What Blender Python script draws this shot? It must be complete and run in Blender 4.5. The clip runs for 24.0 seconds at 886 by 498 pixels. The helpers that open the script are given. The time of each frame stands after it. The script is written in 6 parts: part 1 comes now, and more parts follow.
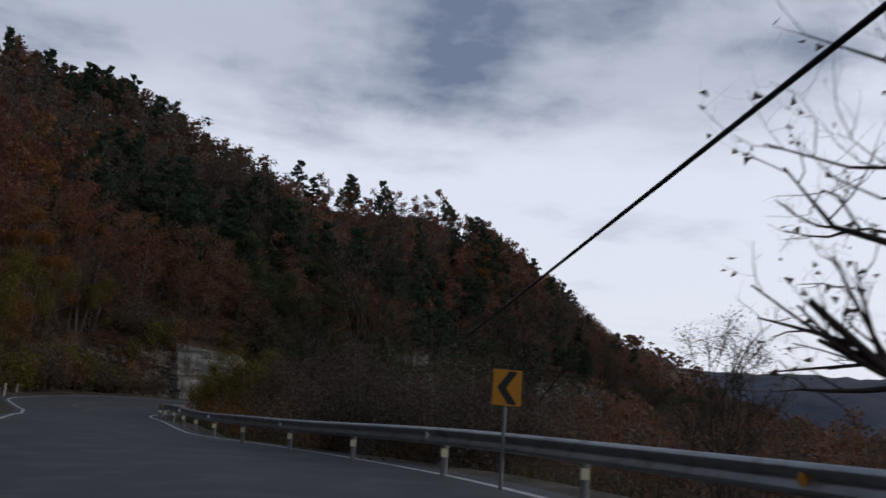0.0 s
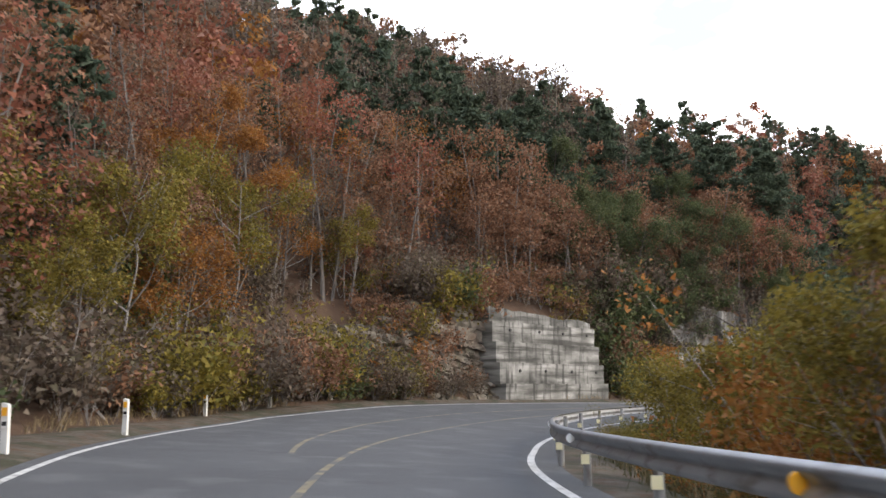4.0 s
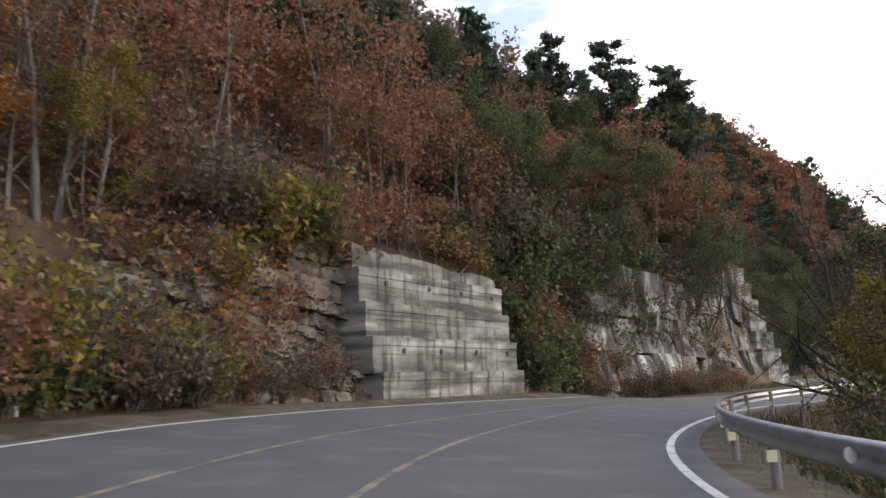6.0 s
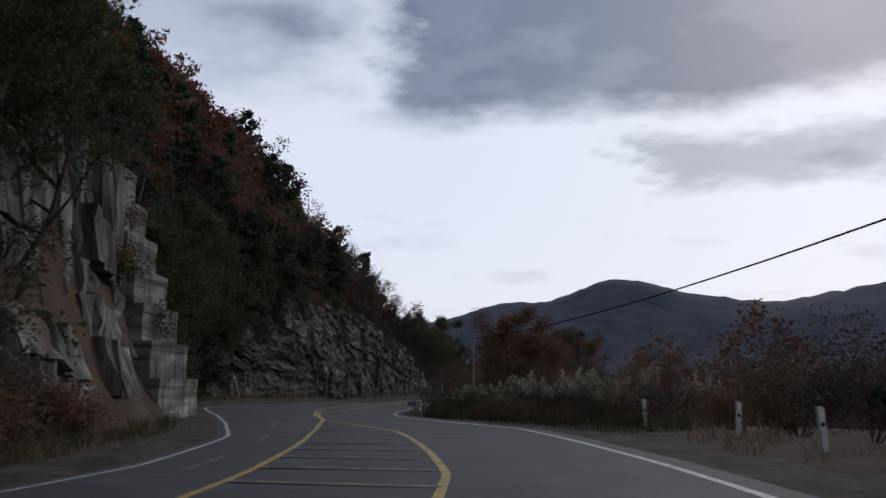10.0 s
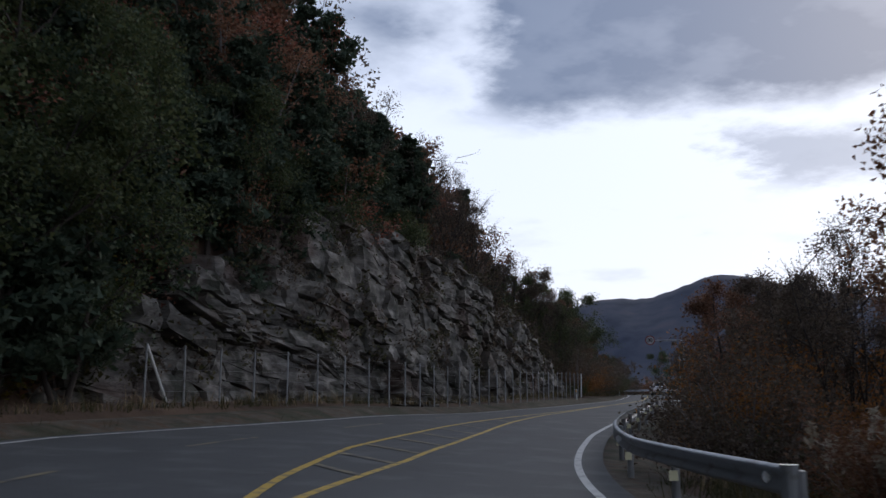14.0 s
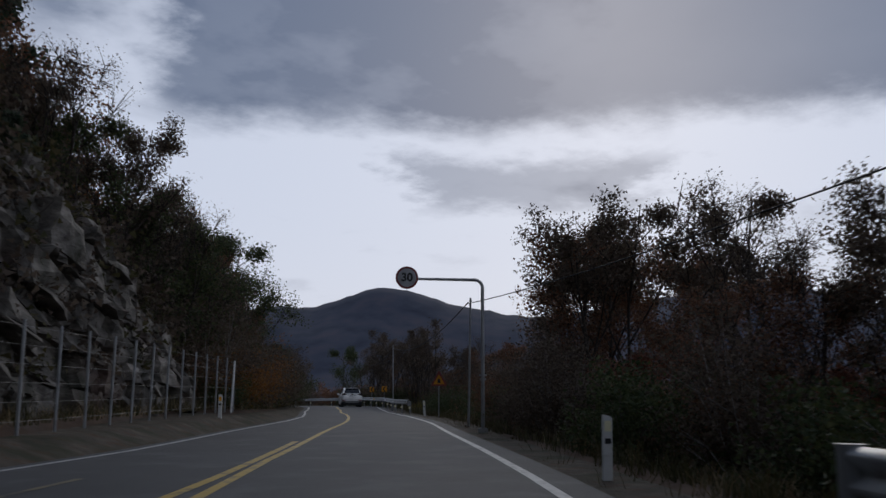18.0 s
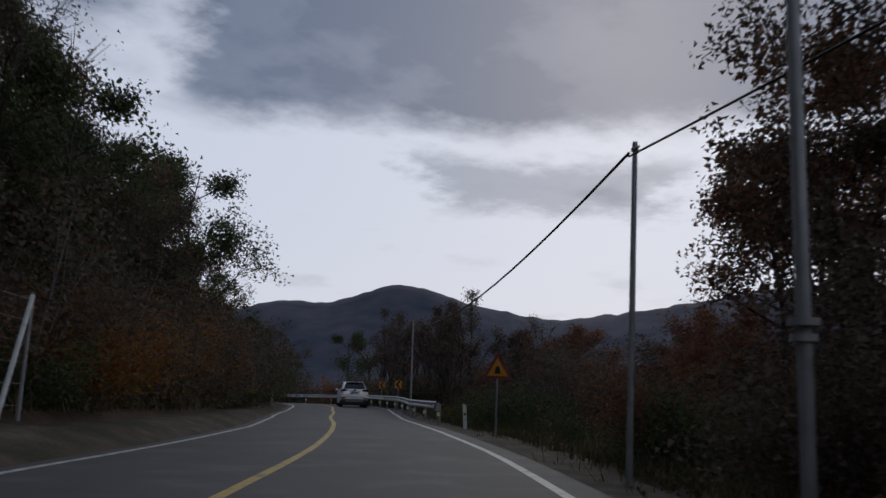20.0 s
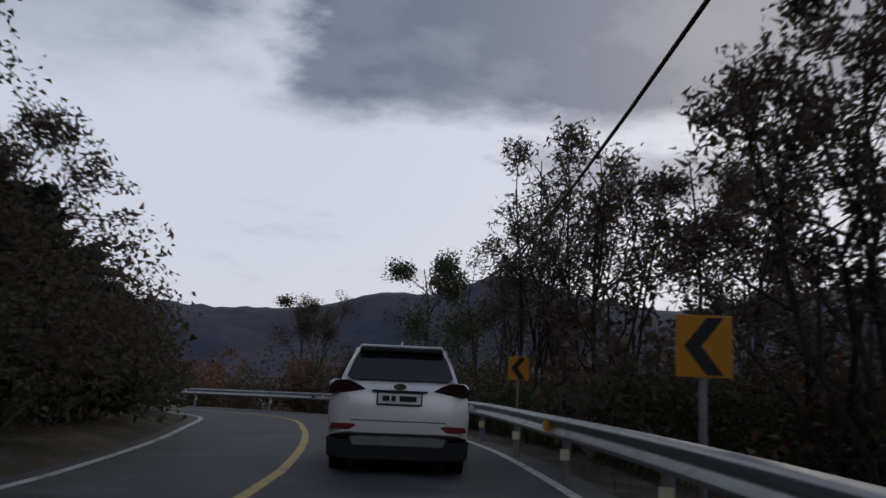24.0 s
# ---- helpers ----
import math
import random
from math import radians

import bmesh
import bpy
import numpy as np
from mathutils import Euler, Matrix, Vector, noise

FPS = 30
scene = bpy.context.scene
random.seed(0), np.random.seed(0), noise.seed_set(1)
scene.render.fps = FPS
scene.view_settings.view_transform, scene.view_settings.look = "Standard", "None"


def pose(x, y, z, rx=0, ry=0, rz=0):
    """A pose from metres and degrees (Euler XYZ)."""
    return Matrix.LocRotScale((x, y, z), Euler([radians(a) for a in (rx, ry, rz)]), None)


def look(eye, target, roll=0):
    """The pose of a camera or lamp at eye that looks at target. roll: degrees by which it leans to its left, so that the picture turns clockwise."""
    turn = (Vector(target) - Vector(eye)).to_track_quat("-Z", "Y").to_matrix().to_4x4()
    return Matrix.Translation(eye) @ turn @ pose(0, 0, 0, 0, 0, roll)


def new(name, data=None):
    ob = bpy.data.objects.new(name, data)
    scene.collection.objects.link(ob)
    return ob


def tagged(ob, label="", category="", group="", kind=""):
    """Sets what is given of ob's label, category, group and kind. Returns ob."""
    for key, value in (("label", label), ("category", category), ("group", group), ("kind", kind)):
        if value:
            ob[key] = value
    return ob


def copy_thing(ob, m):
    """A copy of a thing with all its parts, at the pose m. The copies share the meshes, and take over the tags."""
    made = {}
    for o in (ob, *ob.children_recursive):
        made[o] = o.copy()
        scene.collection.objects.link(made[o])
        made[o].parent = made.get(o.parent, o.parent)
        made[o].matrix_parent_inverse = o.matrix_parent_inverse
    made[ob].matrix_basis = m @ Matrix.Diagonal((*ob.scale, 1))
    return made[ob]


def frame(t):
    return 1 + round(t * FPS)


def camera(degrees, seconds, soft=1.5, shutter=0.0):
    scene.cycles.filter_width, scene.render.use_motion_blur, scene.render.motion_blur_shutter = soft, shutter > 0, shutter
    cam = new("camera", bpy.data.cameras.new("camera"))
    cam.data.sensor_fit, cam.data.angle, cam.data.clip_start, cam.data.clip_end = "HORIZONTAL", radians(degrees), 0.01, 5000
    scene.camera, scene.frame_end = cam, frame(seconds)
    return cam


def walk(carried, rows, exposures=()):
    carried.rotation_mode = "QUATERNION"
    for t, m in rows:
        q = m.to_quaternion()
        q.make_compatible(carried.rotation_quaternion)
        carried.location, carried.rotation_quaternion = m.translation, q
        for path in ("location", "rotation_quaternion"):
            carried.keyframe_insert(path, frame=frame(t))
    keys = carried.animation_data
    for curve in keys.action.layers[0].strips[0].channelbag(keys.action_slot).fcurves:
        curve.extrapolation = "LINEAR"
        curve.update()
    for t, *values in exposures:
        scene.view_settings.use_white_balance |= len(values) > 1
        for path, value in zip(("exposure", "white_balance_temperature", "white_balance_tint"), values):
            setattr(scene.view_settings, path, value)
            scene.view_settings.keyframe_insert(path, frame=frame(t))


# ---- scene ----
cam = camera(54.9, 24.0, shutter=0.22)
PATH = [
    (0, (-0.879, 1.464, 1.206), (-0.891, 3.427, 1.588), 4.2),
    (0.5, (-1.743, 5.771, 1.196), (-1.939, 7.723, 1.58), 3.3),
    (1, (-2.943, 10.022, 1.208), (-3.283, 11.955, 1.589), 2.8),
    (1.5, (-4.569, 14.622, 1.214), (-5.035, 16.531, 1.587), 2.5),
    (2, (-6.468, 19.498, 1.176), (-7.007, 21.389, 1.539), 1.8),
    (2.5, (-8.611, 24.642, 1.146), (-9.194, 26.526, 1.477), 1.1),
    (4.5, (-17.433, 45.019, 1.191), (-17.990, 46.908, 1.535), -1.71),
    (5, (-19.431, 50.103, 1.198), (-19.899, 52.019, 1.528), -1.94),
    (5.5, (-21.088, 55.207, 1.219), (-21.425, 57.153, 1.534), -2.17),
    (6, (-22.207, 60.405, 1.205), (-22.380, 62.371, 1.528), -2.81),
    (6.5, (-22.671, 65.516, 1.187), (-22.671, 67.490, 1.514), -3.38),
    (7, (-22.671, 70.483, 1.212), (-22.482, 72.448, 1.537), -3.23),
    (7.5, (-22.212, 75.601, 1.199), (-21.838, 77.537, 1.530), -2.52),
    (8, (-21.075, 80.675, 1.105), (-20.523, 82.566, 1.445), -2.77),
    (8.5, (-19.502, 85.617, 1.167), (-18.772, 87.447, 1.513), -3.25),
    (9, (-17.200, 90.550, 1.248), (-16.285, 92.296, 1.589), -2.63),
    (9.5, (-14.445, 95.446, 1.282), (-13.373, 97.101, 1.612), -1.99),
    (11.5, (-3.023, 113.71, 1.276), (-1.917, 115.349, 1.576), 0.5),
    (12, (-0.685, 117.573, 1.206), (0.357, 119.254, 1.506), 0.4),
    (12.5, (1.135, 121.474, 1.184), (2.108, 123.193, 1.496), 0.9),
    (13, (2.914, 125.382, 1.231), (3.833, 127.129, 1.552), 0.6),
    (13.5, (4.654, 129.539, 1.26), (5.549, 131.299, 1.582), 0.1),
    (14, (6.552, 133.953, 1.348), (7.464, 135.704, 1.667), -0.2),
    (14.5, (8.474, 138.468, 1.246), (9.445, 140.187, 1.569), -0.9),
    (15, (10.893, 142.821, 0.904), (11.953, 144.484, 1.236), -2.4),
    (15.5, (13.426, 147.092, 1.029), (14.61, 148.671, 1.348), -1.9),
    (16, (16.186, 151.012, 1.036), (17.49, 152.492, 1.365), -1.7),
    (16.5, (19.428, 154.645, 1.093), (20.812, 156.051, 1.422), -1.2),
    (17, (22.844, 158.334, 1.116), (24.294, 159.67, 1.448), -1.3),
    (17.5, (26.549, 162.121, 1.112), (28.039, 163.414, 1.444), -0.4),
    (18, (30.356, 165.757, 1.067), (31.864, 167.026, 1.408), 0.2),
    (18.5, (34.039, 169.299, 1.141), (35.562, 170.552, 1.475), 0.2),
    (19, (37.751, 172.77, 1.163), (39.267, 174.029, 1.503), 0.1),
    (19.5, (41.25, 176.269, 1.12), (42.752, 177.545, 1.464), 1.2),
    (21.5, (56.57, 191.186, 0.97), (58.016, 192.528, 1.301), 3.6),
    (22, (60.52, 195.464, 1.006), (61.951, 196.821, 1.34), 3.2),
    (22.5, (64.51, 199.595, 1.117), (65.927, 200.966, 1.452), 3.3),
    (23, (68.341, 203.982, 1.117), (69.74, 205.372, 1.445), 3.2),
    (23.5, (72.568, 208.41, 1.101), (73.94, 209.827, 1.431), 3.2),
    (24, (76.945, 212.739, 1.29), (78.258, 214.214, 1.606), 2.5),
]
EXPOSURE = [(0.0, 0.08, 6800, 10), (1.0, 0.45, 6700, 10), (2.0, 1.85, 7050, 10), (4.5, 2.6, 7800, 10), (6.0, 2.25, 7750, 10), (7.0, 1.6, 7300, 10), (8.0, 0.4, 6750, 10), (9.0, 0.15, 6650, 10), (12.0, -0.12, 6600, 10), (13.0, 0.0, 6650, 10), (14.0, 0.36, 6400, 10), (15.0, 0.36, 6350, 10), (16.0, 0.08, 6400, 10), (17.0, -0.16, 6450, 10), (19.0, -0.22, 6500, 10), (22.0, -0.26, 6750, 10), (24.0, -0.22, 6750, 10)]
walk(cam, [(t, look(eye, target, roll)) for t, eye, target, roll in PATH], EXPOSURE)

# ---- light -------------------------------------------------------------
SUN_AZ, SUN_EL = -62.0, 26.0     # degrees; azimuth from +y to the left


def build_world():
    w = bpy.data.worlds.new("overcast_sky")
    scene.world = w
    w.use_nodes = True
    nt = w.node_tree
    nt.nodes.clear()
    N, L = nt.nodes.new, nt.links.new

    def math_node(op, a, b=None, c=None):
        n = N("ShaderNodeMath")
        n.operation = op
        for i, v in enumerate((a, b, c)):
            if v is None:
                continue
            if isinstance(v, (int, float)):
                n.inputs[i].default_value = v
            else:
                L(v, n.inputs[i])
        return n.outputs[0]

    out, bg = N("ShaderNodeOutputWorld"), N("ShaderNodeBackground")
    sky = N("ShaderNodeTexSky")
    sky.sky_type, sky.sun_disc = "NISHITA", False
    sky.sun_elevation, sky.sun_rotation = radians(SUN_EL), radians(-SUN_AZ)
    sky.air_density, sky.dust_density = 1.0, 2.0
    tc = N("ShaderNodeTexCoord")
    norm = N("ShaderNodeVectorMath")
    norm.operation = "NORMALIZE"
    L(tc.outputs["Generated"], norm.inputs[0])
    sep = N("ShaderNodeSeparateXYZ")
    L(norm.outputs[0], sep.inputs[0])
    X, Y, Z = sep.outputs
    el = math_node("MULTIPLY", math_node("ARCSINE", Z), 57.2958)
    az = math_node("MULTIPLY", math_node("ARCTAN2", math_node("MULTIPLY", X, -1.0), Y), 57.2958)
    # cloud sheet laid flat overhead, so that it thins out towards the horizon
    zz = math_node("MAXIMUM", math_node("ADD", Z, 0.12), 0.06)
    flat = N("ShaderNodeCombineXYZ")
    L(math_node("DIVIDE", X, zz), flat.inputs[0])
    L(math_node("DIVIDE", Y, zz), flat.inputs[1])

    def noise_tex(scale, detail, rough, off):
        m = N("ShaderNodeMapping")
        L(flat.outputs[0], m.inputs[0])
        m.inputs["Location"].default_value = off
        t = N("ShaderNodeTexNoise")
        t.inputs["Scale"].default_value, t.inputs["Detail"].default_value = scale, detail
        t.inputs["Roughness"].default_value = rough
        L(m.outputs[0], t.inputs[0])
        return t.outputs[0]

    big = noise_tex(0.62, 5, 0.55, (3.1, 1.4, 0))
    fine = noise_tex(2.4, 6, 0.62, (7.7, 2.2, 0))
    puff = noise_tex(7.5, 5, 0.6, (2.3, 8.1, 0))
    wob = math_node("ADD", math_node("MULTIPLY", math_node("SUBTRACT", fine, 0.5), 13.0), math_node("MULTIPLY", math_node("SUBTRACT", puff, 0.5), 7.0))
    wob2 = math_node("MULTIPLY", math_node("SUBTRACT", big, 0.5), 30.0)
    azw, elw = math_node("ADD", math_node("ADD", az, wob), wob2), math_node("ADD", el, math_node("MULTIPLY", wob, 0.3))

    def ramp(v, lo, hi):
        n = N("ShaderNodeMapRange")
        n.interpolation_type = "SMOOTHSTEP"
        L(v, n.inputs[0])
        n.inputs[1].default_value, n.inputs[2].default_value = lo, hi
        return n.outputs[0]

    def cloud(a0, a1, e0, e1, sa, se):
        a = math_node("MULTIPLY", ramp(azw, a0 - sa, a0 + sa), math_node("SUBTRACT", 1.0, ramp(azw, a1 - sa, a1 + sa)))
        e = math_node("MULTIPLY", ramp(elw, e0 - se, e0 + se), math_node("SUBTRACT", 1.0, ramp(elw, e1 - se, e1 + se)))
        return math_node("MULTIPLY", a, e)

    deck = cloud(-118, -30.5, 18.0, 75, 3.0, 1.5)          # the long dark deck
    wisp = cloud(-64, -47.5, 12.4, 15.8, 2.0, 0.9)       # the flat grey wisp under it
    band = cloud(-24, 60, 19.5, 70, 7.0, 3.5)              # grey sheet over the slope
    patchy = noise_tex(1.15, 6, 0.55, (1.9, 5.3, 0))
    low = math_node("MULTIPLY", ramp(patchy, 0.53, 0.68), 0.34)
    dens = math_node("ADD", math_node("MULTIPLY", deck, 0.95), math_node("MULTIPLY", wisp, 0.62))
    dens = math_node("ADD", dens, math_node("MULTIPLY", band, math_node("ADD", 0.42, math_node("MULTIPLY", ramp(patchy, 0.4, 0.6), 0.55))))
    over = math_node("MULTIPLY", ramp(elw, 27.0, 40.0), 0.9)
    dens = math_node("MAXIMUM", dens, over)
    dens = math_node("ADD", dens, low)
    tex = math_node("MULTIPLY", dens, math_node("ADD", 0.74, math_node("MULTIPLY", big, 0.5)))
    tex.node.use_clamp = True
    mix = N("ShaderNodeMix")
    mix.data_type = "RGBA"
    L(tex, mix.inputs["Factor"])
    # thin bright sheet against thick grey cloud
    mix.inputs["A"].default_value = (0.69, 0.752, 0.905, 1)
    mix.inputs["B"].default_value = (0.141, 0.186, 0.290, 1)
    warm = N("ShaderNodeMix")
    warm.data_type = "RGBA"
    L(math_node("MULTIPLY", math_node("SUBTRACT", 1.0, ramp(el, 1.0, 16.0)), 0.55), warm.inputs["Factor"])
    L(mix.outputs["Result"], warm.inputs["A"])
    warm.inputs["B"].default_value = (0.75, 0.783, 0.905, 1)
    veil = N("ShaderNodeMix")
    veil.data_type = "RGBA"
    veil.inputs["Factor"].default_value = 0.94
    scl = N("ShaderNodeMix")
    scl.data_type, scl.blend_type = "RGBA", "MULTIPLY"
    scl.inputs["Factor"].default_value = 1.0
    L(sky.outputs[0], scl.inputs["A"])
    scl.inputs["B"].default_value = (0.09, 0.09, 0.09, 1)
    L(scl.outputs["Result"], veil.inputs["A"])
    L(warm.outputs["Result"], veil.inputs["B"])
    L(veil.outputs["Result"], bg.inputs[0])
    bg.inputs[1].default_value = 1.0
    L(bg.outputs[0], out.inputs[0])
    lamp = bpy.data.lights.new("sun", "SUN")
    lamp.energy, lamp.angle, lamp.color = 0.6, radians(30), (1.0, 0.95, 0.88)
    sun = new("sun", lamp)
    a, e = radians(SUN_AZ), radians(SUN_EL)
    d = Vector((-math.sin(a) * math.cos(e), math.cos(a) * math.cos(e), math.sin(e)))
    sun.matrix_world = look(d * 100, (0, 0, 0))


build_world()


# ---- materials ---------------------------------------------------------
def mat(name, stops, rough=0.85, scale=3.0, metal=0.0, bump=0.0, bump_scale=20.0, per="noise", detail=6, spread=0.35,
        translucent=0.0, stretch=(1, 1, 1), stain=None, stain2=None, spec=0.3, vary=None):
    """A procedural surface: colours from a ramp driven by noise, by the object or by the island, with stains and relief."""
    m = bpy.data.materials.new(name)
    m.use_nodes = True
    nt = m.node_tree
    N, L = nt.nodes.new, nt.links.new
    b = nt.nodes["Principled BSDF"]
    b.inputs["Roughness"].default_value, b.inputs["Metallic"].default_value = rough, metal
    b.inputs["Specular IOR Level"].default_value = spec
    tc, mp = N("ShaderNodeTexCoord"), N("ShaderNodeMapping")
    L(tc.outputs["Object"], mp.inputs[0])
    mp.inputs["Scale"].default_value = stretch
    noise_n = N("ShaderNodeTexNoise")
    noise_n.inputs["Scale"].default_value, noise_n.inputs["Detail"].default_value = scale, detail
    L(mp.outputs[0], noise_n.inputs[0])
    ramp = N("ShaderNodeValToRGB")
    e = ramp.color_ramp.elements
    while len(e) < len(stops):
        e.new(0.5)
    for i, c in enumerate(stops):
        e[i].position = 0.5 + spread * (2 * i / (len(stops) - 1) - 1) if per == "noise" and len(stops) > 1 else i / max(1, len(stops) - 1)
        e[i].color = (*c, 1)
    if per == "noise":
        L(noise_n.outputs[0], ramp.inputs[0])
    else:
        src = N("ShaderNodeObjectInfo").outputs["Random"] if per == "object" else N("ShaderNodeNewGeometry").outputs["Random Per Island"]
        add = N("ShaderNodeMath")
        add.operation = "MULTIPLY_ADD"
        L(noise_n.outputs[0], add.inputs[0])
        add.inputs[1].default_value = 0.35
        sub = N("ShaderNodeMath")
        sub.operation = "MULTIPLY_ADD"
        L(src, sub.inputs[0])
        sub.inputs[1].default_value, sub.inputs[2].default_value = 0.9, -0.12
        L(sub.outputs[0], add.inputs[2])
        L(add.outputs[0], ramp.inputs[0])
    col = ramp.outputs[0]
    for st in (stain, stain2):
        if not st:
            continue
        n2 = N("ShaderNodeTexNoise")
        n2.inputs["Scale"].default_value, n2.inputs["Detail"].default_value = st[1], 8
        mp2 = N("ShaderNodeMapping")
        mp2.inputs["Scale"].default_value = st[2]
        L(tc.outputs["Object"], mp2.inputs[0])
        L(mp2.outputs[0], n2.inputs[0])
        r2 = N("ShaderNodeMapRange")
        L(n2.outputs[0], r2.inputs[0])
        r2.inputs[1].default_value, r2.inputs[2].default_value = st[3], st[3] + 0.14
        r2.inputs[4].default_value = st[4]
        mx = N("ShaderNodeMix")
        mx.data_type = "RGBA"
        L(r2.outputs[0], mx.inputs["Factor"])
        L(col, mx.inputs["A"])
        mx.inputs["B"].default_value = (*st[0], 1)
        col = mx.outputs["Result"]
    if vary:
        info, tone, mul = N("ShaderNodeObjectInfo"), N("ShaderNodeMapRange"), N("ShaderNodeVectorMath")
        L(info.outputs["Random"], tone.inputs[0])
        tone.inputs[3].default_value, tone.inputs[4].default_value = vary
        mul.operation = "SCALE"
        L(col, mul.inputs[0])
        L(tone.outputs[0], mul.inputs["Scale"])
        col = mul.outputs[0]
    L(col, b.inputs["Base Color"])
    if bump:
        n3, bp = N("ShaderNodeTexNoise"), N("ShaderNodeBump")
        n3.inputs["Scale"].default_value, n3.inputs["Detail"].default_value = bump_scale, 6
        L(mp.outputs[0], n3.inputs[0])
        L(n3.outputs[0], bp.inputs["Height"])
        bp.inputs["Strength"].default_value, bp.inputs["Distance"].default_value = bump, 0.05
        L(bp.outputs[0], b.inputs["Normal"])
    if translucent:
        tr, ms = N("ShaderNodeBsdfTranslucent"), N("ShaderNodeMixShader")
        L(col, tr.inputs[0])
        ms.inputs[0].default_value = translucent
        L(b.outputs[0], ms.inputs[1])
        L(tr.outputs[0], ms.inputs[2])
        L(ms.outputs[0], nt.nodes["Material Output"].inputs[0])
    return m


M_ASPHALT = mat("asphalt", [(0.047, 0.049, 0.052), (0.072, 0.075, 0.079)], 0.75, 0.35, bump=0.25, bump_scale=60, stain=((0.11, 0.112, 0.115), 0.9, (1, 1, 1), 0.52, 0.5), stain2=((0.032, 0.033, 0.035), 0.5, (1, 1, 1), 0.58, 0.5), spec=0.35)
M_SHOULDER = mat("gravel_verge", [(0.03, 0.026, 0.02), (0.078, 0.064, 0.048), (0.14, 0.12, 0.092)], 0.95, 2.5, bump=0.8, bump_scale=25, stain=((0.085, 0.042, 0.022), 3.0, (1, 1, 1), 0.5, 0.7), stain2=((0.025, 0.03, 0.013), 0.8, (1, 1, 1), 0.47, 0.75))
M_SOIL = mat("forest_floor", [(0.03, 0.018, 0.012), (0.07, 0.04, 0.025), (0.12, 0.075, 0.048)], 0.95, 0.8, bump=0.9, bump_scale=6, stain=((0.10, 0.09, 0.08), 0.35, (1, 1, 1), 0.6, 0.6))
M_WHITE = mat("white_road_paint", [(0.35, 0.35, 0.34), (0.62, 0.62, 0.6)], 0.6, 4.0, stain=((0.12, 0.12, 0.12), 5.0, (1, 1, 1), 0.52, 0.7))
M_YELLOW = mat("yellow_road_paint", [(0.40, 0.26, 0.05), (0.62, 0.42, 0.08)], 0.6, 3.0, stain=((0.12, 0.11, 0.09), 3.0, (1, 1, 1), 0.5, 0.75))
M_FADED = mat("faded_yellow_paint", [(0.13, 0.115, 0.08), (0.24, 0.2, 0.12)], 0.7, 3.0, stain=((0.07, 0.072, 0.075), 2.0, (1, 1, 1), 0.45, 0.9))
M_STEEL = mat("galvanised_steel", [(0.24, 0.25, 0.255), (0.38, 0.39, 0.4)], 0.45, 2.0, metal=0.75, bump=0.05, stain=((0.13, 0.105, 0.08), 2.5, (1, 1, 2), 0.55, 0.65))
M_POSTST = mat("grey_steel_post", [(0.19, 0.19, 0.19), (0.34, 0.34, 0.34)], 0.5, 3.0, metal=0.4, stain=((0.12, 0.07, 0.045), 5.0, (1, 1, 0.5), 0.58, 0.6))
M_CONC = mat("weathered_concrete", [(0.075, 0.074, 0.066), (0.17, 0.165, 0.15), (0.28, 0.272, 0.25), (0.45, 0.435, 0.405)], 0.9, 0.9, bump=0.4, bump_scale=14, stretch=(0.55, 0.2, 1.3), spread=0.17, stain=((0.05, 0.048, 0.042), 1.0, (0.2, 0.25, 3.2), 0.49, 0.75), stain2=((0.035, 0.035, 0.032), 1.3, (2.2, 0.25, 0.3), 0.51, 0.75), vary=(0.62, 1.12))
M_ROCKP = mat("pale_rock", [(0.035, 0.033, 0.029), (0.11, 0.103, 0.092), (0.2, 0.19, 0.172), (0.40, 0.385, 0.355)], 0.9, 1.1, bump=1.0, bump_scale=7, stretch=(1.3, 1.3, 0.35), spread=0.2, stain=((0.026, 0.026, 0.022), 0.9, (2.2, 2.2, 0.16), 0.5, 0.85), stain2=((0.12, 0.07, 0.043), 0.4, (1, 1, 1), 0.54, 0.7), vary=(0.7, 1.25))
M_ROCKB = mat("brown_broken_rock", [(0.045, 0.034, 0.026), (0.10, 0.08, 0.062), (0.17, 0.145, 0.115), (0.27, 0.24, 0.2)], 0.92, 1.4, bump=1.0, bump_scale=8, spread=0.24, stain=((0.07, 0.04, 0.025), 0.6, (1, 1, 1), 0.5, 0.75), stain2=((0.035, 0.036, 0.02), 1.1, (1, 1, 0.5), 0.54, 0.7))
M_ROCKD = mat("dark_layered_rock", [(0.024, 0.021, 0.018), (0.078, 0.07, 0.061), (0.14, 0.126, 0.11), (0.26, 0.236, 0.21)], 0.88, 1.5, bump=1.0, bump_scale=7, stretch=(1, 1, 1.8), spread=0.22, stain=((0.08, 0.042, 0.032), 0.28, (1, 1, 1), 0.54, 0.7), stain2=((0.026, 0.028, 0.019), 0.7, (1.2, 1.2, 0.5), 0.52, 0.8), vary=(0.65, 1.4))
M_BARK = mat("grey_bark", [(0.09, 0.08, 0.075), (0.21, 0.19, 0.18), (0.32, 0.3, 0.28)], 0.95, 6.0, bump=0.6, bump_scale=30, stretch=(1, 1, 0.25))
M_BARKD = mat("dark_bark", [(0.025, 0.02, 0.018), (0.07, 0.055, 0.045)], 0.95, 6.0, bump=0.6, bump_scale=30, stretch=(1, 1, 0.25))
M_RUST = mat("rust_leaves", [(0.085, 0.036, 0.02), (0.17, 0.08, 0.044), (0.235, 0.125, 0.074), (0.155, 0.105, 0.075)], 0.85, 0.35, per="island", translucent=0.3)
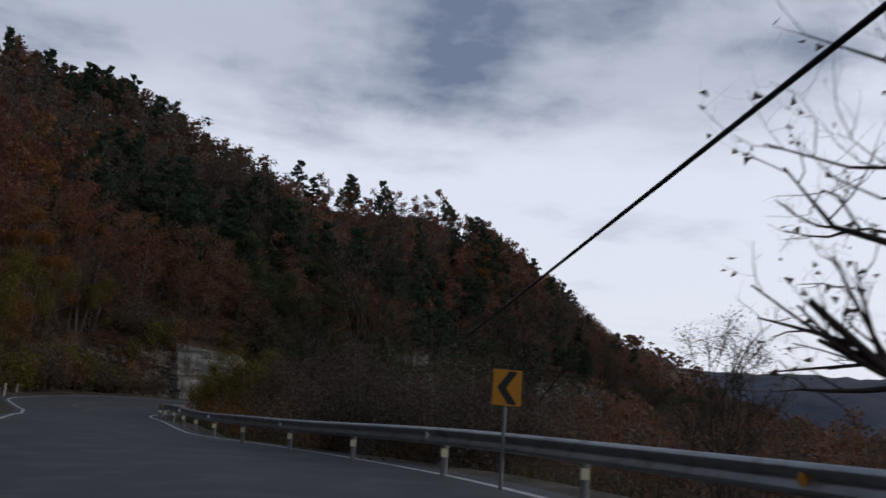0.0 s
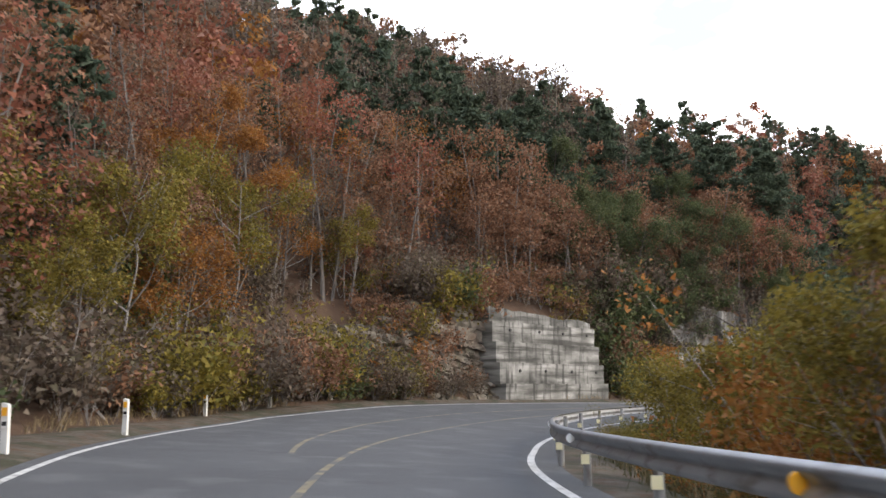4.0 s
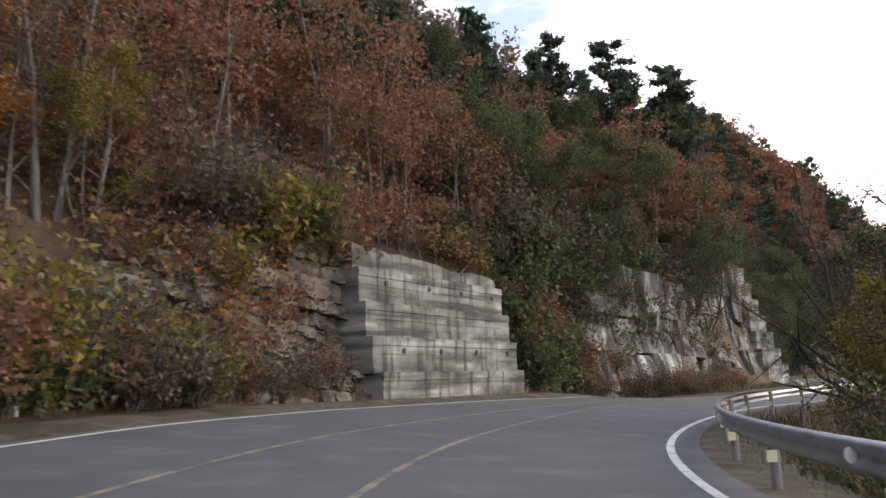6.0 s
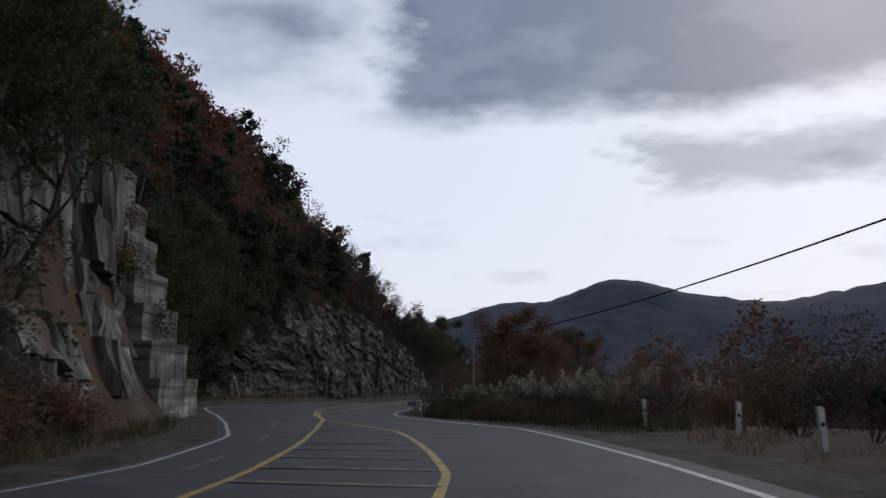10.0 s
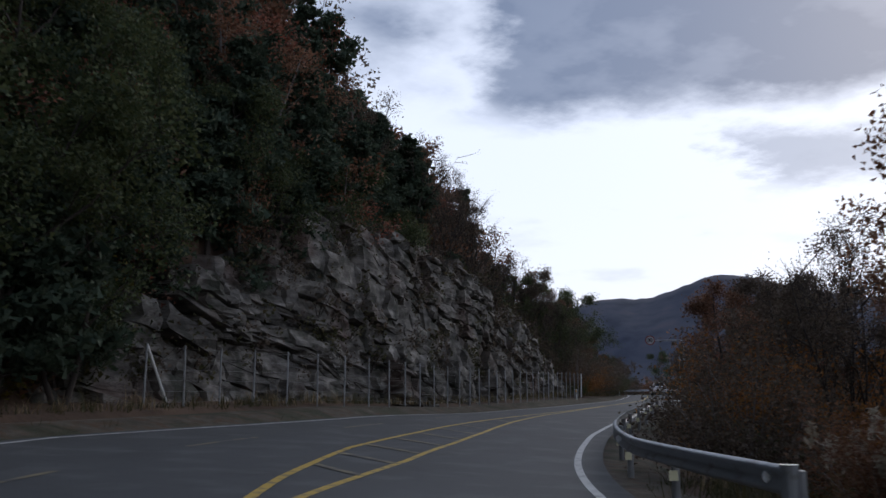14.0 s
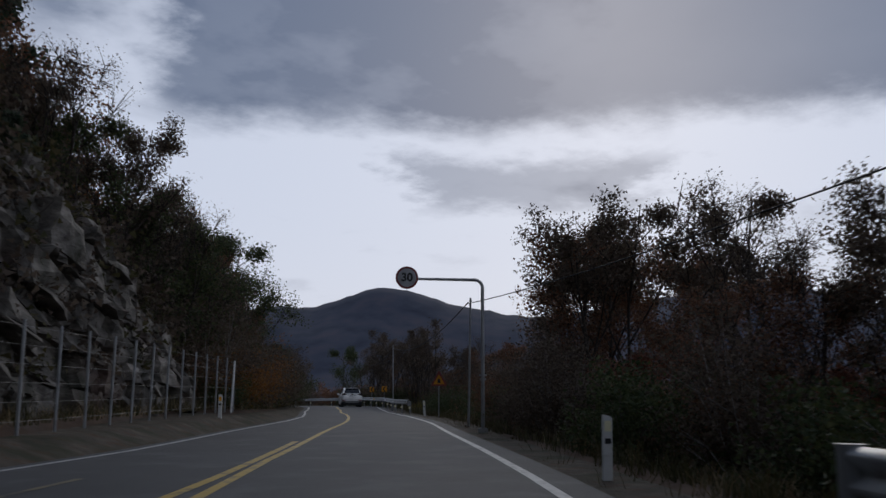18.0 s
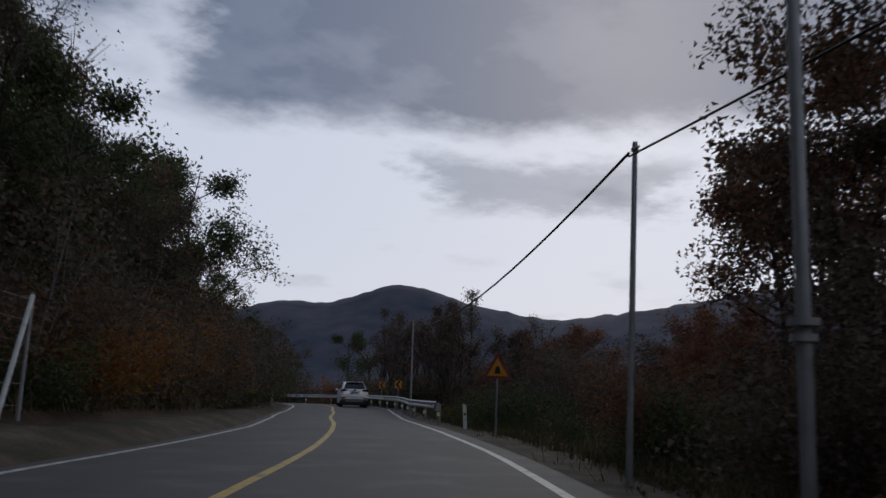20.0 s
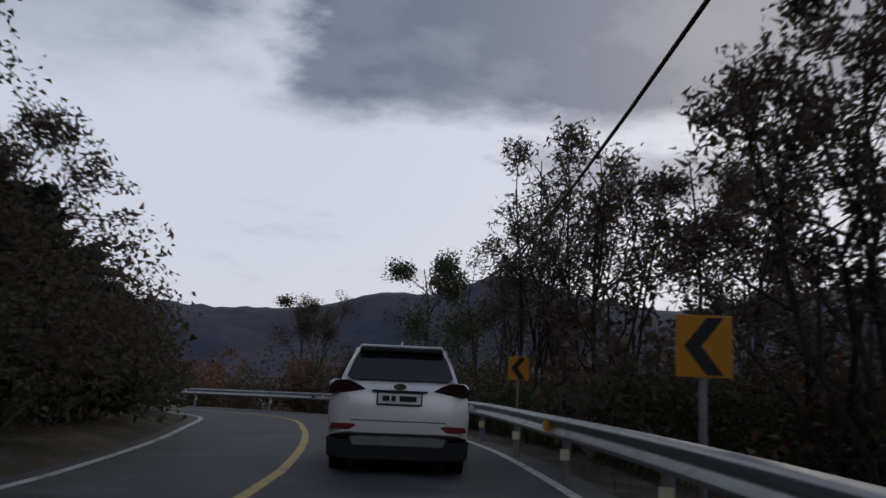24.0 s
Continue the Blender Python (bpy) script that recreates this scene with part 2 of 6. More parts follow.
M_RED = mat("red_brown_leaves", [(0.135, 0.042, 0.029), (0.25, 0.092, 0.055), (0.205, 0.115, 0.085)], 0.85, 0.4, per="island", translucent=0.3)
M_ORANGE = mat("orange_leaves", [(0.16, 0.06, 0.018), (0.28, 0.115, 0.026), (0.23, 0.125, 0.04)], 0.8, 0.5, per="island", translucent=0.3)
M_GOLD = mat("yellow_green_leaves", [(0.065, 0.055, 0.012), (0.15, 0.115, 0.024), (0.22, 0.165, 0.03), (0.10, 0.10, 0.025)], 0.8, 0.5, per="island", translucent=0.3)
M_GREEN = mat("green_leaves", [(0.028, 0.043, 0.018), (0.058, 0.076, 0.03), (0.105, 0.112, 0.044)], 0.75, 0.5, per="island", translucent=0.3)
M_DRAB = mat("dry_brown_leaves", [(0.05, 0.036, 0.028), (0.095, 0.07, 0.054), (0.145, 0.11, 0.082), (0.085, 0.075, 0.048)], 0.9, 0.5, per="island", translucent=0.3)
M_PINE = mat("pine_needles", [(0.026, 0.043, 0.028), (0.052, 0.074, 0.047), (0.08, 0.10, 0.062)], 0.8, 0.4, per="island", translucent=0.3)
M_WEED = mat("dull_green_weeds", [(0.03, 0.032, 0.014), (0.065, 0.062, 0.026), (0.12, 0.095, 0.048)], 0.9, 0.6, per="island", translucent=0.3)
M_BARKM = mat("slope_bark", [(0.05, 0.042, 0.038), (0.12, 0.105, 0.095), (0.2, 0.18, 0.165)], 0.95, 6.0, bump=0.5, bump_scale=30, stretch=(1, 1, 0.25))
M_REED = mat("pale_reed_plumes", [(0.32, 0.27, 0.2), (0.5, 0.45, 0.36)], 0.9, 1.0, per="island", translucent=0.3)
M_STRAW = mat("dry_grass", [(0.10, 0.07, 0.04), (0.22, 0.16, 0.09), (0.32, 0.25, 0.15)], 0.9, 0.6, per="island", translucent=0.3)
# distance haze is mixed into the base colour: slate blue over dark woods
M_HILL = mat("haze_blue_far_mountain", [(0.022, 0.03, 0.05), (0.045, 0.052, 0.076), (0.07, 0.065, 0.082)], 0.95, 0.02, bump=1.0, bump_scale=0.06, detail=12, spread=0.22)
M_HILLB = mat("brown_wooded_ridge", [(0.035, 0.022, 0.018), (0.085, 0.05, 0.036), (0.12, 0.075, 0.052), (0.05, 0.045, 0.03)], 0.95, 0.08, bump=1.0, bump_scale=0.35, detail=10)
M_BLACK = mat("black_plastic", [(0.012, 0.012, 0.013), (0.02, 0.02, 0.022)], 0.55, 8.0)
M_CABLE = mat("black_cable_sheath", [(0.008, 0.008, 0.009), (0.014, 0.014, 0.015)], 0.6, 8.0)
M_POLEC = mat("concrete_pole", [(0.2, 0.2, 0.195), (0.32, 0.315, 0.3)], 0.85, 2.0, stretch=(1, 1, 0.2), bump=0.2)
M_SIGNY = mat("amber_sign_face", [(0.50, 0.20, 0.008), (0.58, 0.25, 0.014)], 0.45, 3.0, stain=((0.25, 0.11, 0.02), 3.0, (1, 1, 1), 0.56, 0.6))
M_SIGNK = mat("black_sign_paint", [(0.012, 0.012, 0.012), (0.02, 0.02, 0.02)], 0.5, 4.0)
M_SIGNW = mat("weathered_white_sign_face", [(0.28, 0.28, 0.29), (0.38, 0.38, 0.39)], 0.45, 3.0, stain=((0.2, 0.19, 0.18), 4.0, (1, 1, 0.4), 0.55, 0.6))
M_SIGNR = mat("faded_red_sign_border", [(0.15, 0.03, 0.03), (0.21, 0.045, 0.04)], 0.45, 3.0)
M_SIGNB = mat("bare_aluminium_back", [(0.32, 0.33, 0.34), (0.42, 0.43, 0.44)], 0.5, 3.0, metal=0.5)
M_POSTW = mat("white_delineator_plastic", [(0.5, 0.49, 0.46), (0.68, 0.67, 0.63)], 0.6, 4.0, stain=((0.25, 0.2, 0.15), 6.0, (1, 1, 1), 0.55, 0.5))
M_REFY = mat("pale_yellow_reflector", [(0.75, 0.68, 0.42), (0.85, 0.8, 0.55)], 0.2, 4.0)
M_REFW = mat("white_reflector", [(0.8, 0.8, 0.78), (0.9, 0.9, 0.88)], 0.2, 4.0)
M_REFO = mat("amber_reflector", [(0.8, 0.35, 0.03), (0.85, 0.42, 0.05)], 0.2, 4.0)


# ---- the line of the road ----------------------------------------------
CENTRE = [(-0.9, 1.5), (-3.3, 11.1), (-6.9, 20.5), (-10.8, 29.7), (-14.8, 38.9), (-18.7, 48.1), (-21.7, 57.6), (-22.7, 67.5), (-21.7, 77.5), (-18.8, 87.0), (-14.2, 95.9), (-8.9, 104.3), (-3.6, 112.8), (1.2, 121.6), (5.2, 130.7), (9.2, 139.9), (14.4, 148.4), (20.8, 156.1), (27.8, 163.3), (35.0, 170.2), (42.2, 177.1), (49.3, 184.1), (56.5, 191.1), (63.3, 198.4), (70.1, 205.8), (76.9, 212.7)]


def road_line():
    pts = [np.array(p) for p in CENTRE]
    back = [pts[0] + (pts[0] - pts[1]) / 9.9 * 10 * k + np.array((0.5 * k * k, 0)) for k in (5, 4, 3, 2, 1)]
    a = math.atan2(*(pts[-1] - pts[-2])[::-1])
    p, ahead = pts[-1].copy(), []
    for k in range(16):                       # a left-hand bend, then straight on
        turn = (0.09, 0.09, 0.12, 0.40, 0.60, 0.60, 0.30)[k] if k < 7 else 0.0
        a += turn
        p = p + 10 * np.array((math.cos(a), math.sin(a)))
        ahead.append(p.copy())
    ctrl = np.array(back + pts + ahead)
    out = []
    for i in range(1, len(ctrl) - 2):
        p0, p1, p2, p3 = ctrl[i - 1:i + 3]
        for u in np.arange(0, 1, 0.1):
            out.append(0.5 * (2 * p1 + (p2 - p0) * u + (2 * p0 - 5 * p1 + 4 * p2 - p3) * u * u + (3 * p1 - p0 - 3 * p2 + p3) * u ** 3))
    return np.array(out)


LINE = road_line()
SEG = np.diff(LINE, axis=0)
LEN = np.hypot(*SEG.T)
ARC = np.r_[0, np.cumsum(LEN)]
ARC = ARC - ARC[int(np.argmin(np.hypot(*(LINE - np.array(CENTRE[0])).T)))]
TAN = np.r_[SEG / LEN[:, None], SEG[-1:] / LEN[-1]]


def steps(table, s):
    xs, ys = zip(*table)
    return np.interp(s, xs, ys)


def smooth(x, a, b):
    u = np.clip((x - a) / (b - a), 0, 1)
    return u * u * (3 - 2 * u)


def bank(s):
    """The road's crossfall: it leans up to the outside of each bend."""
    first = -0.05 * (1 - smooth(s, 12, 26)) + 0.03 * smooth(s, 24, 32) * (1 - smooth(s, 34, 44))
    return first + 0.05 * smooth(s, 40, 58) * (1 - smooth(s, 94, 112)) + 0.055 * smooth(s, 135, 153) * (1 - smooth(s, 172, 190))


def lift(s, o):
    """Height of the road: its crossfall, a shallow dip before the rock cutting and a rise before the last bend."""
    rise = 0.045 * smooth(s, 66, 80) * (1 - smooth(s, 100, 112))      # the outer lane climbs on to the foot of the first wall
    along = -0.12 * smooth(s, 150, 160) * (1 - smooth(s, 166, 190)) + 0.1 * smooth(s, 244, 257) - 0.35 * smooth(s, 268, 300)
    return -bank(s) * np.clip(o, -22, 6) + rise * np.clip(-o, 0, 12) + along


def at(s, o, z=0.0):
    """A place by metres along the road, metres to its right, and height over the crossfall."""
    x, y = np.interp(s, ARC, LINE[:, 0]), np.interp(s, ARC, LINE[:, 1])
    tx, ty = np.interp(s, ARC, TAN[:, 0]), np.interp(s, ARC, TAN[:, 1])
    n = math.hypot(tx, ty)
    return Vector((x + o * ty / n, y - o * tx / n, float(lift(s, o)) + z))


def heading(s):
    return math.atan2(np.interp(s, ARC, TAN[:, 1]), np.interp(s, ARC, TAN[:, 0]))


def nearest(xy):
    """Metres along and to the right for many places at once."""
    s, o = np.zeros(len(xy)), np.full(len(xy), 1e9)
    mid = LINE[::3]
    for k in range(0, len(xy), 4000):
        q = xy[k:k + 4000]
        i = np.argmin(((q[:, None, :] - mid[None]) ** 2).sum(-1), 1) * 3
        best = np.full(len(q), 1e18)
        for j in range(-4, 5):
            idx = np.clip(i + j, 0, len(SEG) - 1)
            a, u, ln = LINE[idx], SEG[idx], LEN[idx]
            f = np.clip(((q - a) * u).sum(1) / ln ** 2, 0, 1)
            d = ((q - a - f[:, None] * u) ** 2).sum(1)
            side = (u[:, 1] * (q - a)[:, 0] - u[:, 0] * (q - a)[:, 1])
            win = d < best
            best = np.where(win, d, best)
            s[k:k + 4000] = np.where(win, ARC[idx] + f * ln, s[k:k + 4000])
            o[k:k + 4000] = np.where(win, np.sign(side) * np.sqrt(d), o[k:k + 4000])
    return s, o


RIGHT = [(-50, 4.4), (10, 4.4), (16, 4.25), (21, 4.2), (25, 3.7), (32, 2.2), (38, 2.3), (50, 2.5), (62, 2.7), (72, 2.5), (80, 2.15), (85, 1.95), (90, 1.75), (97, 1.4), (99, 1.6), (103, 2.4), (109, 3.45), (114, 3.8), (119, 3.85), (131, 3.8), (134, 3.3), (138, 2.8), (145, 2.5), (155, 2.4), (163, 2.15), (172, 1.85), (187, 1.8), (195, 1.95), (211, 2.0), (230, 1.95), (237, 1.78), (244, 1.5), (250, 1.35), (255, 1.6), (259, 2.0), (266, 2.25), (400, 2.2)]
LEFT = [(-50, -4.6), (20, -4.4), (31, -3.75), (40, -3.5), (46, -3.6), (52, -4.6), (60, -6.2), (65, -7.2), (70, -8.1), (76, -7.9), (85, -7.9), (90, -7.4), (98, -6.4), (104, -7.4), (110, -8.0), (113, -7.2), (117, -5.7), (121, -5.0), (131, -4.85), (140, -5.5), (146, -6.2), (153, -7.9), (160, -8.4), (166, -7.5), (172, -6.7), (180, -6.3), (190, -6.1), (196, -5.5), (201, -4.95), (205, -4.75), (215, -4.4), (229, -3.6), (238, -3.7), (246, -4.2), (252, -4.2), (260, -3.9), (270, -3.95), (400, -4.0)]


def verge(s):
    """How much higher the left verge stands than the road's edge."""
    return steps([(0, 0.1), (140, 0.15), (160, 0.3), (215, 0.6), (240, 0.3), (400, 0.2)], s)


CUT = [(-50, 3), (20, 2.5), (55, 1.5), (70, 2.5), (80, 3.5), (87, 6.0), (100, 6.0), (104, 7.5), (130, 8.8), (140, 9.3), (144, 6.0), (148, 3.2), (158, 3.0), (166, 4.0), (172, 6.2), (178, 8.4), (186, 10.0), (200, 8.5), (214, 5.0), (224, 2.0), (240, 1.0), (400, 0.8)]
STEEP = [(-50, 0.75), (150, 0.78), (180, 0.9), (190, 1.05), (205, 0.98), (222, 0.82), (240, 0.6), (252, 0.4), (270, 0.2), (400, 0.05)]
HEIGHT = [(-50, 80), (60, 83), (100, 99), (140, 97), (185, 82), (205, 60), (225, 48), (250, 32), (272, 9), (290, 4)]


CUT_FROM = [(-50, 3.2), (68, 3.2), (76, 3.4), (82, 2.8), (87, 1.6), (92, 2.2), (98, 2.9), (106, 2.8), (112, 2.0), (118, 3.0), (130, 2.9), (140, 1.9), (146, 3.2), (158, 3.2), (164, 5.2), (172, 4.4), (186, 3.4), (212, 3.6), (224, 3.4), (400, 3.2)]
CUT_OVER = [(-50, 2.4), (80, 2.4), (87, 1.6), (100, 1.6), (106, 2.0), (140, 2.0), (146, 3.6), (160, 3.6), (166, 2.4), (212, 2.4), (224, 3.6), (400, 3.6)]


def terrain(xy):
    """Height of the ground at many places."""
    s, o = nearest(xy)
    left, right = steps(LEFT, s) - 0.9, steps(RIGHT, s) + 1.0
    wide = np.interp(s, [100, 108, 148, 156], [0, 4.5, 2.0, 0])
    d, e = left - o, o - right - wide
    road = lift(s, o)
    n1 = np.sin(xy[:, 0] * 0.11 + 1.3) * np.cos(xy[:, 1] * 0.09) + 0.5 * np.sin(xy[:, 0] * 0.27 + xy[:, 1] * 0.21)
    up = np.clip(d - 5.0, 0, None)
    hill = steps(STEEP, s) * np.minimum(up, 62) + 0.42 * steps(STEEP, s) * np.clip(up - 62, 0, 120)
    top = steps(HEIGHT, s)
    hill = top * (1 - np.exp(-hill / top * 1.15))
    hill = hill * (1 - smooth(np.abs(o), 260, 620))
    z = road + np.where(d > 0, verge(s) * smooth(d, 0, 0.8) + (steps(CUT, s) - verge(s)) * np.clip((d - steps(CUT_FROM, s)) / steps(CUT_OVER, s), 0, 1) + hill + 0.5 * n1 * smooth(d, 4, 12), 0)
    drop = np.interp(s, [0, 100, 108, 150, 160, 230, 300], [3.2, 3.0, 0.4, 0.6, 1.4, 1.0, 1.2])
    z = z + np.where(e > 0, -drop * smooth(e, 0.3, 6.0) - 2.5 * smooth(e, 8, 40) + 0.25 * n1 * smooth(e, 2, 8), 0)
    z = np.where((d < 0.9) & (o < right + 0.6), road - 0.35, z)
    return z, s, o


def ground_z(x, y):
    return float(terrain(np.array([[x, y]]))[0][0])


# ---- mesh helpers ------------------------------------------------------
def quads(name, verts, faces, material, smooth_shade=False):
    """A mesh from arrays of vertices and faces with three or four corners each."""
    me = bpy.data.meshes.new(name)
    verts, faces = np.asarray(verts, np.float32), np.asarray(faces, np.int32)
    me.vertices.add(len(verts))
    me.vertices.foreach_set("co", verts.ravel())
    me.loops.add(faces.size)
    me.loops.foreach_set("vertex_index", faces.ravel())
    me.polygons.add(len(faces))
    me.polygons.foreach_set("loop_start", np.arange(len(faces), dtype=np.int32) * faces.shape[1])
    if smooth_shade:
        me.polygons.foreach_set("use_smooth", np.ones(len(faces), bool))
    me.materials.append(material)
    me.update(calc_edges=True)
    return me


def part(name, bm, material, parent=None, label="", bevel=0.0):
    if bevel:
        bmesh.ops.bevel(bm, geom=bm.edges[:], offset=bevel, segments=1, affect="EDGES", clamp_overlap=True)
    me = bpy.data.meshes.new(name)
    bm.to_mesh(me)
    bm.free()
    me.materials.append(material)
    ob = new(name, me)
    ob.parent = parent
    return tagged(ob, label) if label else ob


def mesh_part(name, me, parent=None, label=""):
    ob = new(name, me)
    ob.parent = parent
    return tagged(ob, label) if label else ob


def thing(name, m, label, category, group="", kind=""):
    ob = new(name)
    ob.empty_display_size = 0.2
    ob.matrix_basis = m
    return tagged(ob, label, category, group, kind)


def box(bm, x0, x1, y0, y1, z0, z1, m=None):
    vs = [bm.verts.new((x, y, z)) for z in (z0, z1) for y in (y0, y1) for x in (x0, x1)]
    for f in ((0, 2, 3, 1), (4, 5, 7, 6), (0, 1, 5, 4), (1, 3, 7, 5), (3, 2, 6, 7), (2, 0, 4, 6)):
        bm.faces.new([vs[i] for i in f])
    if m is not None:
        bmesh.ops.transform(bm, matrix=m, verts=vs)
    return vs


def rod(bm, a, b, r0, r1=None, sides=8):
    a, b = Vector(a), Vector(b)
    r1 = r0 if r1 is None else r1
    d = b - a
    m = Matrix.Translation((a + b) / 2) @ d.to_track_quat("Z", "Y").to_matrix().to_4x4()
    bmesh.ops.create_cone(bm, cap_ends=True, segments=sides, radius1=r0, radius2=r1, depth=d.length, matrix=m)


def disc(bm, m, r, depth, sides=20):
    bmesh.ops.create_cone(bm, cap_ends=True, segments=sides, radius1=r, radius2=r, depth=depth, matrix=m)


def prism(bm, outline, y0, y1):
    """A flat outline in x and z, given thickness along y."""
    a = [bm.verts.new((x, y0, z)) for x, z in outline]
    b = [bm.verts.new((x, y1, z)) for x, z in outline]
    n = len(outline)
    bm.faces.new(a)
    bm.faces.new(b[::-1])
    for i in range(n):
        bm.faces.new((a[i], b[i], b[(i + 1) % n], a[(i + 1) % n]))


def strip(name, s0, s1, step, offs, heights, material, kind="structure"):
    """A band along the road: offsets and heights are tables or numbers, in order from left to right."""
    ss = np.arange(s0, s1 + 1e-6, step)
    V, F = [], []
    for s in ss:
        for o, h in zip(offs, heights):
            V.append(at(s, float(steps(o, s)) if isinstance(o, list) else o(s) if callable(o) else o, h(s) if callable(h) else h))
    n = len(offs)
    for i in range(len(ss) - 1):
        for j in range(n - 1):
            a = i * n + j
            F.append((a, a + 1, a + n + 1, a + n))
    return tagged(new(name, quads(name, [tuple(v) for v in V], F, material)), kind=kind)


def facing(s, turn=0.0):
    """The turn about z by which a thing's local y points along the road."""
    return math.degrees(heading(s)) - 90 + turn


def stand(s, o, z=None, turn=0.0):
    p = at(s, o)
    return pose(p.x, p.y, ground_z(p.x, p.y) if z is None else p.z + z, 0, 0, facing(s, turn))


# ---- ground and road ---------------------------------------------------
def build_ground():
    def lines(a, b, step, far, n):
        core = np.arange(a, b + 1e-6, step)
        g = step * 1.32 ** np.arange(1, n)
        g = np.cumsum(g)
        g = g / g[-1] * far
        g = np.maximum(g, step * np.arange(1, n))
        return np.r_[a - g[::-1], core, b + g]
    xs, ys = lines(-95, 135, 1.7, 3800, 24), lines(-35, 290, 1.7, 3800, 24)
    gx, gy = np.meshgrid(xs, ys)
    xy = np.stack([gx.ravel(), gy.ravel()], 1)
    z = terrain(xy)[0]
    n, m = len(xs), len(ys)
    i, j = np.meshgrid(np.arange(n - 1), np.arange(m - 1))
    a = (j * n + i).ravel()
    F = np.stack([a, a + 1, a + n + 1, a + n], 1)
    tagged(new("ground", quads("ground", np.c_[xy, z], F, M_SOIL, True)), "leaf-strewn brown hillside soil and valley floor", "ground", kind="structure")


build_ground()

L_ = lambda s: float(steps(LEFT, s))
R_ = lambda s: float(steps(RIGHT, s))
tagged(strip("road", -40, 380, 1.5, [lambda s: L_(s) - 0.35, lambda s: L_(s) * 0.5, 0.0, lambda s: R_(s) + 0.55], [0.0, 0.02, 0.03, 0.0], M_ASPHALT), "worn grey asphalt mountain road", "road")
tagged(strip("verge_left", -40, 380, 1.5, [lambda s: L_(s) - 2.9, lambda s: L_(s) - 1.2, lambda s: L_(s) - 0.36], [lambda s: float(verge(s)) - 0.12, lambda s: 0.5 * float(verge(s)) + 0.03, -0.01], M_SHOULDER), "gravel verge littered with dry leaves", "verge")
wide_ = lambda s: float(np.interp(s, [100, 108, 148, 156], [0, 4.0, 1.6, 0]))
tagged(strip("verge_right", -40, 380, 1.5, [lambda s: R_(s) + 0.56, lambda s: R_(s) + 1.4 + 0.6 * wide_(s), lambda s: R_(s) + 2.2 + wide_(s)], [-0.01, -0.015, -0.2], M_SHOULDER), "gravel shoulder with scattered leaves", "verge")


def marking(name, s0, s1, off, width, material, label, dash=None, h=0.036):
    step = 1.0
    if dash is None:
        runs = [(s0, s1)]
    else:
        runs = [(s, min(s + dash[0], s1)) for s in np.arange(s0, s1, dash[0] + dash[1])]
    V, F = [], []
    for a, b in runs:
        ss = np.linspace(a, b, max(2, int((b - a) / step) + 1))
        k = len(V)
        for s in ss:
            o = float(steps(off, s)) if isinstance(off, list) else off(s)
            # the crown of the road lies a little higher than its edges
            c = float(np.interp(o, [L_(s) - 0.35, L_(s) * 0.5, 0, R_(s) + 0.55], [0, 0.02, 0.03, 0])) + 0.006
            V += [at(s, o - width / 2, c), at(s, o + width / 2, c)]
        for i in range(len(ss) - 1):
            F.append((k + 2 * i, k + 2 * i + 1, k + 2 * i + 3, k + 2 * i + 2))
    tagged(new(name, quads(name, [tuple(v) for v in V], F, material)), label, "road marking", kind="structure")


marking("edge_line", -30, 330, lambda s: R_(s), 0.15, M_WHITE, "worn white edge line")
marking("edge_line", -30, 330, lambda s: L_(s), 0.13, M_WHITE, "thin worn white edge line")
YR = [(48, -0.8), (57, -0.9), (67, -1.25), (74, -1.5), (82, -1.85), (88, -2.2), (93, -2.65), (98, -2.5), (103, -2.0), (107, -1.1), (110, -0.45), (114, 0.0), (118, 0.3), (122, 0.25), (131, 0.0), (135, -0.6), (141, -1.65), (152, -1.5), (160, -1.0), (165, -1.0), (170, -1.2), (176, -1.6), (184, -1.95), (198, -1.95), (211, -1.66), (228, -1.25), (234, -1.26), (246, -1.72), (252, -1.9), (257, -1.65), (261, -1.42), (270, -1.25), (400, -1.2)]
YL = [(57, -1.8), (62, -2.8), (66, -3.5), (70, -4.1), (76, -4.2), (90, -4.2), (98, -4.0), (106, -3.4), (112, -3.2), (119, -2.8), (131, -2.5), (135, -2.2), (141, -1.72), (152, -1.75), (156, -2.2), (162, -2.7), (171, -2.8), (183, -2.6), (195, -2.2), (204, -2.05)]
marking("centre_line", 50, 104, YR, 0.12, M_FADED, "faded yellow centre line")
marking("centre_line", 58, 104, YL, 0.12, M_FADED, "faded yellow centre line")
marking("centre_line", 104, 330, YR, 0.14, M_YELLOW, "yellow centre line")
marking("centre_line", 104, 204, YL, 0.14, M_YELLOW, "yellow centre line")
marking("lane_line", 120, 200, lambda s: 0.5 * (L_(s) + float(steps(YL, s))), 0.11, M_FADED, "faint dashed white lane line", (3, 5))


def hatch(s, name="hatch_bar"):
    a, b = float(steps(YL, s)) + 0.1, float(steps(YR, s)) - 0.1
    if b - a < 0.5:
        return
    c = [at(s, a, 0.037), at(s + 0.28, a, 0.037), at(s + 0.28 - 1.3, b, 0.037), at(s - 1.3, b, 0.037)]
    tagged(new(name, quads(name, [tuple(v) for v in c], [(0, 1, 2, 3)], M_FADED)), "worn yellow hatch bar between the centre lines", "road marking", "hatch bars", "structure")


for s in np.arange(106.5, 139, 2.2):
    hatch(s)
for s in np.arange(158, 186, 2.4):
    hatch(s)


# ---- guard rails -------------------------------------------------------
WAVE = [(0.0, 0.80), (0.035, 0.79), (0.075, 0.765), (0.08, 0.73), (0.02, 0.675), (0.02, 0.635), (0.08, 0.58), (0.075, 0.545), (0.035, 0.52), (0.0, 0.51)]


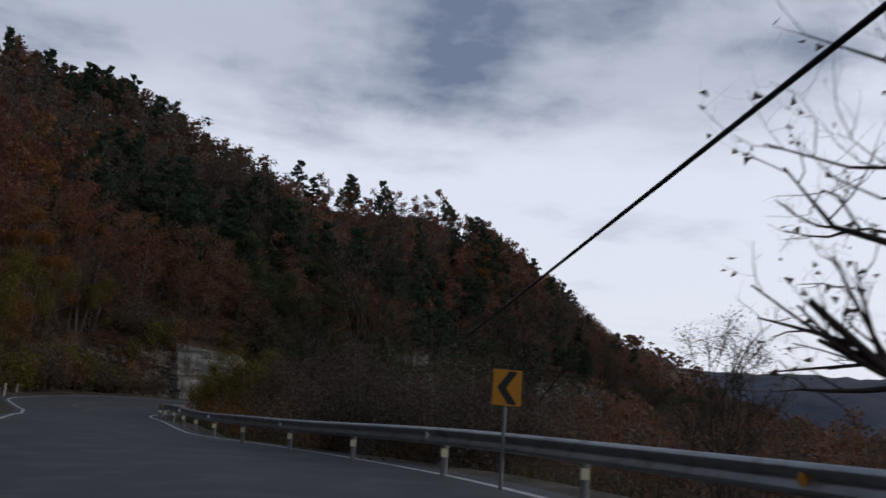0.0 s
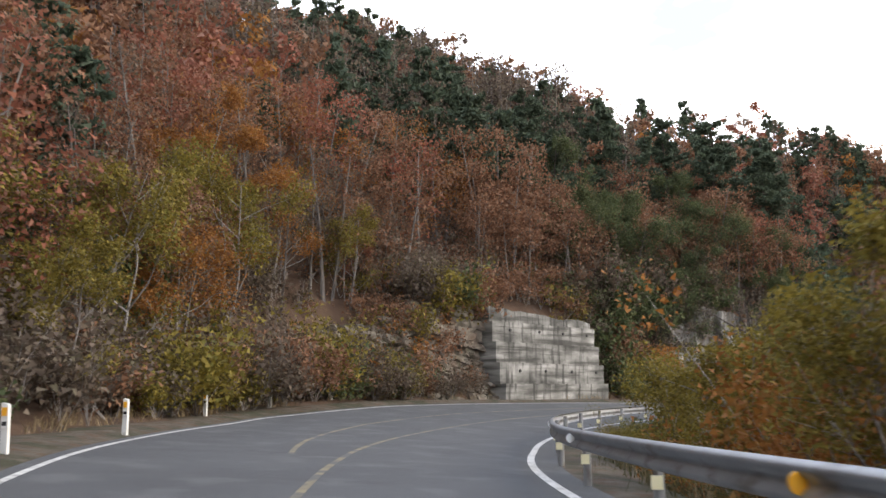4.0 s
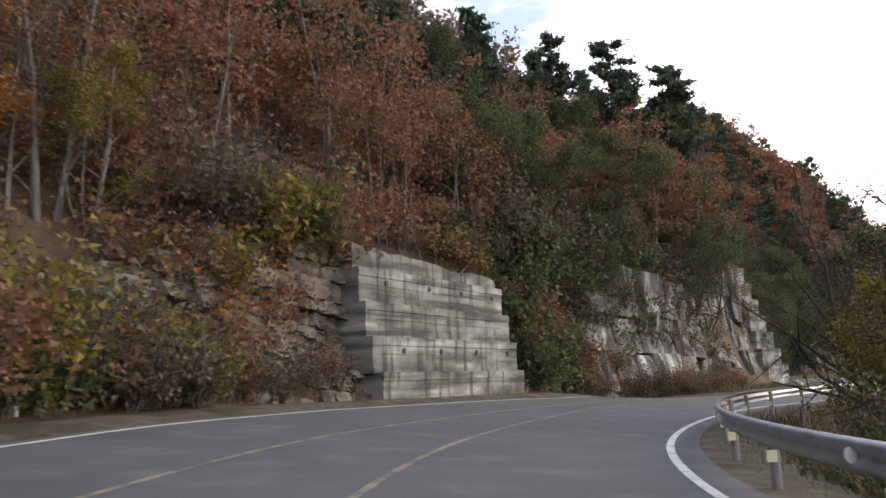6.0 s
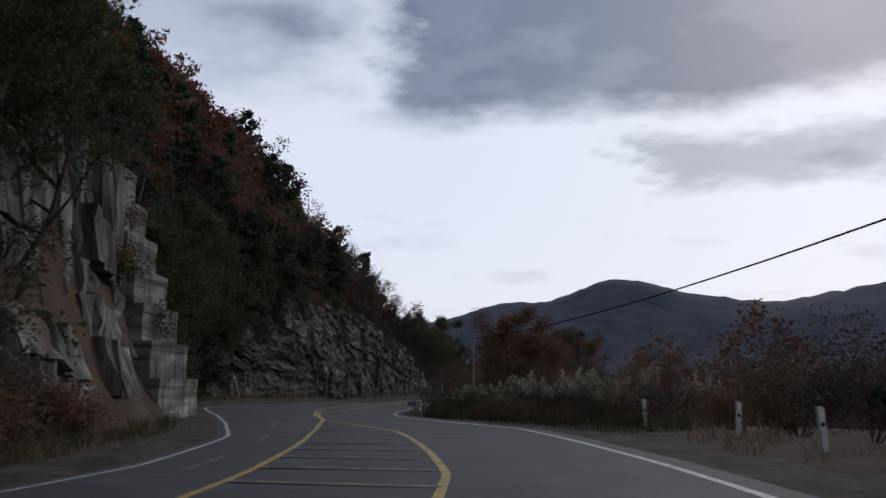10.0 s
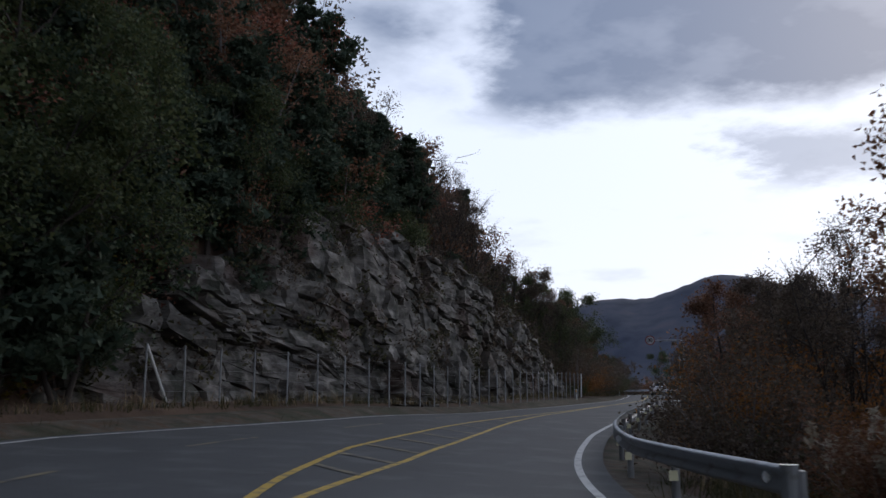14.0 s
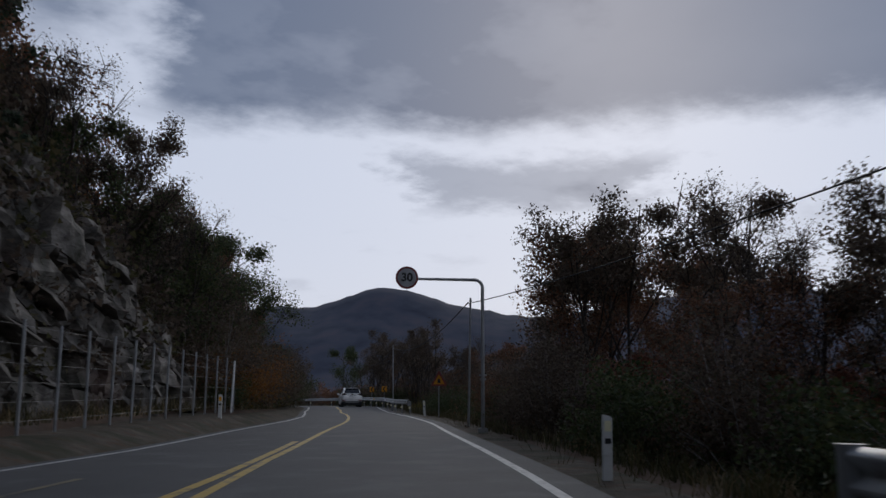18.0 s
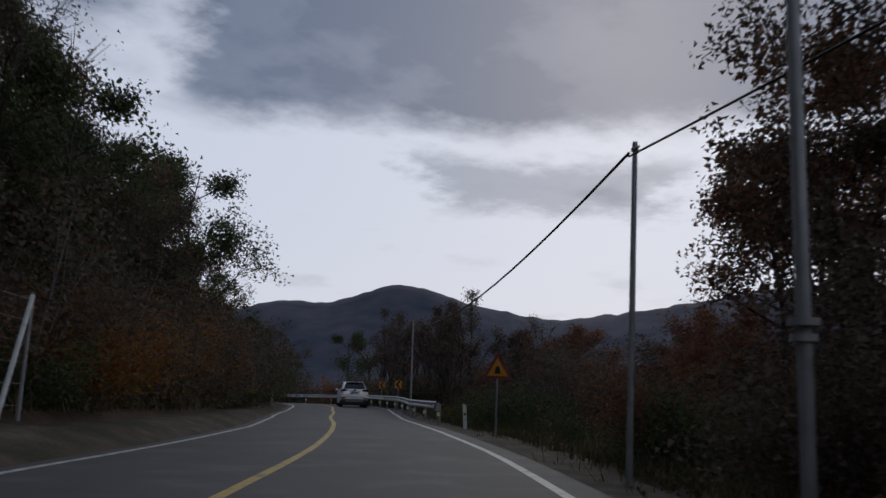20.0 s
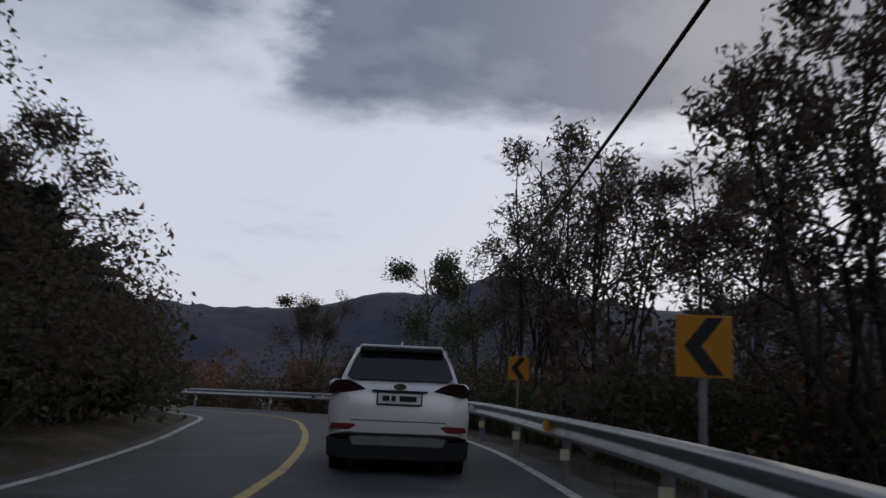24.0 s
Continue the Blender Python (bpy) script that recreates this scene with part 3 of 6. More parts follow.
def guard_rail(s0, s1, off, label, up=0.0):
    rail = thing("guard_rail", pose(*at(s0, float(steps(off, s0)))), label, "guard rail", "roadside guard rails")
    inv = rail.matrix_basis.inverted()
    k = 0
    for s in np.arange(s0, s1 - 0.1, 4.0):
        e = min(s + 4.06, s1)
        ss = np.linspace(s, e, 5)
        V, F = [], []
        for q in ss:
            for side in (0.0, 0.004):
                for dx, z in WAVE:
                    V.append(inv @ at(q, float(steps(off, q)) - dx + side + (0.006 if k % 2 else 0), z + up))
        n = len(WAVE)
        for i in range(len(ss) - 1):
            for f in range(2):
                for j in range(n - 1):
                    a = (2 * i + f) * n + j
                    F.append((a, a + 1, a + 2 * n + 1, a + 2 * n))
        mesh_part("beam", quads("beam", [tuple(v) for v in V], F, M_STEEL, False), rail)
        # steel post with its square reflector, set behind the beam
        o = float(steps(off, s))
        base = inv @ at(s, o + 0.1)
        bm = bmesh.new()
        rod(bm, base + Vector((0, 0, -0.5)), base + Vector((0, 0, 0.76)), 0.06, sides=10)
        post = part("post", bm, M_POSTST, rail)
        bm = bmesh.new()
        h = facing(s)
        box(bm, -0.06, 0.06, -0.012, 0.012, -0.07, 0.07, Matrix.Translation(inv @ at(s - 0.075, o + 0.06, 0.38)) @ pose(0, 0, 0, 0, 0, h))
        part("reflector", bm, M_REFY, post, "pale yellow square reflector")
        if k % 2 == 0:
            bm = bmesh.new()
            disc(bm, Matrix.Translation(inv @ at(s + 0.4, o - 0.06, 0.66 + up)) @ pose(0, 0, 0, 90, 0, h), 0.075, 0.02)
            part("round_reflector", bm, M_REFO if (k // 2) % 5 == 3 else M_REFW, rail, "round reflector disc")
        k += 1
    # rounded end piece
    for q in (s0, s1):
        bm = bmesh.new()
        p = inv @ at(q, float(steps(off, q)))
        rod(bm, p + Vector((0, 0, 0.5)), p + Vector((0, 0, 0.81)), 0.09, sides=12)
        part("end_piece", bm, M_STEEL, rail)


guard_rail(-18, 112, [(-20, 5.4), (5, 4.95), (15, 4.1), (22, 3.3), (27, 2.75), (32, 2.6), (40, 2.7), (53, 2.95), (60, 3.15), (70, 3.2), (80, 3.1), (90, 2.95), (97, 3.0), (102, 3.6), (106, 5.2), (109, 7.5), (112, 11.5)], "long galvanised steel guard rail beside the bend, dusty and dented")
guard_rail(152, 188.4, [(152, 3.7), (158, 3.1), (166, 2.95), (178, 2.95), (190, 2.65)], "galvanised guard rail along the rock cutting")
guard_rail(236.8, 330, [(236.8, 2.6), (240, 2.45), (247, 1.9), (256, 2.03), (262, 2.15), (269, 2.55), (280, 3.0), (330, 3.0)], "galvanised guard rail that follows the bend of the road", 0.06)


# ---- retaining walls ---------------------------------------------------
def stepped_wall(m, length, tiers, tier_h, setback, label, left_step=0.9, right_step=0.3, pipes=0, worn=False):
    """A retaining wall of concrete tiers; local x runs along it, local y points into the slope."""
    wall = thing("retaining_wall", m, label, "retaining wall")
    rough = random.Random(4)
    for k in range(tiers):
        x0, x1 = left_step if k == 0 else 0.0, length + right_step * (tiers - 1 - k)
        y0, z0 = k * setback, k * tier_h
        bm = bmesh.new()
        rows = 4
        if worn and k == tiers - 1:              # the broken top course, low at one end
            n = 14
            cut = [(tier_h * (0.66 - 0.32 * i / n) + rough.uniform(-0.1, 0.1)) for i in range(n + 1)]
            for i in range(n):
                a, b = x0 + (x1 - x0) * i / n, x0 + (x1 - x0) * (i + 1) / n
                for v in box(bm, a + 0.004, b - 0.004, y0 + rough.uniform(-0.02, 0.02), y0 + 1.6, z0 + 0.01, z0 + 1.0):
                    if v.co.z > z0 + 0.5:
                        v.co.z = z0 + (cut[i] if v.co.x < (a + b) / 2 else cut[i + 1]) - (0.15 if v.co.y > y0 + 1 else 0)
        else:
            for r in range(rows):                # board-marked courses with recessed joints
                a, b = z0 + tier_h * r / rows, z0 + tier_h * (r + 1) / rows
                lip = 0.04 if r == rows - 1 else 0.0
                for v in box(bm, x0, x1, y0 - lip + 0.012 * (r % 2), y0 + 1.6, a + 0.014 - (1.2 if k == 0 and r == 0 else 0), b):
                    v.co.x += rough.uniform(-0.02, 0.02)
                box(bm, x0 + 0.02, x1 - 0.02, y0 + 0.03, y0 + 1.5, a - 0.02, a + 0.03)
        tier = part("tier", bm, M_CONC, wall)
        for j in range(pipes if k % 2 else 0):
            x = x1 * (0.16 + 0.255 * j) + rough.uniform(-0.15, 0.15)
            bm = bmesh.new()
            rod(bm, (x, y0 - 0.05, z0 + tier_h * 0.62), (x, y0 + 0.1, z0 + tier_h * 0.62), 0.1, sides=10)
            part("drain_pipe", bm, M_BLACK, tier, "dark drain pipe")
    return wall


stepped_wall(pose(-27.15, 89.57, 0.61, 0, 0, 64.8), 11.07, 5, 1.255, 0.255, "weathered grey stepped concrete retaining wall streaked with dark water stains", 0.2, 0.1, 4, True)
stepped_wall(pose(-0.89 - 2.6 * math.cos(radians(56)), 135.37 - 2.6 * math.sin(radians(56)), 0.4, 0, 0, 56), 2.6, 7, 1.42, 0.36, "tall narrow stepped concrete retaining wall against the rock", 0.0, 0.4)


# ---- rock faces --------------------------------------------------------
def rock_block(rng, corners, bumpy, shrink):
    """One block of rock: a rough front between four corners, and sides that run back into the face. A corner is along, offset, height."""
    n, m = 4, 4
    V, F = [], []
    for j in range(m):
        for i in range(n):
            u, v = shrink + (1 - 2 * shrink) * i / (n - 1), shrink + (1 - 2 * shrink) * j / (m - 1)
            s, o, z = (sum(w * c[k] for w, c in zip(((1 - u) * (1 - v), u * (1 - v), u * v, (1 - u) * v), corners)) for k in range(3))
            edge = 0.05 if i in (0, n - 1) or j in (0, m - 1) else 0.0
            q = at(s + rng.uniform(-bumpy, bumpy) * 0.6, o + rng.uniform(-bumpy, bumpy) - edge)
            V.append((q.x, q.y, q.z + z + rng.uniform(-bumpy, bumpy) * 0.6))
    for s, o, z in corners:
        q = at(s, o - 1.1)
        V.append((q.x, q.y, q.z + z))
    for j in range(m - 1):
        for i in range(n - 1):
            k = j * n + i
            F.append((k, k + 1, k + n + 1, k + n))
    edges = [(0, 1, 2, 3), (3, 7, 11, 15), (15, 14, 13, 12), (12, 8, 4, 0)]
    tris = []
    for side, (p, q, r, e) in enumerate(edges):
        c, d = 16 + side, 16 + (side + 1) % 4
        F.append((q, c, d, r))
        tris += [(p, c, q), (r, d, e)]
    return V, F, tris


def rock_face(name, s0, s1, foot, top, lean, material, label, dip, amp, seed, wide, tall, ledge=None, single=None, bumpy=0.05, shrink=0.03, warp=0.8):
    """A blasted rock face built of blocks along dipping beds, each standing proud of the next or back from it."""
    rng = random.Random(seed)
    hmax = max(h for _, h in top) * 1.15
    height = lambda s: float(steps(top, s)) * (1 + 0.13 * noise.noise((s * 0.25, seed, 0)))
    V, F, singles = [], [], []

    def offset(s, z, push):
        o = float(steps(foot, s)) - lean * z - push
        return o - 0.5 * float(smooth(z, ledge - 0.1, ledge + 0.3)) if ledge else o

    b = -0.8 + min(dip * s0, dip * s1)
    while b < hmax + max(dip * s0, dip * s1):
        th = tall[0] + (tall[1] - tall[0]) * rng.random() ** 1.6
        s = s0 - rng.uniform(0, wide[1])
        while s < s1:
            w = wide[0] + (wide[1] - wide[0]) * rng.random() ** 1.5
            sc = s + w / 2
            zc = b + th / 2 - dip * sc
            if -0.9 < zc < height(sc) - 0.1 and s0 <= sc <= s1:
                push = amp * (1.1 * noise.noise((sc * 0.22, zc * 0.3, seed)) + 0.8 * (noise.cell((sc * 0.3, zc * 0.35, seed + 3)) - 0.5) + rng.uniform(-0.4, 0.4))
                if zc > height(sc) - 1.0:
                    push += rng.uniform(0, 0.8)
                k = rng.uniform(-0.07, 0.07)
                cs = []
                for ds, dz in ((0, 0), (w, 0), (w + k, th), (k, th)):
                    ss = s + ds
                    z = b + dz - dip * ss
                    z += warp * noise.noise((ss * 0.13, z * 0.22, seed + 9)) + 0.3 * warp * noise.noise((ss * 0.5, z * 0.5, seed + 4))
                    ss += 0.8 * warp * noise.noise((ss * 0.25, z * 0.3, seed + 13))
                    cs.append((ss, offset(ss, z, push + rng.uniform(-0.14, 0.14)), z))
                v, f4, f3 = rock_block(rng, cs, bumpy, shrink)
                if single and single[0] < sc < single[1] and 0.2 < zc < single[2] and len(singles) < 290:
                    singles.append((v, f4, f3))
                else:
                    n = len(V)
                    V += v
                    F += [tuple(i + n for i in f) for f in f4 + f3]
            s += w
        b += th
    # the body of rock behind the blocks
    rest, V, F = (V, F), [], []
    n, ss, zs = 0, np.arange(s0, s1 + 0.01, 0.8), np.linspace(-0.6, 1, 9)
    for s in ss:
        h = height(s) - 0.25
        for u in zs:
            z = u * h if u > 0 else -0.6
            q = at(s, offset(s, z, 0.55) - (1.2 if u == 1 else 0))
            V.append((q.x, q.y, q.z + z))
    for i in range(len(ss) - 1):
        for j in range(8):
            k = n + i * 9 + j
            F.append((k, k + 9, k + 10, k + 1))

    def mesh(v, f):
        me = bpy.data.meshes.new(name)
        me.from_pydata(v, [], f)
        me.materials.append(material)
        return me

    face = tagged(new(name, mesh(V, F)), label, "rock face", kind="structure")
    more = new("rock_blocks", mesh(*rest))
    more.parent = face
    tagged(more, kind="stuff")
    for v, f4, f3 in singles:
        ob = new("rock_block", mesh(v, f4 + f3))
        ob.parent = face


ROCK_P = [(100.5, -15.5), (103, -12.4), (106, -10.6), (112, -9.5), (119, -9.1), (126, -8.8), (134, -8.5), (139.6, -8.3)], [(100.5, 1.6), (104, 2.2), (107, 3.4), (111, 6.2), (115, 8.0), (119, 8.3), (126, 8.6), (134, 9.3), (139.6, 9.3)]
ROCK_L = [(70, -12.4), (76, -11.6), (82, -10.9), (86, -10.2), (89.4, -9.6)], [(70, 1.2), (76, 2.4), (82, 4.2), (86, 5.6), (89.4, 6.4)]
ROCK_D = [(164, -13.6), (168, -12.2), (172, -11.2), (178, -9.7), (186, -8.8), (200, -8.0), (212, -7.6), (224, -7.9)], [(164, 1.6), (168, 3.4), (172, 5.4), (178, 8.0), (186, 9.8), (198, 8.6), (208, 6.4), (224, 1.6)]
rock_face("rock_face_pale", 100.5, 139.6, *ROCK_P, 0.08, M_ROCKP, "pale weathered rock cutting with dark stains and ledges", 0.05, 0.34, 3, (0.6, 2.8), (0.8, 3.0), 2.5, (106, 132, 6.5), 0.12, 0.01)
rock_face("rock_face_low", 70, 89.4, *ROCK_L, 0.22, M_ROCKB, "low broken rock bank half hidden by brush", 0.10, 0.5, 8, (0.3, 1.2), (0.25, 0.8), None, (72, 90, 6.4), bumpy=0.09, warp=0.35)
rock_face("rock_face_dark", 164, 224, *ROCK_D, 0.15, M_ROCKD, "dark layered rock cutting with slanting ledges", 0.26, 0.55, 5, (0.5, 2.6), (0.22, 1.25), None, (170, 205, 4.6), 0.13, 0.012)


# ---- plants ------------------------------------------------------------
def tube(pts, radii, sides=4):
    pts, V, F = np.asarray(pts, float), [], []
    for i, (p, r) in enumerate(zip(pts, radii)):
        d = pts[min(i + 1, len(pts) - 1)] - pts[max(i - 1, 0)]
        d = d / (np.linalg.norm(d) + 1e-9)
        u = np.cross(d, (0.31, 0.87, 0.4) if abs(d[2]) > 0.7 else (0, 0, 1))
        u /= np.linalg.norm(u)
        v = np.cross(d, u)
        for k in range(sides):
            a = 2 * math.pi * k / sides
            V.append(p + r * (math.cos(a) * u + math.sin(a) * v))
    for i in range(len(pts) - 1):
        for k in range(sides):
            a, b = i * sides + k, i * sides + (k + 1) % sides
            F.append((a, b, b + sides, a + sides))
    return np.array(V), np.array(F)


def ribbon(pts, radii):
    """A flat strip for wood too thin or too far to show its roundness."""
    pts, V = np.asarray(pts, float), []
    d = pts[-1] - pts[0]
    u = np.cross(d, (0.3, 0.5, 0.2 + abs(d[0])))
    u /= np.linalg.norm(u) + 1e-9
    for p, r in zip(pts, radii):
        V += [p - u * r, p + u * r]
    return np.array(V), np.array([(2 * i, 2 * i + 1, 2 * i + 3, 2 * i + 2) for i in range(len(pts) - 1)])


def join(soups):
    V, F, n = [], [], 0
    for v, f in soups:
        V.append(v)
        F.append(f + n)
        n += len(v)
    return np.concatenate(V), np.concatenate(F)


def leaf_cards(rng, centres, size, long=1.3, up=0.0):
    """A small pointed leaf at each place, turned at random."""
    n = len(centres)
    d = rng.normal(size=(n, 3))
    d[:, 2] = d[:, 2] * 0.8 + up
    d /= np.linalg.norm(d, axis=1)[:, None]
    w = np.cross(d, rng.normal(size=(n, 3)))
    w /= np.linalg.norm(w, axis=1)[:, None] + 1e-9
    k = size * rng.uniform(0.6, 1.3, (n, 1))
    a, b = d * k * long, w * k * 0.5
    V = np.stack([centres + b - 0.4 * a, centres + a * 0.6, centres - b - 0.4 * a], 1).reshape(-1, 3)
    return V, np.arange(3 * n).reshape(-1, 3)


def broadleaf(seed, h, spread, limbs, twigs, leaves, size, clump=0.5, base=0.3, stems=1, rise=0.75, sides=4, drop=0.0, thick=0.016, far=False, long=1.3):
    """Wood and leaves of a tree: leaning stems, limbs that rise, twigs, and clumps of leaves at the twigs' ends."""
    rng = np.random.default_rng(seed)
    wood, ends = [], []
    for st in range(stems):
        lean = rng.normal(0, 0.08 if stems == 1 else 0.13, 2)
        hh = h * (1 if st == 0 else rng.uniform(0.7, 0.95))
        rings = 3 if far else 6
        us = np.linspace(0, 1, rings)
        wob = np.cumsum(rng.normal(0, 0.018 * h, (rings, 2)), 0)
        wob[0] = 0
        trunk = np.c_[lean[0] * us * hh + wob[:, 0] + 0.12 * st * math.cos(st * 2.4), lean[1] * us * hh + wob[:, 1] + 0.12 * st * math.sin(st * 2.4), us * hh - 0.25]
        wood.append(tube(trunk, thick * h / stems ** 0.5 * (1 - 0.85 * us) + 0.006, 3 if far else sides + 1))
        for i in range(limbs // stems):
            t = base + (0.97 - base) * (i + rng.uniform(0, 1)) / (limbs // stems)
            p = np.array([np.interp(t, us, trunk[:, k]) for k in range(3)])
            az = i * 2.4 + rng.uniform(-0.5, 0.5)
            ln = spread * (1.05 - 0.65 * abs(t - 0.45) / 0.55) * rng.uniform(0.6, 1.15)
            e = rise * rng.uniform(0.6, 1.3)
            d = np.array([math.cos(az) * math.cos(e), math.sin(az) * math.cos(e), math.sin(e)])
            bend = rng.normal(0, 0.18, 3)
            q = [p, p + d * ln * 0.5 + bend * ln * 0.25, p + (d + bend) * ln + np.array((0, 0, 0.12 * ln))]
            r = thick * h * 0.42 * (1 - 0.7 * t)
            wood.append(ribbon([q[0], q[2]], [r, 0.012]) if far else tube(q, [r + 0.008, r * 0.6 + 0.008, 0.009], sides))
            ends += [q[2], q[1] * 0.5 + q[2] * 0.5]
            for _ in range(twigs):
                f = rng.uniform(0.3, 1.0)
                a = np.array(q[1]) * (1 - f) + np.array(q[2]) * f
                g = d + rng.normal(0, 0.75, 3)
                b = a + g / np.linalg.norm(g) * ln * rng.uniform(0.25, 0.5)
                wood.append(ribbon([a, b], [r * 0.35 + 0.005, 0.004]) if far else tube([a, (a + b) / 2 + rng.normal(0, 0.03, 3), b], [r * 0.35 + 0.006, r * 0.2 + 0.006, 0.006], 3))
                ends += [b, (a + b) / 2]
    ends = np.array(ends)
    w = np.clip(ends[:, 2] / h, 0.1, 1) if not drop else np.where(ends[:, 2] / h > drop, 1, 0.15)
    pick = rng.choice(len(ends), leaves, p=w / w.sum())
    c = ends[pick] + clump * np.clip(rng.normal(0, 1, (leaves, 3)), -1.5, 1.5) * (1, 1, 0.8)
    c[:, 2] = np.maximum(c[:, 2], 0.1)
    return join(wood), leaf_cards(rng, c, size, long)


def pine(seed, h, spread, base=0.35, whorls=9, per=5, tufts=10, size=0.45, far=False):
    rng = np.random.default_rng(seed)
    rings = 4 if far else 7
    us = np.linspace(0, 1, rings)
    wob = np.cumsum(rng.normal(0, 0.012 * h, (rings, 2)), 0)
    trunk = np.c_[wob, us * h - 0.25]
    wood, cent = [tube(trunk, 0.018 * h * (1 - 0.85 * us) + 0.01, 3 if far else 6)], []
    for i in range(whorls):
        for k in range(per):
            t = base + (1 - base) * min(0.99, (i + rng.uniform(0, 0.85)) / whorls)
            p = np.array([np.interp(t + rng.uniform(-0.02, 0.02), us, trunk[:, c]) for c in range(3)])
            az = rng.uniform(0, 6.28)
            ln = spread * (1.12 - t) ** 0.7 * rng.uniform(0.45, 1.15)
            d = np.array([math.cos(az), math.sin(az), rng.uniform(-0.1, 0.3)])
            q = [p, p + d * ln * 0.55, p + d * ln + (0, 0, 0.1 * ln)]
            r = 0.007 * h * (1.1 - t)
            wood.append(ribbon([q[0], q[2]], [r, 0.01]) if far else tube(q, [r, r * 0.6, 0.008], 3))
            f = rng.uniform(0.35, 1.05, tufts)[:, None]
            c = p + (np.array(q[2]) - p) * f + rng.normal(0, 0.16 * ln ** 0.5, (tufts, 3)) * (1, 1, 0.5)
            cent.append(c)
    cent = np.concatenate(cent)
    a = leaf_cards(rng, cent, size, 2.0, 0.35)
    b = leaf_cards(rng, cent + rng.normal(0, 0.1, cent.shape), size, 2.0, 0.2)
    return join(wood), join([a, b])


def shrub(seed, h, spread, leaves, size, stems=9, clump=0.25, far=False):
    rng = np.random.default_rng(seed)
    wood, ends = [], []
    for i in range(stems):
        az, e = rng.uniform(0, 6.28), rng.uniform(0.55, 1.4)
        ln = h * rng.uniform(0.6, 1.1)
        d = np.array([math.cos(az) * math.cos(e) * spread / h, math.sin(az) * math.cos(e) * spread / h, math.sin(e)])
        q = [np.array((0, 0, -0.15)), d * ln * 0.55 + rng.normal(0, 0.05, 3), d * ln + rng.normal(0, 0.1, 3)]
        wood.append(ribbon(q, [0.02, 0.014, 0.005]) if far else tube(q, [0.025, 0.014, 0.004], 3))
        ends += [q[1], (q[1] + q[2]) / 2, q[2]]
        for _ in range(2):
            b = q[1] + (d + rng.normal(0, 0.5, 3)) * ln * 0.35
            wood.append(ribbon([q[1], b], [0.008, 0.003]))
            ends.append(b)
    ends = np.array(ends)
    c = ends[rng.integers(0, len(ends), leaves)] + clump * np.clip(rng.normal(0, 1, (leaves, 3)), -1.4, 1.4) * (spread / h, spread / h, 0.8)
    c[:, 2] = np.abs(c[:, 2])
    return join(wood), leaf_cards(rng, c, size)


def tuft(seed, h, blades=26, spread=0.35):
    """A tuft of grass: thin bent blades."""
    rng = np.random.default_rng(seed)
    V, F = [], []
    for i in range(blades):
        az, tip = rng.uniform(0, 6.28), rng.uniform(0.2, 0.9) * spread
        p = rng.normal(0, spread * 0.3, 2)
        d, w = np.array((math.cos(az), math.sin(az))), np.array((-math.sin(az), math.cos(az))) * 0.012
        k, hh = len(V), h * rng.uniform(0.5, 1.1)
        for f, z in ((0, 0), (0.35, 0.6), (1, 1)):
            c = p + d * tip * f
            ww = w * (1 - 0.8 * z)
            V += [(*(c - ww), hh * z - 0.03), (*(c + ww), hh * z - 0.03)]
        F += [(k, k + 1, k + 3, k + 2), (k + 2, k + 3, k + 5, k + 4)]
    return np.array(V), np.array(F)


def scatter(soup, where, rng, lo=0.75, hi=1.25, tilt=0.06):
    """Copies of a soup of faces at many places, turned and sized at random."""
    v, f = soup
    n = len(where)
    a, k = rng.uniform(0, 6.283, n), rng.uniform(lo, hi, n)
    c, s = np.cos(a) * k, np.sin(a) * k
    V = np.empty((n, len(v), 3))
    V[..., 0] = c[:, None] * v[:, 0] - s[:, None] * v[:, 1]
    V[..., 1] = s[:, None] * v[:, 0] + c[:, None] * v[:, 1]
    V[..., 2] = k[:, None] * rng.uniform(0.85, 1.15, n)[:, None] * v[:, 2]
    t = rng.normal(0, tilt, (n, 2))
    V[..., 0] += t[:, :1] * V[..., 2]
    V[..., 1] += t[:, 1:] * V[..., 2]
    V += where[:, None, :]
    F = (f[None] + (np.arange(n) * len(v))[:, None, None]).reshape(-1, f.shape[1])
    return V.reshape(-1, 3), F


def stuff(name, soups, material, label, category, parent=None):
    if not soups:
        return None
    v, f = join(soups)
    ob = new(name, quads(name, v, f, material))
    ob.parent = parent
    if parent is None:
        tagged(ob, label, category, kind="stuff")
    return ob


def spots(rng, s0, s1, o0, o1, n, gap=0.0):
    """Places over a stretch of the roadside, on the ground. Offsets count from the road's own edge lines: negative to the left."""
    s = rng.uniform(s0, s1, n)
    u = rng.uniform(0, 1, n)
    ref = steps(LEFT, s) if o1 <= 0 else steps(RIGHT, s)
    o = ref + o0 + (o1 - o0) * u
    p = np.array([at(a, b)[:2] for a, b in zip(s, o)])
    z, ss, oo = terrain(p)
    ok = (oo < steps(LEFT, ss) - 0.7 - gap) | (oo > steps(RIGHT, ss) + 0.75 + gap)
    return np.c_[p, z][ok]


def slope_spots(rng, n, s0, s1, d0, d1):
    """Places on the wooded slope, by metres along the road and metres from its left edge."""
    s, d = rng.uniform(s0, s1, n), d0 + (d1 - d0) * rng.uniform(0, 1, n) ** 1.1
    o = steps(LEFT, s) - d
    xy = np.array([at(a, b)[:2] for a, b in zip(s, o)])
    z, ss, oo = terrain(xy)
    dd = steps(LEFT, ss) - oo
    ok = (np.abs(dd - d) < 0.35 * d + 1) & (dd > 2.4)
    return np.c_[xy, z][ok], ss[ok], dd[ok]


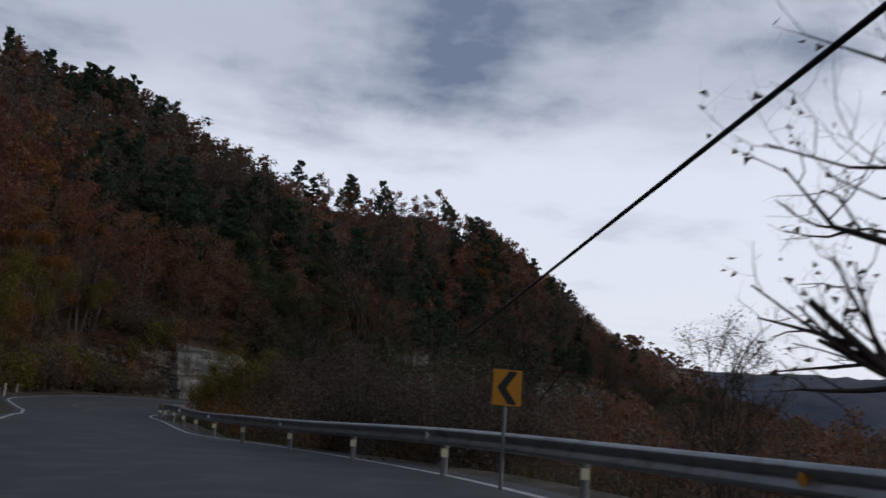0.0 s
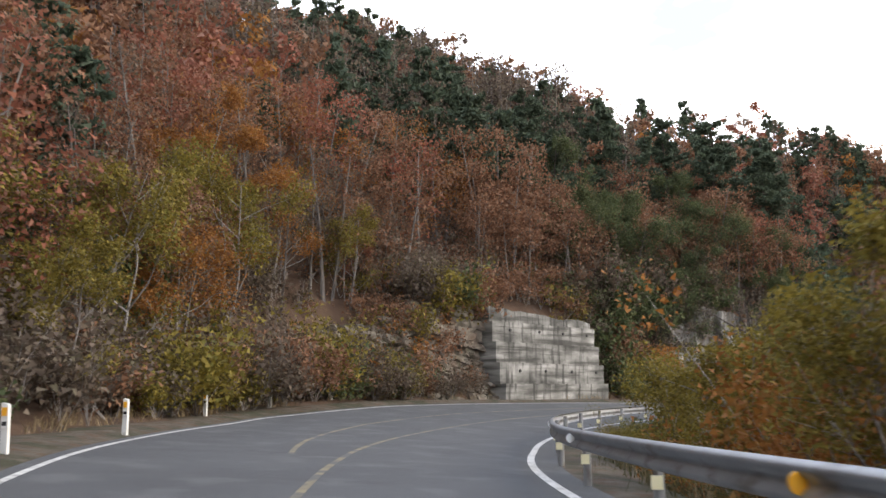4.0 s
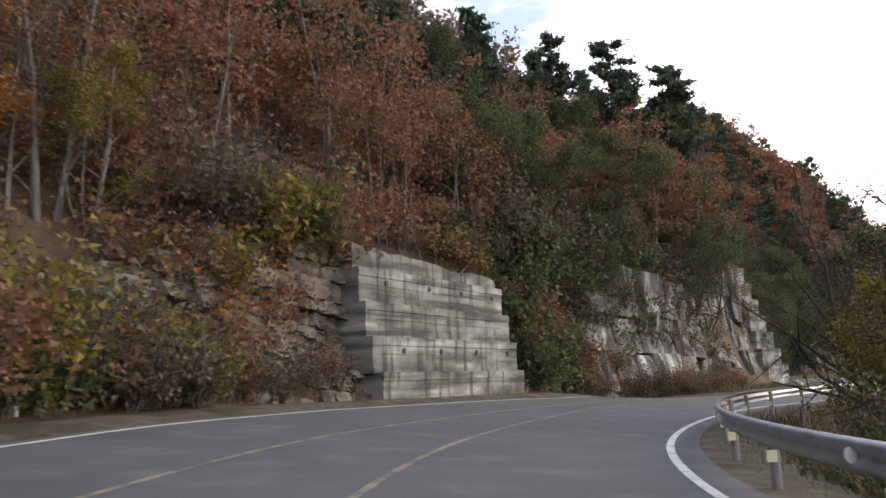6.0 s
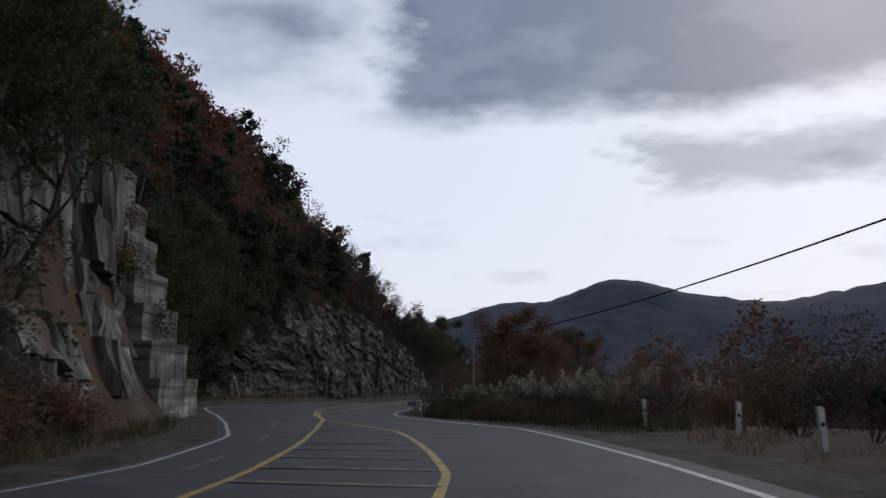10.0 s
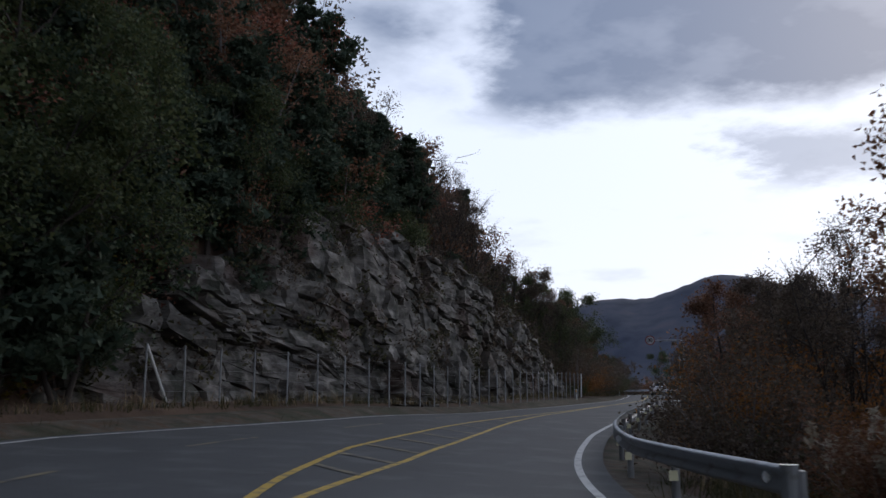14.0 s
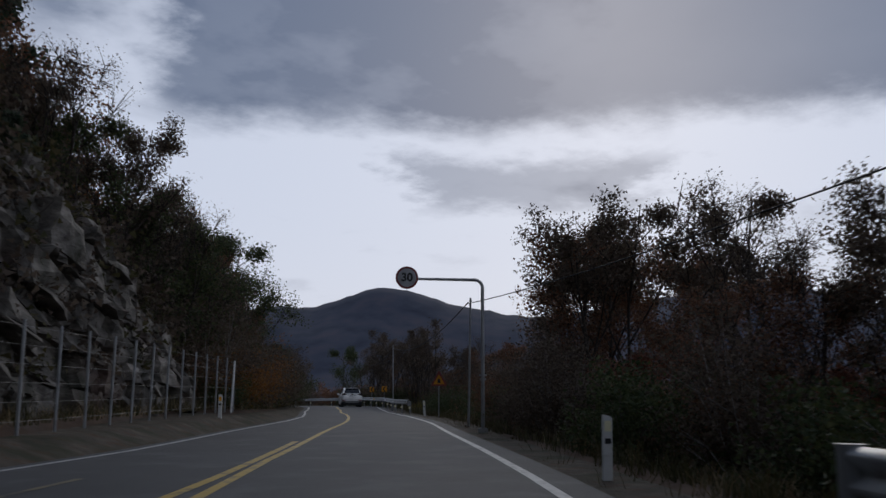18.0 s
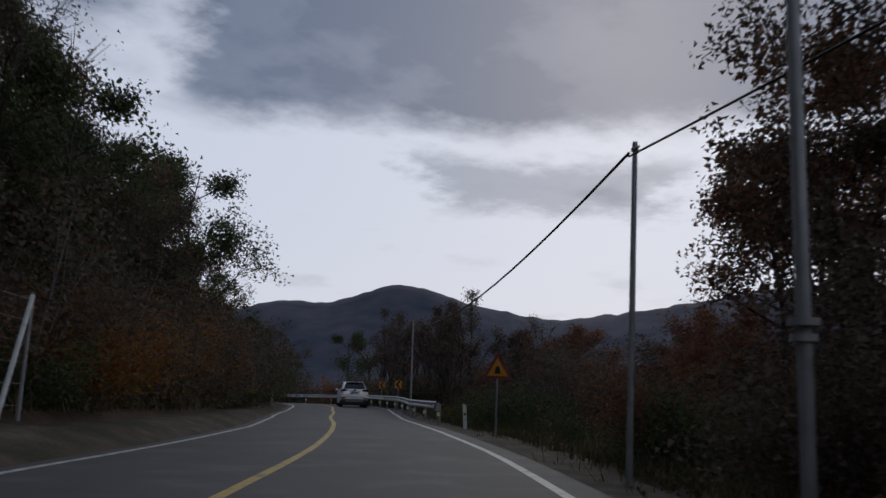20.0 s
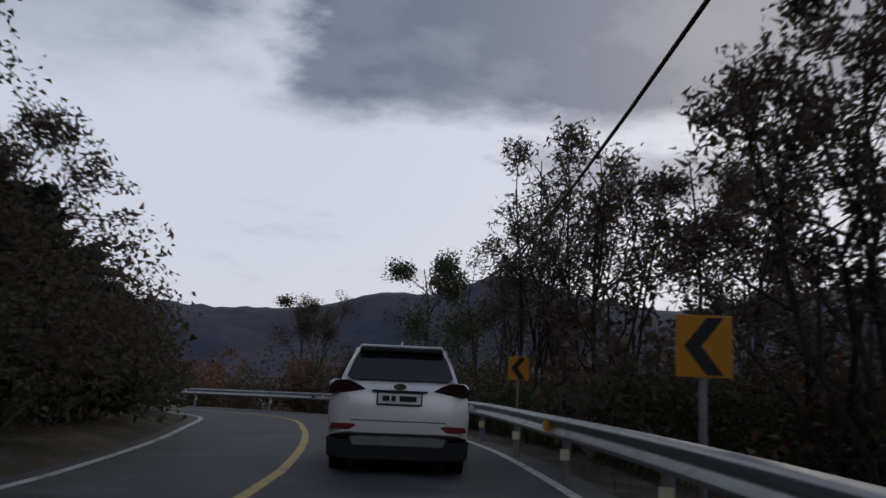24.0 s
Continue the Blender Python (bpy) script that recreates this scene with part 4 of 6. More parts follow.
def woods():
    """The wooded slope: trees that merge into one another, by kind."""
    rng = np.random.default_rng(11)
    parts_ = [slope_spots(rng, 2400, -25, 244, 5.5, 34), slope_spots(rng, 1900, -45, 236, 30, 75), slope_spots(rng, 2400, -45, 205, 62, 150)]
    p, s, d = (np.concatenate(c) for c in zip(*parts_))
    far = np.concatenate([np.full(len(c[1]), k) for k, c in enumerate(parts_)])
    cut = steps(CUT, s)
    ok = ~((d < 5.6) & (cut > 4.5)) & ~((s > 184) & (s < 242) & (d < 10.5)) & ~((s > 88) & (s < 103) & (d < 5.0))
    p, s, d, far = p[ok], s[ok], d[ok], far[ok]
    r = rng.uniform(0, 1, len(p))
    zone = np.array([1.4 * noise.noise((x * 0.035, y * 0.035, 2.0)) for x, y in p[:, :2]]) + 0.28 * rng.normal(0, 0.6, len(p))
    crest = smooth(d, 50, 66) * (1 - smooth(d, 96, 120)) * (s < 190)
    piny = (r < 0.02 + 0.42 * crest) | ((s > 92) & (s < 128) & (d > 11) & (d < 30) & (r < 0.42)) | ((s > 138) & (s < 166) & (d < 17) & (r < 0.75)) | ((s > 136) & (s < 182) & (d < 26) & (r < 0.5)) | ((s > 168) & (s < 226) & (r < 0.2))
    orange_ = np.array([noise.noise((x * 0.07, y * 0.07, 9.0)) for x, y in p[:, :2]]) > 0.42
    # stands that keep together: a rust-red one, a half-bare grey one, and a few bright crowns
    zone = zone + 0.75 * ((s > 56) & (s < 90) & (d > 10) & (d < 46)) * rng.uniform(0.2, 1, len(p))
    zone = np.where((s > 90) & (s < 135) & (d > 17) & (d < 56) & (r > 0.3), -0.2, zone)
    kinds = np.where(piny, 0, np.where((orange_ & (r > 0.4)) | ((s > 66) & (s < 92) & (d > 8) & (d < 30) & (r > 0.84)), 5,  np.where(zone > 0.22, 1, np.where(zone > -0.02, 2, np.where(zone > -0.32, 3, 4)))))
    # model trees by kind, finer where they stand nearer to the road
    kinds_of = {0: (M_PINE, "dark pine", M_BARKD, "pine_wood"), 1: (M_RUST, "rust-brown broadleaf", M_BARKM, "rust_wood"), 2: (M_RED, "reddish broadleaf", M_BARKM, "red_wood"),
                3: (M_DRAB, "half-bare grey-brown broadleaf", M_BARKM, "bare_wood"), 4: (M_RUST, "thin rust-brown broadleaf", M_BARKM, "thin_wood"), 5: (M_ORANGE, "orange-brown broadleaf", M_BARKM, "orange_wood")}
    build = {1: (7.5, 2.4, 8.5, 2.2, 1.0, 1.0), 2: (7.0, 2.3, 8.0, 2.2, 1.0, 1.0), 3: (8.0, 2.0, 9.0, 1.9, 0.7, 0.75), 4: (7.5, 2.2, 6.5, 2.1, 1.05, 0.88), 5: (7.0, 2.3, 6.5, 2.2, 1.0, 0.95)}
    grades = ((850, 0.15, 2, 9), (270, 0.33, 1, 7), (150, 0.48, 0, 4), (95, 0.62, 0, 3))
    needles = ((9, 4, 24, 0.22), (8, 4, 14, 0.31), (7, 3, 12, 0.42), (6, 3, 7, 0.62))
    far = np.where((far == 0) & (d < 15), 0, far + 1)

    def models(k, lod):
        if k == 0:
            w, per, tf, sz = needles[lod]
            return [pine(21 + lod, 10, 2.8, 0.4, w, per, tf, sz, True), pine(31 + lod, 8.5, 2.5, 0.25, w, per, tf, sz, True)]
        h1, r1, h2, r2, many, big = build[k]
        lv, sz, tw, lm = grades[lod]
        return [broadleaf(10 * k + lod + q, h, r, lm, tw, int(lv * many), sz * big, base=0.15, sides=3, far=True) for q, h, r in ((0, h1, r1), (5, h2, r2))]

    for k, (leaf, label, bark, name) in kinds_of.items():
        wood, leaves = [], []
        for lod in range(4):
            for i, (w, l) in enumerate(models(k, lod)):
                pick = (kinds == k) & (far == lod) & (np.arange(len(p)) % 2 == i)
                if pick.any():
                    g = 1.0 if lod < 3 else 0.66
                    a, b = np.random.default_rng(50 + i), np.random.default_rng(50 + i)
                    wood.append(scatter(w, p[pick], a, 0.62 * g, 1.15 * g))
                    leaves.append(scatter(l, p[pick], b, 0.62 * g, 1.15 * g))
        ob = stuff(name, leaves, leaf, label + " trees covering the steep slope", "woods")
        stuff("stems", wood, bark, "", "", ob)
    # low growth under the trees, thicker at the foot of the slope
    a, b, c = slope_spots(rng, 2000, -25, 264, 2.6, 11), slope_spots(rng, 1300, -25, 230, 9, 36), slope_spots(rng, 700, -45, 190, 34, 100)
    c[0][:, 2] += 0.6
    p, s, d = (np.concatenate(e) for e in zip(a, b, c))
    ok = ~((d < 4.7) & (steps(CUT, s) > 4.5)) & ~((s > 88) & (s < 101.5) & (d < 4.4)) & ~((s > 160) & (s < 222) & (d < 5.5)) & ~((s > 124) & (s < 136) & (d < 6.5))
    p, d, s = p[ok], d[ok], s[ok]
    zone = np.array([1.5 * noise.noise((x * 0.06, y * 0.06, 7.0)) for x, y in p[:, :2]]) + rng.normal(0, 0.12, len(p)) + 0.25 * ((s > 55) & (s < 84) & (d < 9))
    for i, (leaf, lo, hi, lb) in enumerate(((M_DRAB, -9, -0.02, "dry brown brush"), (M_RUST, -0.02, 0.2, "rust-brown brush"), (M_GOLD, 0.2, 0.42, "yellow-green brush"), (M_GREEN, 0.42, 9, "dark green brush"))):
        pick = (zone > lo) & (zone <= hi)
        close = pick & (d < 13)
        pick = pick & ~close
        w, l = shrub(60 + i, 2.0, 1.7, 90, 0.27, stems=4, clump=0.34, far=True)
        w2, l2 = shrub(65 + i, 2.0, 1.7, 260, 0.14, stems=6, clump=0.34, far=True)
        a, b = np.random.default_rng(90 + i), np.random.default_rng(90 + i)
        ob = stuff("brush", [scatter(l, p[pick], a, 0.6, 1.4), scatter(l2, p[close], a, 0.6, 1.3)], leaf, lb + " under the trees of the slope", "brush")
        stuff("stems", [scatter(w, p[pick], b, 0.6, 1.4), scatter(w2, p[close], b, 0.6, 1.3)], M_BARK, "", "", ob)


woods()


# ---- far mountains -----------------------------------------------------
def mountains():
    V, n, rows = [], 900, 10
    for i in range(n + 1):
        az = -180 + i * 360 / n
        e = 4.6 + 2.7 * math.exp(-((az + 46.5) / 5.0) ** 2) + 2.9 * math.exp(-((az + 70) / 8) ** 2) + 0.9 * math.exp(-((az + 57) / 6) ** 2) + 1.0 * math.exp(-((az + 38) / 4.0) ** 2)
        e += 0.35 * noise.noise((az * 0.22, 0, 0)) + 0.14 * noise.noise((az * 1.1, 3, 0)) + 0.07 * noise.noise((az * 4, 3, 0)) + 0.05 * noise.noise((az * 11, 5, 0))
        e = max(2.5, e)
        for j in range(rows):
            u = j / (rows - 1)
            r = 1150 + 650 * u + 60 * noise.noise((az * 0.15, u * 3, 5))
            h = 1800 * math.tan(radians(e)) * smooth(u, -0.05, 1.0) * (1 + 0.10 * noise.noise((az * 0.35, u * 4, 9)) * (1 - u))
            a = radians(az)
            V.append((30 - math.sin(a) * r, 170 + math.cos(a) * r, -8 + h))
    F = [(i * rows + j, (i + 1) * rows + j, (i + 1) * rows + j + 1, i * rows + j + 1) for i in range(n) for j in range(rows - 1)]
    # the blue of the ridges is air haze held in their surface colour
    tagged(new("backdrop", quads("backdrop", V, F, M_HILL, True)), "far wooded mountain ridges, coloured blue-grey for distance haze", "mountain", kind="structure")


mountains()


def near_ridge():
    """The brown wooded ridge that carries the slope on beyond the bend."""
    V, n, rows = [], 120, 14
    for i in range(n + 1):
        az = -29 + 50 * i / n
        h = 18 * smooth(az, -29, -24) + 42 * smooth(az, -25, -14) + 50 * smooth(az, -14, 16) + 4 * noise.noise((az * 0.3, 1, 0)) + 1.5 * noise.noise((az * 1.6, 2, 0))
        for j in range(rows):
            u = j / (rows - 1)
            r = 255 + 170 * u
            a = radians(az)
            V.append((25 - math.sin(a) * r, 150 + math.cos(a) * r, -6 + h * smooth(u, 0, 1.1) * (1 + 0.12 * noise.noise((az * 0.5, u * 5, 3)))))
    F = [(i * rows + j, (i + 1) * rows + j, (i + 1) * rows + j + 1, i * rows + j + 1) for i in range(n) for j in range(rows - 1)]
    tagged(new("ridge", quads("ridge", V, F, M_HILLB, True)), "brown wooded ridge beyond the bend", "hill", kind="structure")
    rng = np.random.default_rng(77)
    pts = np.array(V).reshape(n + 1, rows, 3)
    i, j = rng.integers(0, n, 1500), rng.integers(3, rows - 1, 1500)
    f, g = rng.uniform(0, 1, (2, 1500, 1))
    p = (pts[i, j] * (1 - f) + pts[i + 1, j] * f) * (1 - g) + (pts[i, j + 1] * (1 - f) + pts[i + 1, j + 1] * f) * g
    w, l = broadleaf(72, 8, 2.8, 4, 0, 60, 0.95, sides=3, far=True)
    ob = stuff("ridge_wood", [scatter(l, p, np.random.default_rng(1), 0.7, 1.2)], M_RUST, "rust-brown woods on the ridge", "woods")
    stuff("stems", [scatter(w, p, np.random.default_rng(1), 0.7, 1.2)], M_BARK, "", "", ob)


near_ridge()


# ---- roadside trees and bushes -----------------------------------------
def tree_kind(name, soup, bark, leaf, label, category="tree"):
    """A model tree, kept to be copied: a trunk with its limbs, and a crown."""
    ob = thing(name, pose(0, 0, -60), label, category)
    mesh_part("trunk", quads("trunk", *soup[0], bark), ob)
    mesh_part("crown", quads("crown", *soup[1], leaf), ob)
    return ob


KINDS = {
    "bare": tree_kind("bare_tree", broadleaf(101, 8.5, 3.6, 14, 6, 1500, 0.055, 0.14, 0.28, 2, 0.7, 4, 0.0, 0.024), M_BARKD, M_DRAB, "nearly bare dark tree with a few dry leaves"),
    "bare2": tree_kind("bare_tree", broadleaf(102, 7.5, 2.8, 16, 6, 3200, 0.07, 0.2, 0.2, 3, 0.9, 4), M_BARKD, M_DRAB, "slender bare tree with sparse dry leaves"),
    "dry": tree_kind("dry_leaf_tree", broadleaf(103, 8.0, 2.6, 20, 8, 10500, 0.078, 0.22, 0.12, 3, 0.9, 3), M_BARKD, M_DRAB, "tree with dry brown leaves still hanging"),
    "oak": tree_kind("autumn_tree", broadleaf(104, 8.0, 2.9, 20, 8, 12500, 0.084, 0.27, 0.2, 1, 0.6, 4), M_BARKD, M_RUST, "round-crowned tree in rust-brown leaf"),
    "oak2": tree_kind("autumn_tree", broadleaf(105, 6.5, 3.0, 18, 8, 12000, 0.084, 0.27, 0.15, 2, 0.6, 4), M_BARKD, M_RED, "spreading tree in reddish-brown leaf"),
    "olive": tree_kind("leafy_tree", broadleaf(106, 7.5, 2.9, 20, 8, 13500, 0.084, 0.28, 0.08, 2, 0.7, 4), M_BARKD, M_GREEN, "dark green leafy roadside tree"),
    "twiggy": tree_kind("bare_tree", broadleaf(131, 8.0, 2.9, 26, 15, 3000, 0.052, 0.2, 0.22, 3, 0.95, 3, 0.0, 0.010), M_BARKD, M_DRAB, "bare tree with a dense crown of fine twigs"),
    "willow": tree_kind("willow", broadleaf(132, 8.0, 2.0, 36, 6, 4200, 0.066, 0.2, 0.3, 6, 1.15, 3, 0.0, 0.016, long=2.6), M_BARKD, M_DRAB, "upright willow with many thin stems and narrow dry leaves"),
    "bigleaf": tree_kind("broad_leaf_tree", broadleaf(140, 7.0, 2.6, 18, 8, 4200, 0.07, 0.16, 0.25, 2, 0.7, 4, 0.0, 0.013, long=2.3), M_BARKD, M_DRAB, "open tree with long dark drooping leaves by the road"),
    "gold": tree_kind("golden_tree", broadleaf(107, 6.0, 2.8, 18, 7, 11000, 0.085, 0.27, 0.08, 3, 0.7, 3), M_BARK, M_GOLD, "yellow-green tree in autumn leaf"),
    "orange": tree_kind("orange_tree", broadleaf(108, 6.5, 2.9, 18, 7, 11000, 0.088, 0.27, 0.08, 3, 0.7, 3), M_BARK, M_ORANGE, "bright orange tree in autumn leaf"),
    "pine": tree_kind("pine_tree", pine(109, 9.5, 3.0, 0.12, 20, 7, 64, 0.19), M_BARKD, M_PINE, "dark irregular pine tree on the slope"),
    "tall_pine": tree_kind("tall_pine", pine(120, 14, 4.4, 0.5, 11, 4, 80, 0.18), M_BARKD, M_PINE, "tall dark pine with an open layered crown above the rock"),
    "bush_gold": tree_kind("golden_bush", shrub(110, 2.2, 2.3, 1400, 0.13, 9, 0.34, far=True), M_BARK, M_GOLD, "dense yellow-green bush at the roadside", "bush"),
    "bush_drab": tree_kind("dry_bush", shrub(111, 2.4, 2.2, 1250, 0.125, 10, 0.36, far=True), M_BARK, M_DRAB, "tangled dry brown bush at the roadside", "bush"),
    "bush_rust": tree_kind("rust_bush", shrub(112, 2.5, 2.3, 1300, 0.138, 10, 0.36, far=True), M_BARK, M_RUST, "thick rust-brown bush in autumn leaf", "bush"),
    "bush_green": tree_kind("green_bush", shrub(113, 1.6, 2.0, 1250, 0.13, 9, 0.3, far=True), M_BARK, M_GREEN, "low dark green bush by the road", "bush"),
    "bush_orange": tree_kind("orange_bush", shrub(114, 2.6, 2.3, 1300, 0.138, 10, 0.36, far=True), M_BARK, M_ORANGE, "orange-brown autumn bush behind the rail", "bush"),
}


def forked(seed, mains, leaves, size):
    """A bare tree from the lines of its main stems: they fork again and again into thin twigs, a few leaves at the tips."""
    rng = np.random.default_rng(seed)
    wood, ends = [], []

    def grow(pts, r0, r1, depth):
        pts = np.array(pts, float)
        n = len(pts)
        wood.append(tube(pts, np.linspace(r0, r1, n), 6 if depth > 2 else 4 if depth > 0 else 3))
        span = np.linalg.norm(pts[-1] - pts[0])
        ends.append(pts[-1])
        if depth == 0:
            return
        for i in range(7 if depth > 2 else 5):
            f = rng.uniform(0.35 if depth > 2 else 0.25, 1.0) * (n - 1)
            j = min(int(f), n - 2)
            a = pts[j] + (pts[j + 1] - pts[j]) * (f - j)
            d = (pts[j + 1] - pts[j]) / np.linalg.norm(pts[j + 1] - pts[j]) * 0.8 + rng.normal(0, 0.62, 3) + (0, 0, 0.15)
            d = d / np.linalg.norm(d) * span * rng.uniform(0.22, 0.48)
            r = (r0 + (r1 - r0) * f / (n - 1)) * 0.55
            k = rng.normal(0, 0.07, 3) * np.linalg.norm(d)
            grow([a, a + d * 0.35 + k, a + d * 0.7 + k * 0.5, a + d * 1.05 - k], r, r * 0.35, depth - 1)

    for pts, r0, r1, depth in mains:
        grow(pts, r0, r1, depth)
    ends = np.array(ends)
    c = ends[rng.choice(len(ends), leaves)] + rng.normal(0, 0.07, (leaves, 3))
    return join(wood), leaf_cards(rng, c, size)


KINDS["leaning"] = tree_kind("leaning_tree", forked(3, (
    ([(0, 0, -0.3), (-1.0, -0.4, 1.5), (-2.4, -0.8, 3.5), (-3.2, -0.9, 4.9), (-3.6, -1.1, 6.6), (-3.8, -1.2, 8.6), (-4.6, -1.4, 10.4)], 0.19, 0.02, 3),
    ([(-1.9, -0.7, 2.9), (-2.0, -0.3, 4.4), (-2.3, -0.2, 7.2), (-2.9, -0.2, 10.0)], 0.08, 0.015, 3),
    ([(-3.4, -1.0, 5.6), (-4.5, -1.4, 6.6), (-6.0, -1.8, 7.6)], 0.06, 0.014, 3),
    ([(-3.0, -0.9, 4.6), (-4.6, -1.0, 6.0), (-6.2, -1.0, 7.2), (-7.4, -1.0, 8.0)], 0.07, 0.014, 3),
    ([(-3.6, -1.0, 6.4), (-4.6, -1.1, 8.0), (-5.6, -1.0, 9.6)], 0.06, 0.012, 3),
    ([(-2.4, -0.8, 3.5), (-1.6, -0.6, 5.2), (-0.6, -0.5, 7.5), (0.0, -0.4, 9.5)], 0.1, 0.02, 3),
    ([(-3.1, -0.9, 4.7), (-4.2, -1.2, 5.3), (-5.8, -1.6, 5.7)], 0.045, 0.01, 3),
    ([(-1.1, -0.4, 1.7), (-0.5, 0.2, 3.4), (-1.2, 0.5, 5.6), (-1.0, 0.8, 9.0)], 0.1, 0.02, 2)), 900, 0.05), M_BARKD, M_DRAB, "leaning bare tree with a forked trunk by the guard rail")
KINDS["crooked"] = tree_kind("crooked_tree", forked(8, (
    ([(0, 0, -0.6), (-0.1, 0, 2.0), (-0.5, 0, 4.2), (-0.3, 0.2, 6.5), (-0.6, 0.2, 9.5)], 0.24, 0.06, 3),
    ([(-0.4, 0, 2.6), (-1.5, -0.3, 4.0), (-2.6, -0.5, 4.9), (-3.6, -0.6, 5.7)], 0.13, 0.05, 3),
    ([(-0.4, 0, 4.6), (-1.4, 0.2, 5.1), (-2.4, 0.3, 5.0), (-3.1, 0.3, 5.3)], 0.1, 0.03, 2),
    ([(-0.3, 0.2, 6.4), (-1.6, 0.3, 6.7), (-2.8, 0.4, 7.0), (-3.5, 0.5, 7.9)], 0.09, 0.02, 3),
    ([(-0.5, 0.2, 8.8), (-1.8, 0, 9.4), (-3.4, 0.1, 9.9)], 0.07, 0.012, 2)), 150, 0.10), M_BARKD, M_DRAB, "old crooked bare tree with thick dark limbs")
# the same bushes with finer leaves, for the places close to the road
for name, soup, leaf, like in (("bush_gold", shrub(110, 2.2, 2.3, 5400, 0.06, 12, 0.3, far=True), M_GOLD, "golden_bush"), ("bush_drab", shrub(111, 2.4, 2.2, 5400, 0.057, 14, 0.32, far=True), M_DRAB, "dry_bush"),
                               ("bush_rust", shrub(112, 2.5, 2.3, 5600, 0.06, 14, 0.32, far=True), M_RUST, "rust_bush"), ("bush_green", shrub(113, 1.6, 2.0, 5200, 0.058, 12, 0.27, far=True), M_GREEN, "green_bush"),
                               ("bush_orange", shrub(114, 2.6, 2.3, 5600, 0.062, 14, 0.32, far=True), M_ORANGE, "orange_bush")):
    KINDS[name + "_near"] = tree_kind(like, soup, M_BARK, leaf, KINDS[name]["label"], "bush")
USED = set()


def plant(kind, s, o, size=1.0, turn=0.0, z=None):
    p = at(s, o)
    m = pose(p.x, p.y, ground_z(p.x, p.y) - 0.05 if z is None else p.z + z, 0, 0, turn) @ Matrix.Diagonal((size, size, size, 1))
    if kind not in USED:                 # the model itself takes the first place
        USED.add(kind)
        KINDS[kind].matrix_basis = m
    else:
        copy_thing(KINDS[kind], m)


